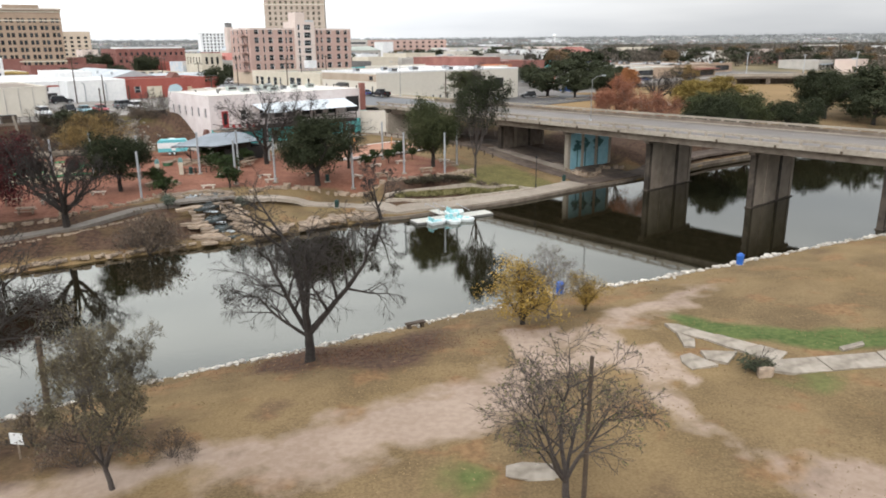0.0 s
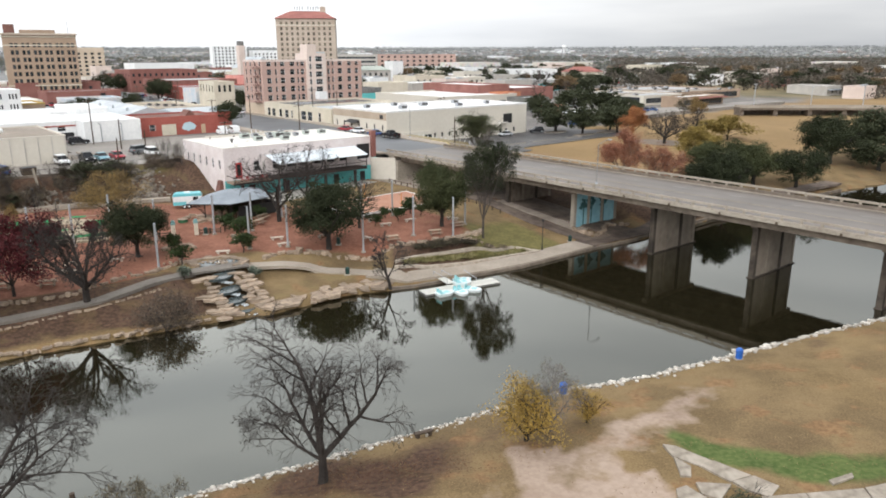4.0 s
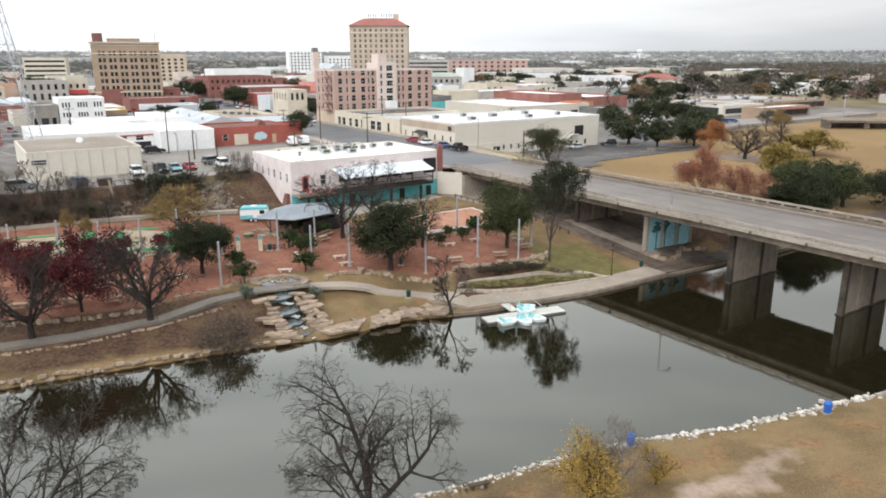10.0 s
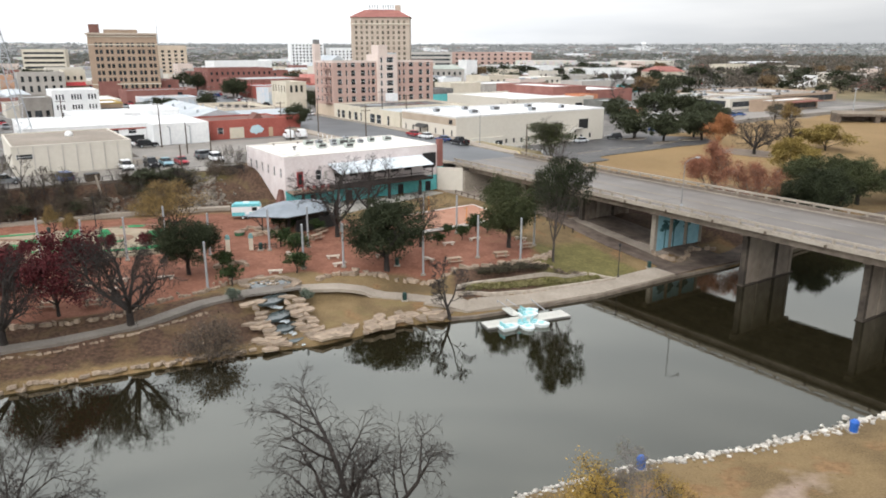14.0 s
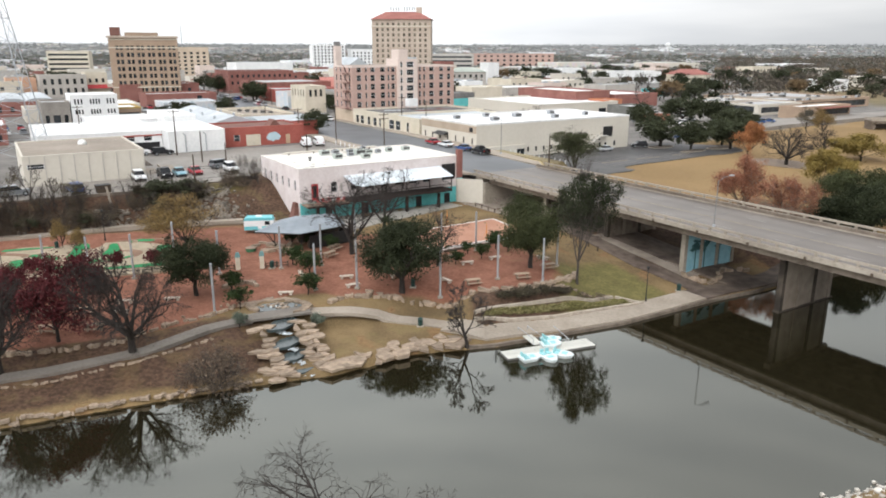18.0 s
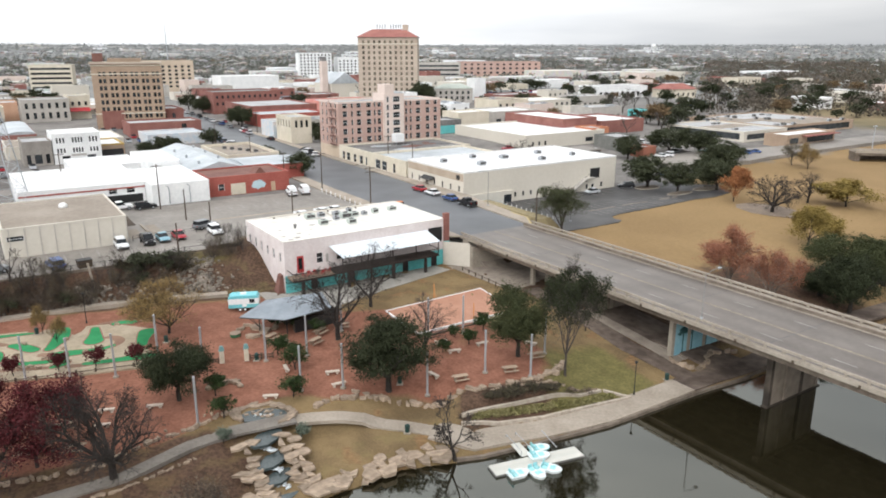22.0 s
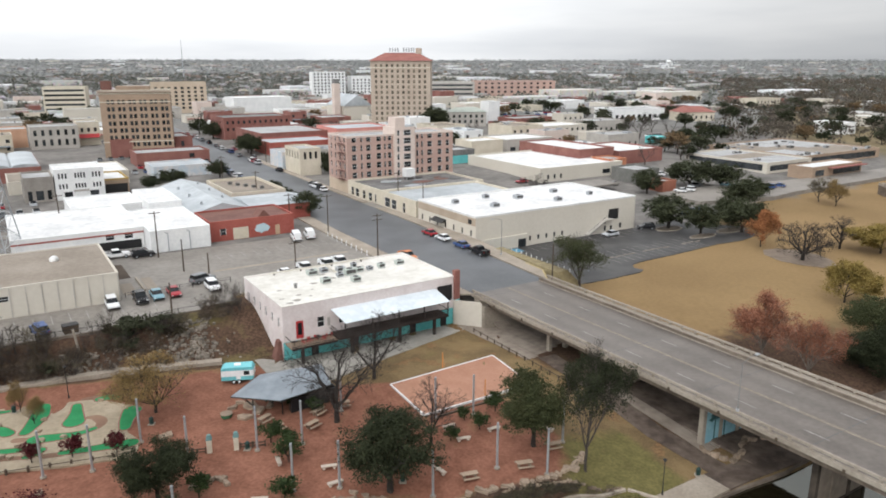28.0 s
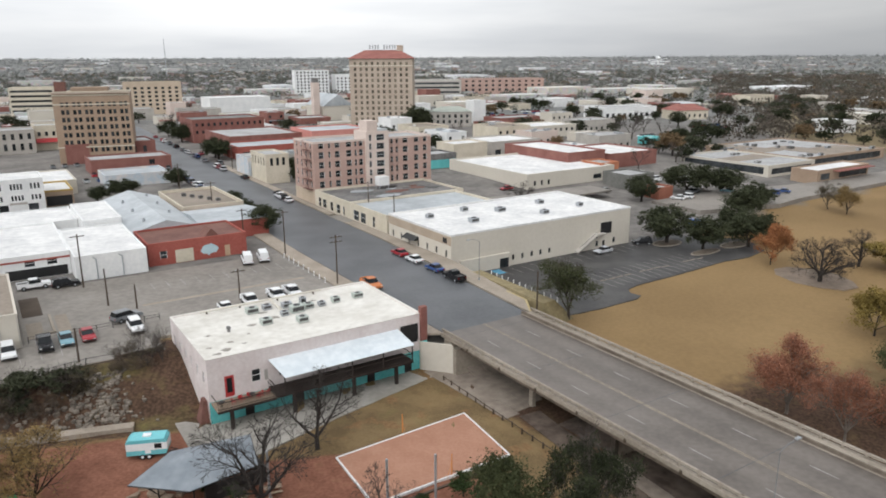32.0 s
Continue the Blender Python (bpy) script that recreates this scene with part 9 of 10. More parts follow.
def car(kind, colour, x, y, z, turn, label, group="parked cars"):
    if (kind, colour) in CARS:
        ob = copy_thing(CARS[kind, colour], pose(x, y, z, 0, 0, turn))
        return tagged(ob, label)
    low, cab, w, r, axles = FORMS[kind]
    paint = PAINTS[colour]
    ob = thing({"sedan": "sedan", "suv": "sport_utility_car", "van": "van", "pickup": "pickup_truck"}[kind], label, "truck" if kind == "pickup" else "car", x, y, z, turn, group)
    h = w / 2
    part("body", profile_solid(low, h, h * 0.95, 0.9), paint, ob)
    top = max(q for _, q in cab)
    part("cabin", profile_solid(cab, h * 0.93, h * 0.76, cab[0][1] + 0.05), CAR_GLASS if kind != "van" else paint, ob, "dark glazed cabin" if kind != "van" else "")
    tx = [a for a, q in cab if q > top - 0.1]
    part("roof_panel", Shape().prism([(min(tx) - 0.05, -h * 0.78), (max(tx) + 0.05, -h * 0.78), (max(tx) + 0.05, h * 0.78), (min(tx) - 0.05, h * 0.78)], top - 0.03, top + 0.05), paint, ob)
    if kind == "van":
        for sy in (-1, 1):
            for k in range(3):
                part("side_window", Shape().box(-2.2 + 1.2 * k, sy * h * 0.9 - 0.03, 1.4, -1.2 + 1.2 * k, sy * h * 0.9 + 0.03, 1.85), CAR_GLASS, ob)
        part("windscreen", Shape().add([(1.74, -0.7, 1.25), (1.74, 0.7, 1.25), (1.24, 0.62, 1.97), (1.24, -0.62, 1.97)], [(0, 1, 2, 3)]), CAR_GLASS, ob, at=pose(0.03, 0, 0))
    if kind == "pickup":
        part("bed", Shape().box(-2.6, -h * 0.8, 1.121, -0.95, h * 0.8, 1.14), DARK_ASPHALT, ob)
        for sy in (-1, 1):
            part("bed_side", Shape().box(-2.75, sy * h * 0.9 - 0.06, 1.121, -0.9, sy * h * 0.9 + 0.06, 1.32), paint, ob)
        part("tailgate", Shape().box(-2.75, -h * 0.82, 1.121, -2.66, h * 0.82, 1.32), paint, ob)
    for ax in axles:
        for sy in (-1, 1):
            wh_ = part("wheel", Shape().tube((ax, sy * (h - 0.2), r), (ax, sy * (h + 0.02), r), r, r, 14), RUBBER, ob)
            part("rim", Shape().tube((ax, sy * (h - 0.1), r), (ax, sy * (h + 0.03), r), r * 0.58, r * 0.55, 10), STEEL, wh_)
    fx, bx, zf = max(a for a, _ in low), min(a for a, _ in low), low[2][1]
    for sy in (-1, 1):
        part("headlight", Shape().box(fx - 0.03, sy * h * 0.72 - 0.17, zf - 0.12, fx + 0.02, sy * h * 0.72 + 0.17, zf + 0.03), HEAD, ob)
        part("tail_light", Shape().box(bx - 0.02, sy * h * 0.8 - 0.12, zf - 0.05, bx + 0.03, sy * h * 0.8 + 0.12, zf + 0.15), TAIL, ob)
    part("bumper", Shape().box(fx - 0.02, -h * 0.9, 0.4, fx + 0.08, h * 0.9, 0.55), BLACK, ob)
    part("bumper", Shape().box(bx - 0.08, -h * 0.9, 0.4, bx + 0.02, h * 0.9, 0.55), BLACK, ob)
    CARS[kind, colour] = ob
    return ob


UP = TURN + 90


def park_car(kind, colour, a, b, z, turn, label):
    return car(kind, colour, *street(a, b), z, turn, label)


park_car("pickup", "orange", 1.9, 29.6, 8.73, UP + 180, "old orange flatbed truck parked at the kerb")
park_car("sedan", "red", 17.2, 46.0, 8.73, UP, "dark red sedan parked at the kerb")
park_car("sedan", "white", 17.2, 40.0, 8.73, UP, "white sedan parked at the kerb")
park_car("sedan", "blue", 17.2, 32.2, 8.73, UP, "dark blue sedan parked at the kerb")
park_car("pickup", "black", 17.1, 25.2, 8.73, UP, "black pickup truck parked at the kerb")
park_car("van", "white", -11.6, 58.4, 8.71, UP - 12, "white passenger van on the parking lot")
park_car("van", "white", -8.2, 58.6, 8.71, UP - 12, "white passenger van on the parking lot")
park_car("sedan", "white", -24.0, 31.5, 8.71, UP + 180, "white sedan behind the white-roofed building")
park_car("pickup", "white", -19.6, 32.5, 8.71, UP + 180, "white pickup behind the white-roofed building")
park_car("pickup", "white", -14.8, 33.0, 8.71, UP + 180, "white pickup behind the white-roofed building")
park_car("pickup", "white", -11.8, 33.2, 8.71, UP + 180, "white pickup behind the white-roofed building")
park_car("suv", "white", -55.2, 29.6, 8.71, UP + 180, "white sport utility car on the parking strip")
park_car("pickup", "black", -50.6, 30.4, 8.71, UP + 180, "black pickup on the parking strip")
park_car("sedan", "teal", -47.8, 30.9, 8.71, UP + 180, "light blue car on the parking strip")
park_car("sedan", "red", -44.9, 31.0, 8.71, UP + 180, "red car on the parking strip")
park_car("suv", "white", -38.2, 30.6, 8.71, UP + 180, "white sport utility car beside the bank")
park_car("suv", "grey", -38.6, 36.2, 8.71, TURN + 20, "dark grey sport utility car on the lot")
park_car("pickup", "white", -49.6, 63.4, 8.65, TURN, "white pickup in front of the white store")
park_car("suv", "black", -44.6, 61.4, 8.65, TURN, "black car in front of the white store")
park_car("suv", "blue", -66.4, 22.2, 8.71, TURN + 100, "blue car on the parking strip")
park_car("suv", "grey", -75.0, 24.4, 8.71, TURN + 10, "grey car on the parking strip")
park_car("sedan", "silver", 64.0, 32.9, 5.15, TURN + 180, "silver sedan beside the warehouse")
park_car("suv", "black", 77.6, 33.4, 5.15, TURN + 150, "dark car beside the warehouse")
for a, b, k, c in ((126.5, 62.9, "sedan", "white"), (130, 62.6, "suv", "white"), (149.4, 55.4, "suv", "white"), (148.1, 50.6, "sedan", "grey"), (152.6, 51.4, "sedan", "silver"), (158, 51.4, "suv", "blue"), (164, 51.6, "sedan", "blue"), (150, 62, "sedan", "teal"), (153, 90, "sedan", "white"), (156, 84, "suv", "silver"), (152, 98, "sedan", "white"), (154, 104, "suv", "white")):
    park_car(k, c, a, b, 6.31, UP + 20, "parked %s car on the far lot" % c)
for a, b, k, c in ((4.0, 140, "suv", "white"), (4.4, 148, "sedan", "grey"), (4.8, 157, "suv", "white"), (5.6, 176, "sedan", "silver"), (22.6, 165, "sedan", "black"), (25.5, 205, "suv", "grey"), (9.0, 262, "sedan", "black"), (27.5, 240, "sedan", "red"), (21.0, 128, "sedan", "black"), (3.0, 112, "sedan", "grey")):
    park_car(k, c, a, b, 8.73, UP, "parked %s car beside the main street" % c)

rng = random.Random(19)
for i in range(40):
    b = rng.uniform(98, 330)
    lane = 9 + 0.034 * (b - 60)
    k, c = rng.choice(("sedan", "suv", "sedan", "pickup")), rng.choice(("white", "silver", "grey", "black", "red", "white", "blue"))
    a = lane + rng.choice((-8.3, 8.6))
    park_car(k, c, a, b, 8.73, UP - 2, "%s car parked along the main street" % c)
for i in range(30):
    a, b = rng.uniform(84, 150), rng.uniform(64, 120)
    k, c = rng.choice(("sedan", "suv", "sedan", "pickup")), rng.choice(("white", "silver", "grey", "black", "red", "white", "blue"))
    x, y = street(a, b)
    if all(math.hypot(x - ox, y - oy) > orad + 2.5 for ox, oy, orad in OCCUPIED):
        OCCUPIED.append((x, y, 2.6))
        park_car(k, c, a, b, ground_at(x, y) + 0.05, UP + rng.choice((0, 90)), "%s car parked between low buildings" % c)

car("van", "blue", 68.8, 233.4, 5.2, TURN + 118, "dark blue van parked beside the oaks")


def far_car(x, y, z, turn, colour):
    ob = thing("parked_car", "%s car parked on a distant lot" % colour, "car", x, y, z, turn, "cars on distant lots")
    part("body", FAR_BODY[colour], None, ob)
    part("cabin", FAR_CABIN, None, ob)


FAR_CABIN = Shape().prism([(-1.7, -0.8), (0.9, -0.8), (0.9, 0.8), (-1.7, 0.8)], 0.95, 1.5, top=[(-1.2, -0.65), (0.3, -0.65), (0.3, 0.65), (-1.2, 0.65)]).mesh("cabin", CAR_GLASS)
FAR_BODY = {c: Shape().prism([(-2.2, -0.9), (2.2, -0.9), (2.2, 0.9), (-2.2, 0.9)], 0.25, 0.95, top=[(-2.1, -0.85), (2.0, -0.85), (2.0, 0.85), (-2.1, 0.85)]).mesh("body", PAINTS[c]) for c in ("white", "silver", "grey", "black", "red", "blue")}
rng = random.Random(23)
for x0, y0, nx_, ny_, dx in ((24, 560, 9, 3, 4.2), (60, 600, 8, 3, 4.6), (112, 420, 7, 2, 4.0), (150, 470, 8, 2, 4.4), (128, 340, 7, 2, 4.0), (-120, 286, 4, 2, 4.2), (-150, 320, 5, 1, 4.2), (-128, 205, 5, 2, 4.0)):
    for i in range(nx_):
        for j in range(ny_):
            if rng.random() < 0.3:
                continue
            x, y = x0 + dx * i * 0.83 - 13 * j * 0.556, y0 + dx * i * 0.556 + 13 * j * 0.83
            if all(math.hypot(x - ox, y - oy) > orad * 0.75 + 2 for ox, oy, orad in OCCUPIED):
                far_car(x, y, ground_at(x, y) + 0.05, UP, rng.choice(("white", "white", "silver", "grey", "black", "red", "blue")))
                OCCUPIED.append((x, y, 2.4))

# ---- utility poles, street lamps and signs ----
def utility_pole(a, b, h, z=8.7, arms=1, turn=0, label="dark timber utility pole with a crossarm"):
    p = thing("utility_pole", label, "pole", *street(a, b), z, TURN + turn, "utility poles")
    part("shaft", Shape().tube((0, 0, -0.4), (0, 0, h), 0.16, 0.11, 8), DARK_WOOD, p)
    for k in range(arms):
        arm = part("crossarm", Shape().box(-1.2, -0.06, h - 0.5 - 0.9 * k, 1.2, 0.06, h - 0.36 - 0.9 * k), DARK_WOOD, p)
        for x in (-1.05, -0.4, 0.4, 1.05):
            part("insulator", Shape().tube((x, 0, h - 0.36 - 0.9 * k), (x, 0, h - 0.2 - 0.9 * k), 0.05, 0.04, 6), STEEL, arm)
    return p


for a, b, h, arms in ((-2.4, 34.8, 9.4, 2), (-2.8, 60.1, 9.6, 1), (26.0, 63.9, 9.4, 1), (-39.9, 45.4, 6.5, 0), (-42.0, 58.9, 10.0, 1), (-36.1, 41.2, 4.2, 0), (-20.3, 35.9, 5.6, 1), (29.6, 84.2, 9.4, 1), (-7.0, 74.7, 8.0, 1), (-47.2, 22.0, 5.0, 0), (-4, 110, 9, 1), (-3, 150, 9, 1), (26, 190, 9, 1), (-57, 98, 9, 1)):
    utility_pole(a, b, h, arms=arms, label="dark timber utility pole with a crossarm" if arms else "plain dark timber pole on the lot")
utility_pole(19.8, 4.4, 7.0, 8.0, 0, label="plain timber pole at the bridge end")


DULL_STEEL = surface("dull_grey_steel", (0.16, 0.16, 0.16), (0.24, 0.24, 0.235), rough=0.6, grain=5)


def street_lamp(a, b, z, h, reach, turn=0):
    p = thing("street_lamp", "grey steel street lamp with a curved arm", "lamp", *street(a, b), z, TURN + turn, "street lamps")
    part("post", Shape().tube((0, 0, 0), (0, 0, h), 0.07, 0.045, 8), DULL_STEEL, p)
    part("arm", Shape().run([(0, 0, h), (-reach * 0.5, 0, h + 0.45), (-reach, 0, h + 0.55)], 0.04, 6), DULL_STEEL, p)
    part("lamp_head", Shape().box(-reach - 0.6, -0.16, h + 0.46, -reach, 0.16, h + 0.62), STEEL, p)
    part("base", Shape().tube((0, 0, 0), (0, 0, 0.3), 0.2, 0.18, 8), STEEL, p)


street_lamp(0.13, -51.2, DECK_Z + 0.86, 5.9, 2.3, 180)
street_lamp(20.6, 22, 8.86, 7.5, 2.2)
street_lamp(36.7, 12, 5.1, 6.0, 1.2)

# lattice radio mast at the edge of the lots
mast = thing("lattice_mast", "tall grey steel lattice power tower", "tower", -94.4, 159.5, 8.6, 20)
H_, B_ = 50.0, 6.6
lv = [(H_ * (1 - (1 - i / 12) ** 1.25)) for i in range(13)]


def half_at(z):
    return B_ * (1 - z / H_) + 0.45


for sx in (-1, 1):
    for sy in (-1, 1):
        part("leg", Shape().tube((sx * half_at(0), sy * half_at(0), 0), (sx * half_at(H_), sy * half_at(H_), H_), 0.13, 0.09, 5), STEEL, mast)
for z0, z1 in zip(lv, lv[1:]):
    e0, e1 = half_at(z0), half_at(z1)
    for k in range(4):
        q = pose(0, 0, 0, 0, 0, 90 * k)
        part("brace", Shape().tube((-e0, -e0, z0), (e1, -e1, z1), 0.055, 0.055, 4), STEEL, mast, at=q)
        part("brace", Shape().tube((e0, -e0, z0), (-e1, -e1, z1), 0.055, 0.055, 4), STEEL, mast, at=q)
        part("girt", Shape().tube((-e1, -e1, z1), (e1, -e1, z1), 0.055, 0.055, 4), STEEL, mast, at=q)
for z in (34, 39, 44):
    part("crossarm", Shape().run([(-5, 0, z), (0, 0, z + 0.8), (5, 0, z), (-5, 0, z)], 0.09, 4), STEEL, mast)

# ---- field and lot trees ----
for kind, lab, x, y, h, w, sd in (
    ("oak_far", "dark green live oak on the parking lot", 57.4, 216.5, 9.9, 13.5, 1), ("oak_far", "dark green live oak on the parking lot", 64.0, 210.0, 8.9, 9.6, 2),
    ("oak_far", "dark green live oak beside the lot", 75.6, 212.4, 9.2, 10.6, 3), ("oak_far", "dark green live oak behind the lot", 76.6, 222.0, 8.6, 9.6, 4),
    ("oak_far", "dark green live oak at the street", 63.8, 266.5, 8.9, 10.0, 1), ("oak_far", "dark green live oak at the street", 93.5, 280.8, 9.5, 13.0, 2),
    ("oak_far", "dark green live oak at the street", 82.4, 280.9, 10.5, 15.0, 3), ("oak_far", "dark green live oak near the lot", 97.9, 261.8, 7.8, 9.5, 4),
    ("oak_far", "dark green live oak near the lot", 87.0, 247.0, 9.0, 12.0, 2), ("oak", "low dark oak beside the bridge", 64.0, 130.5, 6.4, 10.0, 2), ("oak_olive", "olive-green oak on the river slope", 70.5, 138.0, 9.2, 10.5, 3),
    ("oak_olive", "olive-green oak on the river slope", 78.5, 137.0, 9.4, 11.0, 1), ("oak", "dark green oak on the river slope", 88.0, 137.0, 9.2, 11.0, 3), ("oak", "tall dark green oak on the river slope", 66.5, 125.5, 10.6, 9.5, 1), ("oak", "large dark green oak at the field edge", 109.0, 158.0, 12.4, 15.0, 1), ("oak_far", "large dark green oak at the field edge", 124.0, 166.0, 13.0, 15.0, 2), ("oak_far", "dark green oak beside the river", 120.0, 155.5, 8.0, 13.0, 3)):
    tree("live_oak", lab, kind, x, y, h, w, sd, 37 * sd)
tree("rust_tree", "cypress with rust-red needles beside the bridge", "rust", 48.6, 131.0, 11.8, 9.6, 2)
tree("rust_tree", "smaller rust-red cypress beside the bridge", "rust", 53.2, 125.2, 9.8, 9.2, 3)
tree("orange_tree", "tree with orange autumn leaves", "orange", 74.6, 197.5, 9.4, 7.8, 2)
tree("bare_tree", "spreading leafless tree on dry grass", "bare_wide", 79.2, 185.0, 9.4, 14.5, 9)
tree("bare_tree", "leafless tree beside the field", "bare", 93.0, 196.0, 8.0, 10.0, 9)
tree("yellow_tree", "yellow-green oak on dry grass", "field", 74.4, 156.8, 8.8, 9.8, 4, 90)
tree("yellow_tree", "yellow-green oak on dry grass", "field", 100.8, 192.4, 7.4, 14.0, 4, 200)
tree("olive_tree", "thin olive-green tree at the bridge end", "half_bare", 25.0, 162.8, 11.6, 12.6, 3)
tree("olive_tree", "thin olive-green tree at the field edge", "olive", 117.1, 257.4, 8.9, 9.5, 2)
tree("rust_tree", "half-bare tree with rusty leaves", "tawny", 118.8, 250.0, 9.0, 8.6, 4)
tree("bare_tree", "leafless tree between low buildings", "bare", *street(80, 83), 7.5, 9.0, 12)
for i, (a, b, h, w) in enumerate(((0.2, 82.0, 7.4, 8.4), (2.6, 90.0, 4.6, 6.0), (3.2, 100, 4.0, 5.6), (4.2, 109.5, 4.2, 5.6), (5.0, 121.6, 4.4, 5.6), (-0.6, 162, 6.6, 8.0), (-19.4, 150.7, 6.4, 9.0), (36.6, 150.2, 5.6, 5.2), (31, 230, 9.0, 11), (-27, 148, 5, 7), (30, 222, 10, 11), (4, 300, 11, 12), (34, 300, 10, 12), (44, 172, 6, 7), (-95, 92, 7, 10), (-102, 72, 8, 10), (158, 276, 16, 18), (170, 285, 12, 14), (8, 330, 10, 12), (1, 352, 10, 14))):
    tree("street_tree", "dark green street tree beside the road", "oak_far", *street(a, b), h, w, 1 + i % 4, 61 * i, group="street trees")

# low road bridge over the creek past the field
cb = thing("creek_bridge", "low grey concrete road bridge over a creek past the field", "bridge", 143, 266, 0, -9)
part("deck", Shape().box(0, 0, 7.2, 64, 7, 8.0), OLD_CONCRETE, cb)
for y0 in (0.0, 6.7):
    part("parapet", Shape().box(0, y0, 8.002, 64, y0 + 0.3, 8.8), CONCRETE, cb)
for x0 in (0, 13, 26, 39, 52):
    part("pier", Shape().box(x0, 0.5, 3.0, x0 + 1.6, 6.5, 7.2), OLD_CONCRETE, cb)
part("back_wall", Shape().box(0, 6.2, 3.0, 64, 6.6, 7.19), OLD_CONCRETE, cb)
for x0, h in ((8, 7.5), (30, 6.5), (50, 7.5)):
    x, y = 143 + x0 * 0.988 + 1, 266 - x0 * 0.156 + 7.6
    p = thing("street_lamp", "tall pale steel lamp pole beside the creek bridge", "lamp", x, y, ground_at(x, y), 0, "street lamps")
    part("post", Shape().tube((0, 0, 0), (0, 0, h + 4), 0.2, 0.14, 8), STEEL, p)
    part("lamp_head", Shape().box(-0.7, -0.2, h + 4, 0.7, 0.2, h + 4.3), STEEL, p)

# brush on the slope below the parking lot
rng = random.Random(31)


def slope_at(a, share):
    """A place on the slope at that share of the way up from the path to the parking strip."""
    foot = min(5.5 + (-36 - a) * 0.31, 16.2)
    return street(a, foot + share * (19.0 - foot))


for i in range(84):
    x, y = slope_at(rng.uniform(-89, -58), rng.uniform(0.05, 0.72))
    k = ("thicket", "bare_low", "thicket", "thicket", "bare_low", "olive_mini")[i % 6]
    tree("slope_brush", "tangled brown winter brush on the slope", k, x, y, rng.uniform(1.3, 2.6) if k == "thicket" else rng.uniform(2.2, 4.2), rng.uniform(2.4, 4.4), (1, 2, 2, 3, 3, 4)[i % 6], rng.uniform(0, 360), group="brush on the slope", category="brush")
for i, (a, b, h, w) in enumerate(((-88, 20.0, 6.4, 6.0), (-83.5, 19.2, 5.6, 5.4), (-80, 19.8, 6.8, 5.6), (-76.5, 19.0, 5.4, 5.0), (-73, 19.4, 6.0, 5.2), (-70, 18.6, 4.8, 4.6), (-67.4, 18.2, 4.4, 4.2), (-86, 17.6, 4.6, 5.0), (-78, 17.4, 4.4, 4.6))):
    tree("slope_tree", "small dark leafless tree on the slope" if i % 3 else "small tree with drab olive leaves on the slope", "bare_mini" if i % 3 else "olive_mini", *street(a, b), h, w, 3 if i % 3 else 4, 70 * i, group="small trees on the slope")
for i in range(20):
    x, y = slope_at(rng.uniform(-92, -66), rng.uniform(0.3, 1.0))
    k = ("bare_low", "bare_mini", "olive_mini", "bare_mini")[i % 4]
    tree("slope_brush", "tall tangled winter brush at the strip edge", k, x, y, rng.uniform(3.2, 5.6) if k != "thicket" else rng.uniform(2, 3), rng.uniform(3.0, 4.6), 1 + i % 3 if k != "olive_mini" else 4, rng.uniform(0, 360), group="brush on the slope", category="brush")
for i in range(26):
    x, y = slope_at(rng.uniform(-58.5, -46.5), rng.uniform(0.42, 1.0))
    k = ("scrub", "thicket", "scrub", "olive_mini", "bare_low")[i % 5]
    tree("slope_brush", "dark green and brown scrub below the parking strip", k, x, y, rng.uniform(2.0, 3.2) if k != "bare_low" else rng.uniform(3.0, 4.6), rng.uniform(2.6, 4.2), (2, 2, 3, 4, 1)[i % 5], rng.uniform(0, 360), group="scrub on the slope", category="brush")
for i in range(16):
    a = rng.uniform(-43, -36.8)
    x, y = street(a, rng.uniform(16.5, 20.0))
    k = ("thicket", "bare_low", "olive_mini", "bare_low")[i % 4]
    tree("slope_brush", "tangled brown winter brush beside the building", k, x, y, rng.uniform(3.0, 5.4) if k == "bare_low" else rng.uniform(1.6, 3.0), rng.uniform(2.4, 4.0), 1 + i % 3, rng.uniform(0, 360), group="brush on the slope", category="brush")
for i, (a, share, h, w) in enumerate(((-74, 0.3, 2.6, 4.0), (-66, 0.25, 2.4, 3.6), (-54, 0.8, 3.2, 4.8), (-50.5, 0.7, 3.4, 4.6))):
    tree("slope_tree", "dull green evergreen bush on the slope", "oak_mini", *slope_at(a, share), h, w, 1 + i % 2 * 4, 50 * i, group="evergreen bushes on the slope", category="bush")
rub = Shape()
for i in range(620):
    a = rng.gauss(-46.2, 2.1) if i % 2 else rng.gauss(-59, 7)
    x, y = slope_at(a, rng.uniform(0.2, 0.85) if i % 2 else rng.uniform(0.05, 0.6))
    k = rng.uniform(0.25, 0.75) * rng.choice((0.5, 0.8, 1.0))
    rub.rock(x, y, ground_at(x, y) + k * 0.1, k * 1.3, k, k * 0.7, rng, rng.uniform(0, 3))
single("slope_rubble", rub, surface("grey_rubble", (0.10, 0.085, 0.07), (0.27, 0.235, 0.195), grain=3, patch=1, vary=0.3, island=True), "broken concrete and stone rubble on the slope", "rubble", kind="stuff")
wallh = thing("lot_wall", "old concrete retaining wall with a dark rail along the strip", "wall", *street(0, 0), 0, TURN, kind="structure")
edge_ab = [(-90, 20.6), (-57, 18.7), (-46.5, 20.4), (-42.9, 20.3)]
post_m = Shape().box(-0.05, -0.05, 0, 0.05, 0.05, 1.0).mesh("fence_post", BLACK)
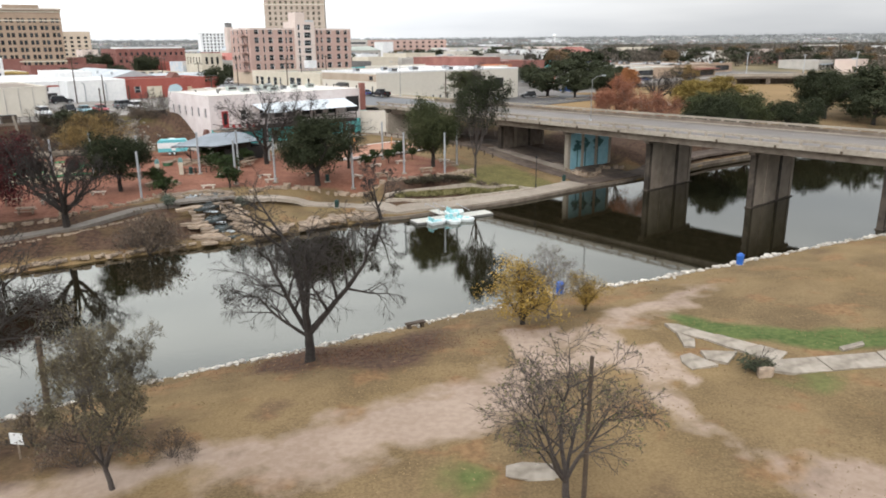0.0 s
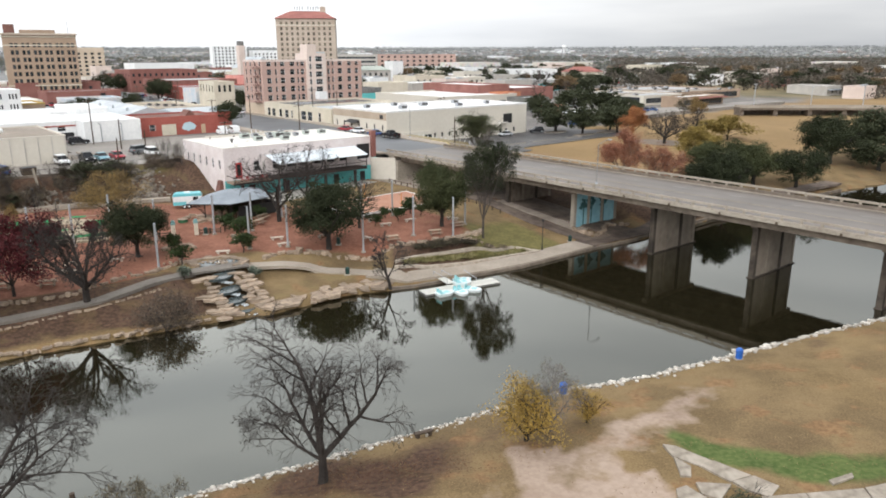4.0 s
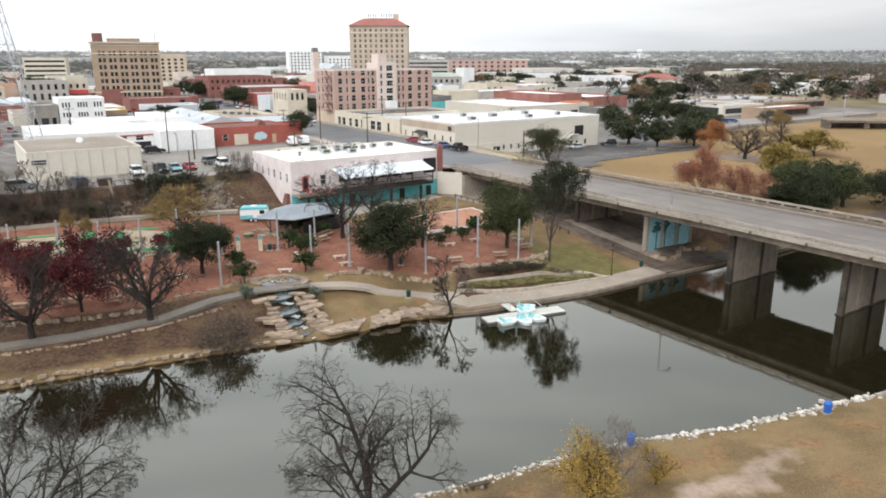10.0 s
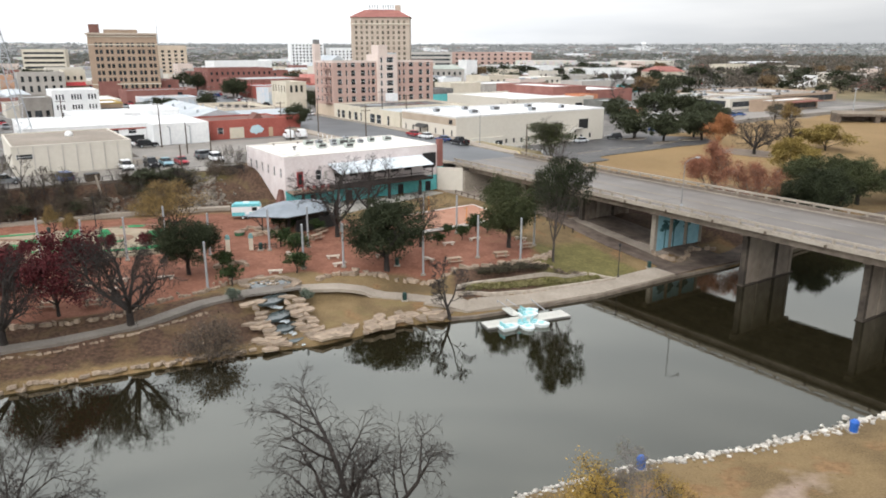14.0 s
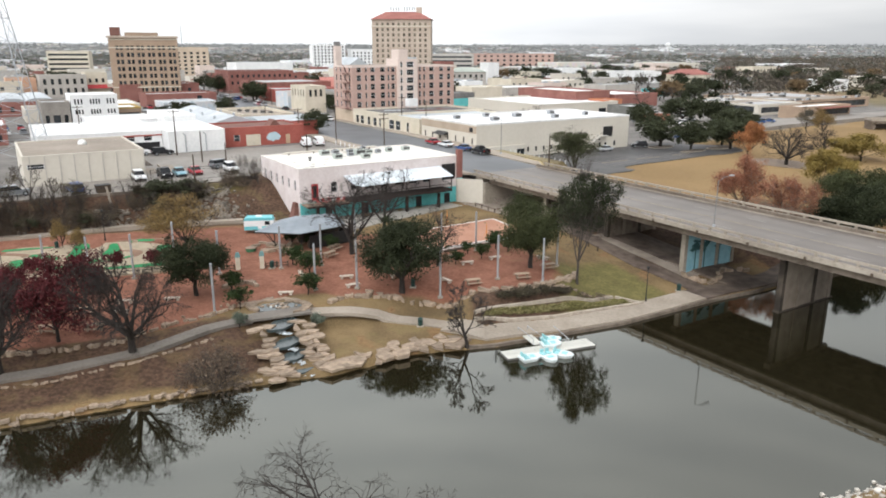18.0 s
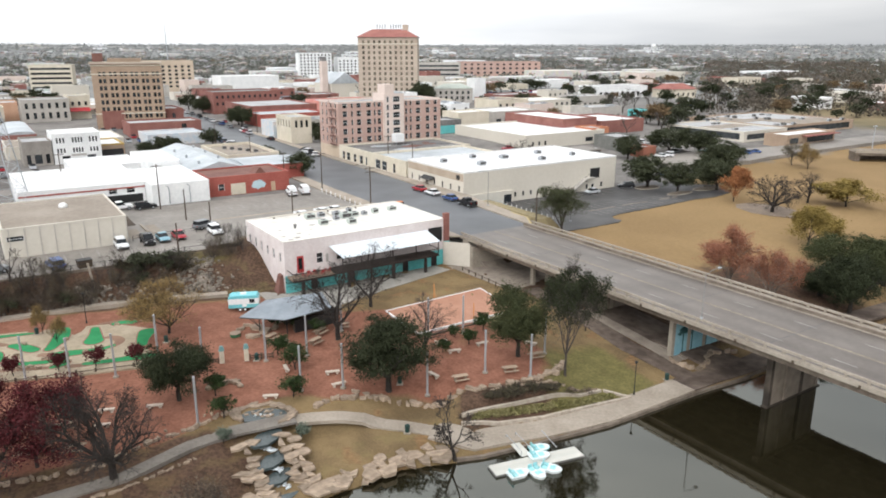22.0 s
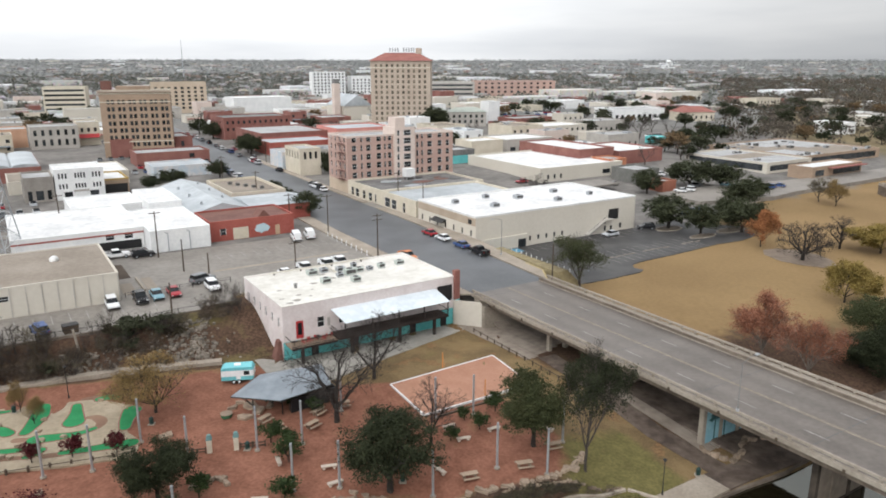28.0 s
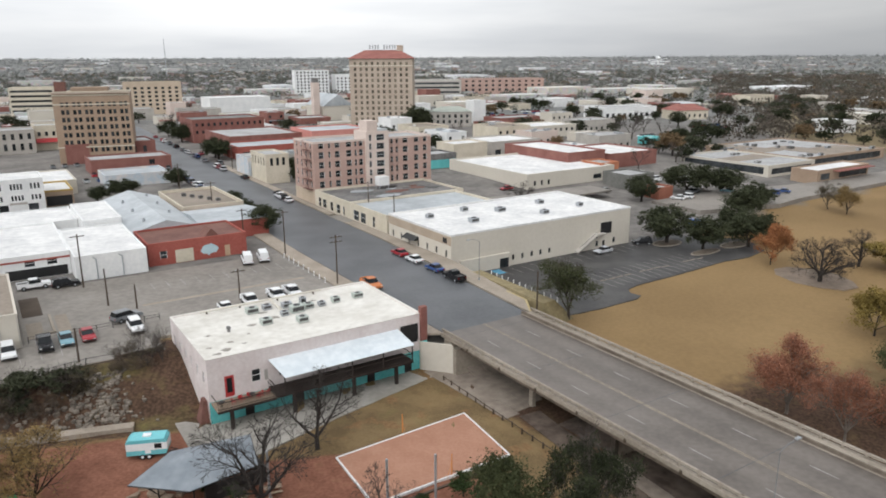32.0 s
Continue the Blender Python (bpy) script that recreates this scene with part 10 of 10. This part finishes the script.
for (a0, b0), (a1, b1) in zip(edge_ab, edge_ab[1:]):
    part("wall", Shape().prism([(a0, b0 - 0.15), (a1, b1 - 0.15), (a1, b1 + 0.15), (a0, b0 + 0.15)], 6.6, 8.78), OLD_CONCRETE, wallh)
    part("rail", Shape().run([(a0, b0, 9.6), (a1, b1, 9.6)], 0.04, 4), BLACK, wallh)
    n = int((a1 - a0) / 2.4)
    for i in range(n):
        part("fence_post", post_m, BLACK, wallh, at=pose(a0 + (a1 - a0) * i / n, b0 + (b1 - b0) * i / n, 8.7))
part("timber_wall", Shape().box(-42.8, 20.0, 7.0, -36.4, 20.25, 9.3), DARK_WOOD, wallh, "dark timber retaining wall")
part("kerb_wall", Shape().box(-36.0, 24.8, 8.2, -4, 25.0, 9.0), CONCRETE, wallh)
fence = thing("lot_fence", "low dark cable fence across the parking lot", "fence", *street(0, 0), 8.7, TURN)
for i in range(9):
    part("fence_post", post_m, BLACK, fence, at=pose(-52.5 + 2.3 * i, 33.6, 0))
for z_ in (0.5, 0.92):
    part("cable", Shape().run([(-52.5, 33.6, z_), (-34.1, 33.6, z_)], 0.035, 4), BLACK, fence)
gp = thing("leaning_post", "leaning pale concrete post on the slope", "post", *slope_at(-61.8, 0.62), ground_at(*slope_at(-61.8, 0.62)), TURN)
part("shaft", Shape().tube((0, 0, -0.4), (-0.5, 0.3, 3.6), 0.2, 0.18, 6), CONCRETE, gp)
bn = thing("waste_bin", "dark steel waste container on the parking strip", "container", *street(-62.4, 20.6), 8.7, TURN + 6)
part("body", Shape().prism([(-1.0, -0.7), (1.0, -0.7), (1.0, 0.7), (-1.0, 0.7)], 0, 1.2, top=[(-1.1, -0.8), (1.1, -0.8), (1.1, 0.8), (-1.1, 0.8)]), DARK_WOOD, bn)
part("lid", Shape().box(-1.12, -0.82, 1.203, 1.12, 0.82, 1.28), BLACK, bn)

# ---- the town beyond: block after block of low buildings ----
rng = random.Random(77)
PALETTE = ((WHITE_WALL, WHITE_ROOF, "white"), (BEIGE_WALL, WHITE_ROOF, "beige"), (RED_BRICK, GREY_ROOF, "red brick"), (CREAM_WALL, TAN_ROOF, "cream"), (GREY_WALL, GREY_ROOF, "grey"), (BEIGE_WALL, GREY_ROOF, "beige"), (WHITE_WALL, TIN_ROOF, "white"), (PINK_TRIM, GREY_ROOF, "pale pink"), (RED_BRICK, WHITE_ROOF, "red brick"))


def free(x, y, r):
    a = (x - 5) * 0.831 + (y - 144) * 0.556
    b = -(x - 5) * 0.556 + (y - 144) * 0.831
    lane = 9 + 0.034 * max(b - 60, 0)
    if abs(a - lane) < 12 + r * 0.9:
        return False
    if b < 95 and -100 < a < 330:
        return False
    if -72 < a < 0 and 130 < b < 292:
        return False
    if 18 < a < 46 and 85 < b < 190:
        return False
    if 40 < a < 90 and b < 165:
        return False
    return all(math.hypot(x - ox, y - oy) > r * 0.8 + orad * 0.82 for ox, oy, orad in OCCUPIED)


UNITS = [Shape().box(0, 0, 0, 1.6, 1.2, 0.9).box(0.2, 0.2, 0.9, 1.0, 1.0, 1.0).mesh("roof_unit", STEEL), Shape().box(0, 0, 0, 1.0, 1.0, 0.7).mesh("roof_unit", WHITE_ROOF), Shape().tube((0.4, 0.4, 0), (0.4, 0.4, 0.9), 0.3, 0.3, 8).tube((0.4, 0.4, 0.9), (0.4, 0.4, 1.15), 0.45, 0.3, 8).mesh("roof_unit", DARK_ROOF), Shape().box(0, 0, 0, 2.4, 1.8, 1.1).box(2.4, 0.5, 0.2, 4.0, 1.1, 0.7).mesh("roof_unit", STEEL)]
count = 0
for i in range(5200):
    ang, dist = radians(rng.uniform(-39, 38)), 190 + 640 * rng.random() ** 0.8
    x, y = dist * math.sin(ang), dist * math.cos(ang) + 15
    w, d = rng.uniform(10, 26), rng.uniform(10, 24)
    right_side = x > 60 and dist < 800
    if right_side and rng.random() < (0.9 if ang > 0.3 else 0.6):
        continue
    if not free(x, y, math.hypot(w, d) / 2) or count > 175:
        continue
    zg = ground_at(x, y)
    h = rng.choice((4, 4.5, 5, 5.5, 6.5, 8)) + (3 if rng.random() < 0.12 and not right_side else 0)
    wall, roof, word = rng.choice(PALETTE)
    k = max(2, int(w / 4))
    ox = x - math.cos(radians(TURN)) * w / 2 + math.sin(radians(TURN)) * d / 2
    oy = y - math.sin(radians(TURN)) * w / 2 - math.cos(radians(TURN)) * d / 2
    rows = [(1.0, 2.6)] + ([(4.4, 6.0)] if h > 7 else [])
    home = building("town_building", "low %s town building with a flat roof" % word, 0, 0, w, d, zg, zg + h, wall, roof, xy=(ox, oy), front=(even(k, 1.5, w, 1.2), rows) if dist < 520 else None, bars=False, parapet=0.4, group="low buildings of the town")
    if dist < 560:
        for q in range(rng.choice((1, 1, 2, 3))):
            part("roof_unit", rng.choice(UNITS), STEEL, home, at=pose(rng.uniform(1.5, w - 2.5), rng.uniform(1.5, d - 2.5), zg + h - 0.4))
        if rng.random() < 0.4:
            part("awning", Shape().add([(1.0, -0.003, zg + 3.1), (w - 1.0, -0.003, zg + 3.1), (w - 1.0, -1.5, zg + 2.7), (1.0, -1.5, zg + 2.7), (1.0, -0.003, zg + 2.6), (w - 1.0, -0.003, zg + 2.6), (w - 1.0, -1.5, zg + 2.6), (1.0, -1.5, zg + 2.6)], [(0, 3, 2, 1), (3, 7, 6, 2), (0, 4, 7, 3), (1, 2, 6, 5), (4, 5, 6, 7)]), rng.choice((RED_ROOF, CANOPY_TIN, DARK_ROOF, WHITE_ROOF)), home)
    count += 1


def scatter(seed, n, near, far, power=0.7, lo=-40, hi=39):
    r = np.random.RandomState(seed)
    ang = np.radians(r.uniform(lo, hi, n))
    dist = near + (far - near) * r.random_sample(n) ** power
    return dist * np.sin(ang), dist * np.cos(ang) + 15, dist, r


# far houses and sheds
hx, hy, hd, r = scatter(5, 1050, 620, 3600, 0.9)
s = Shape()
for x, y, dist in zip(hx, hy, hd):
    k = 0.7 + dist / 3600
    w, d, h = r.uniform(8, 20) * k, r.uniform(8, 16) * k, r.uniform(3.2, 5.2)
    z = ground_at(x, y)
    t = radians(TURN)
    pts = [(x + math.cos(t) * a - math.sin(t) * b, y + math.sin(t) * a + math.cos(t) * b) for a, b in ((-w / 2, -d / 2), (w / 2, -d / 2), (w / 2, d / 2), (-w / 2, d / 2))]
    if r.random_sample() < 0.45:
        ridge = [((p[0] * 0.55 + x * 0.45), (p[1] * 0.55 + y * 0.45)) for p in pts]
        s.prism(pts, z - 2, z + h * 0.7)
        s.prism(pts, z + h * 0.7 + 0.01, z + h * 1.15, top=ridge)
    else:
        s.prism(pts, z - 2, z + h)


def island_mix(name, stops, rough=0.85):
    m = bpy.data.materials.new(name)
    m.use_nodes = True
    n, l = m.node_tree.nodes, m.node_tree.links
    g = n.new("ShaderNodeNewGeometry")
    ramp = n.new("ShaderNodeValToRGB")
    ramp.color_ramp.interpolation = "CONSTANT"
    el = ramp.color_ramp.elements
    el[0].position, el[0].color = 0.0, (*stops[0], 1)
    el[1].position, el[1].color = 1.0 / len(stops), (*stops[1], 1)
    for i, c in enumerate(stops[2:], 2):
        e = el.new(i / len(stops))
        e.color = (*c, 1)
    l.new(g.outputs["Random Per Island"], ramp.inputs["Fac"])
    noise_ = n.new("ShaderNodeTexNoise")
    noise_.inputs["Scale"].default_value = 0.25
    co = n.new("ShaderNodeTexCoord")
    l.new(co.outputs["Object"], noise_.inputs["Vector"])
    mx = n.new("ShaderNodeMix")
    mx.data_type, mx.blend_type = "RGBA", "OVERLAY"
    mx.inputs[0].default_value = 0.35
    l.new(ramp.outputs["Color"], mx.inputs[6])
    l.new(noise_.outputs["Color"], mx.inputs[7])
    p = n["Principled BSDF"]
    p.inputs["Roughness"].default_value = rough
    l.new(mx.outputs[2], p.inputs["Base Color"])
    return m


single("distant_houses", s, island_mix("distant_walls", [(0.40, 0.40, 0.39), (0.29, 0.28, 0.27), (0.52, 0.52, 0.52), (0.25, 0.24, 0.235), (0.34, 0.30, 0.26), (0.28, 0.275, 0.27), (0.27, 0.20, 0.175), (0.33, 0.325, 0.32)]), "low houses and sheds of the far town", "houses", kind="stuff")


def woods(name, label, seed, n, near, far, mats, leafs, size, lo=-40, hi=39, rad=(2.2, 4.5), power=0.75, keep=None):
    tx, ty, td, r = scatter(seed, n, near, far, power, lo, hi)
    if keep is not None:
        ok = np.array([keep(x, y) for x, y in zip(tx, ty)])
        tx, ty, td = tx[ok], ty[ok], td[ok]
    k = 0.95 + td / 14000
    rad_ = r.uniform(*rad, len(tx)) * k
    base = ground_height(tx, ty)
    m = leafs
    c = np.stack([tx, ty, base + rad_ * 0.85], 1).repeat(m, 0)
    off = r.normal(size=(len(c), 3))
    off /= np.linalg.norm(off, axis=1)[:, None]
    off *= (r.uniform(0.35, 1.0, len(c)) ** 0.5)[:, None]
    off[:, 2] = np.where(off[:, 2] < -0.7, -0.7, off[:, 2])
    pts = c + off * rad_.repeat(m)[:, None] * (1.15, 1.15, 0.9)
    sh = leaf_cards(pts, size, seed)
    v = np.array(sh.v).reshape(-1, 4, 3)
    mid = v.mean(1, keepdims=True)
    sh.v = ((v - mid) * rad_.repeat(m)[:, None, None] + mid).reshape(-1, 3).tolist()
    single(name, sh, mats, label, "trees", kind="stuff")


def clear_of_town(x, y):
    return free(x, y, 3)


# single trees between the buildings
rng = random.Random(55)
placed = 0
for i in range(4000):
    right_side = rng.random() < 0.7
    ang, dist = radians(rng.uniform(9, 38) if right_side else rng.uniform(-38, 10)), rng.uniform(230, 760)
    x, y = dist * math.sin(ang), dist * math.cos(ang) + 15
    if placed >= 300 or not free(x, y, 4) or y < 210:
        continue
    placed += 1
    bare_ = rng.random() < (0.38 if right_side else 0.25)
    h = rng.uniform(5, 11)
    if bare_:
        tree("town_tree", "leafless brown tree between the town's buildings", "bare_mini", x, y, h, h * rng.uniform(0.9, 1.3), 1 + i % 3, rng.uniform(0, 360), group="town trees")
    else:
        tree("town_tree", "round leafy tree between the town's buildings", "oak_mini", x, y, h, h * rng.uniform(1.0, 1.4), 1 + i % 4, rng.uniform(0, 360), group="town trees")
# wide pale sheds and stores on the plain
s = Shape()
for x, y, dist in zip(*scatter(9, 80, 640, 4200, 1.0)[:3]):
    if x > 0.33 * y and rng.random() < 0.65:
        continue
    w, d, h = rng.uniform(26, 90), rng.uniform(20, 50), rng.uniform(5, 9)
    z = ground_at(x, y)
    t = radians(TURN)
    s.prism([(x + math.cos(t) * a - math.sin(t) * b, y + math.sin(t) * a + math.cos(t) * b) for a, b in ((-w / 2, -d / 2), (w / 2, -d / 2), (w / 2, d / 2), (-w / 2, d / 2))], z - 2, z + h)
single("distant_sheds", s, island_mix("distant_shed_walls", [(0.66, 0.67, 0.68), (0.52, 0.51, 0.49), (0.72, 0.73, 0.74), (0.42, 0.41, 0.40), (0.58, 0.55, 0.50)]), "wide pale flat-roofed sheds across the far town", "sheds", kind="stuff")
# these three woods get paler leaf colours that stand in for haze
woods("far_woods", "evergreen trees across the far town, colour paled for haze", 41, 3200, 620, 2100, leaf("hazed_evergreen", (0.066, 0.076, 0.062), (0.115, 0.125, 0.102), 0.15), 40, 0.27, keep=clear_of_town)
woods("far_bare_woods", "grey-brown leafless trees across the far town, colour paled for haze", 42, 4800, 620, 2100, leaf("hazed_bare_tree", (0.112, 0.105, 0.096), (0.18, 0.17, 0.155), 0.12), 44, 0.23, keep=clear_of_town)
woods("plain_woods", "grey-green trees on the far plain, colour paled for haze", 45, 9000, 1700, 4700, leaf("hazed_plain_tree", (0.165, 0.176, 0.175), (0.235, 0.245, 0.242), 0.08), 15, 0.40, power=0.8)
woods("river_woods", "brown and dull green woods along the river past the field", 47, 2500, 330, 1700, leaf("river_wood_tree", (0.065, 0.057, 0.046), (0.13, 0.11, 0.088), 0.25), 48, 0.22, lo=19, hi=40, rad=(2.8, 5.2), keep=clear_of_town)
woods("far_tawny_woods", "tawny autumn trees across the far town", 43, 420, 620, 2400, leaf("far_tawny_tree", (0.17, 0.12, 0.08), (0.24, 0.18, 0.12), 0.2), 26, 0.32, keep=clear_of_town)
tank_ = thing("water_tower", "white water tower on the skyline", "water tower", 735, 2700, ground_at(735, 2700), 0)
part("stem", Shape().tube((0, 0, 0), (0, 0, 22), 3, 2.5, 10), WHITE_WALL, tank_)
part("bowl", Shape().ball(0, 0, 26, 9, 9, 7, 8, 14), WHITE_WALL, tank_, smooth=True)
aerial = thing("radio_mast", "thin radio mast on the skyline", "mast", -640, 1700, ground_at(-640, 1700), 0)
part("mast", Shape().tube((0, 0, 0), (0, 0, 85), 1.2, 0.5, 5), STEEL, aerial)
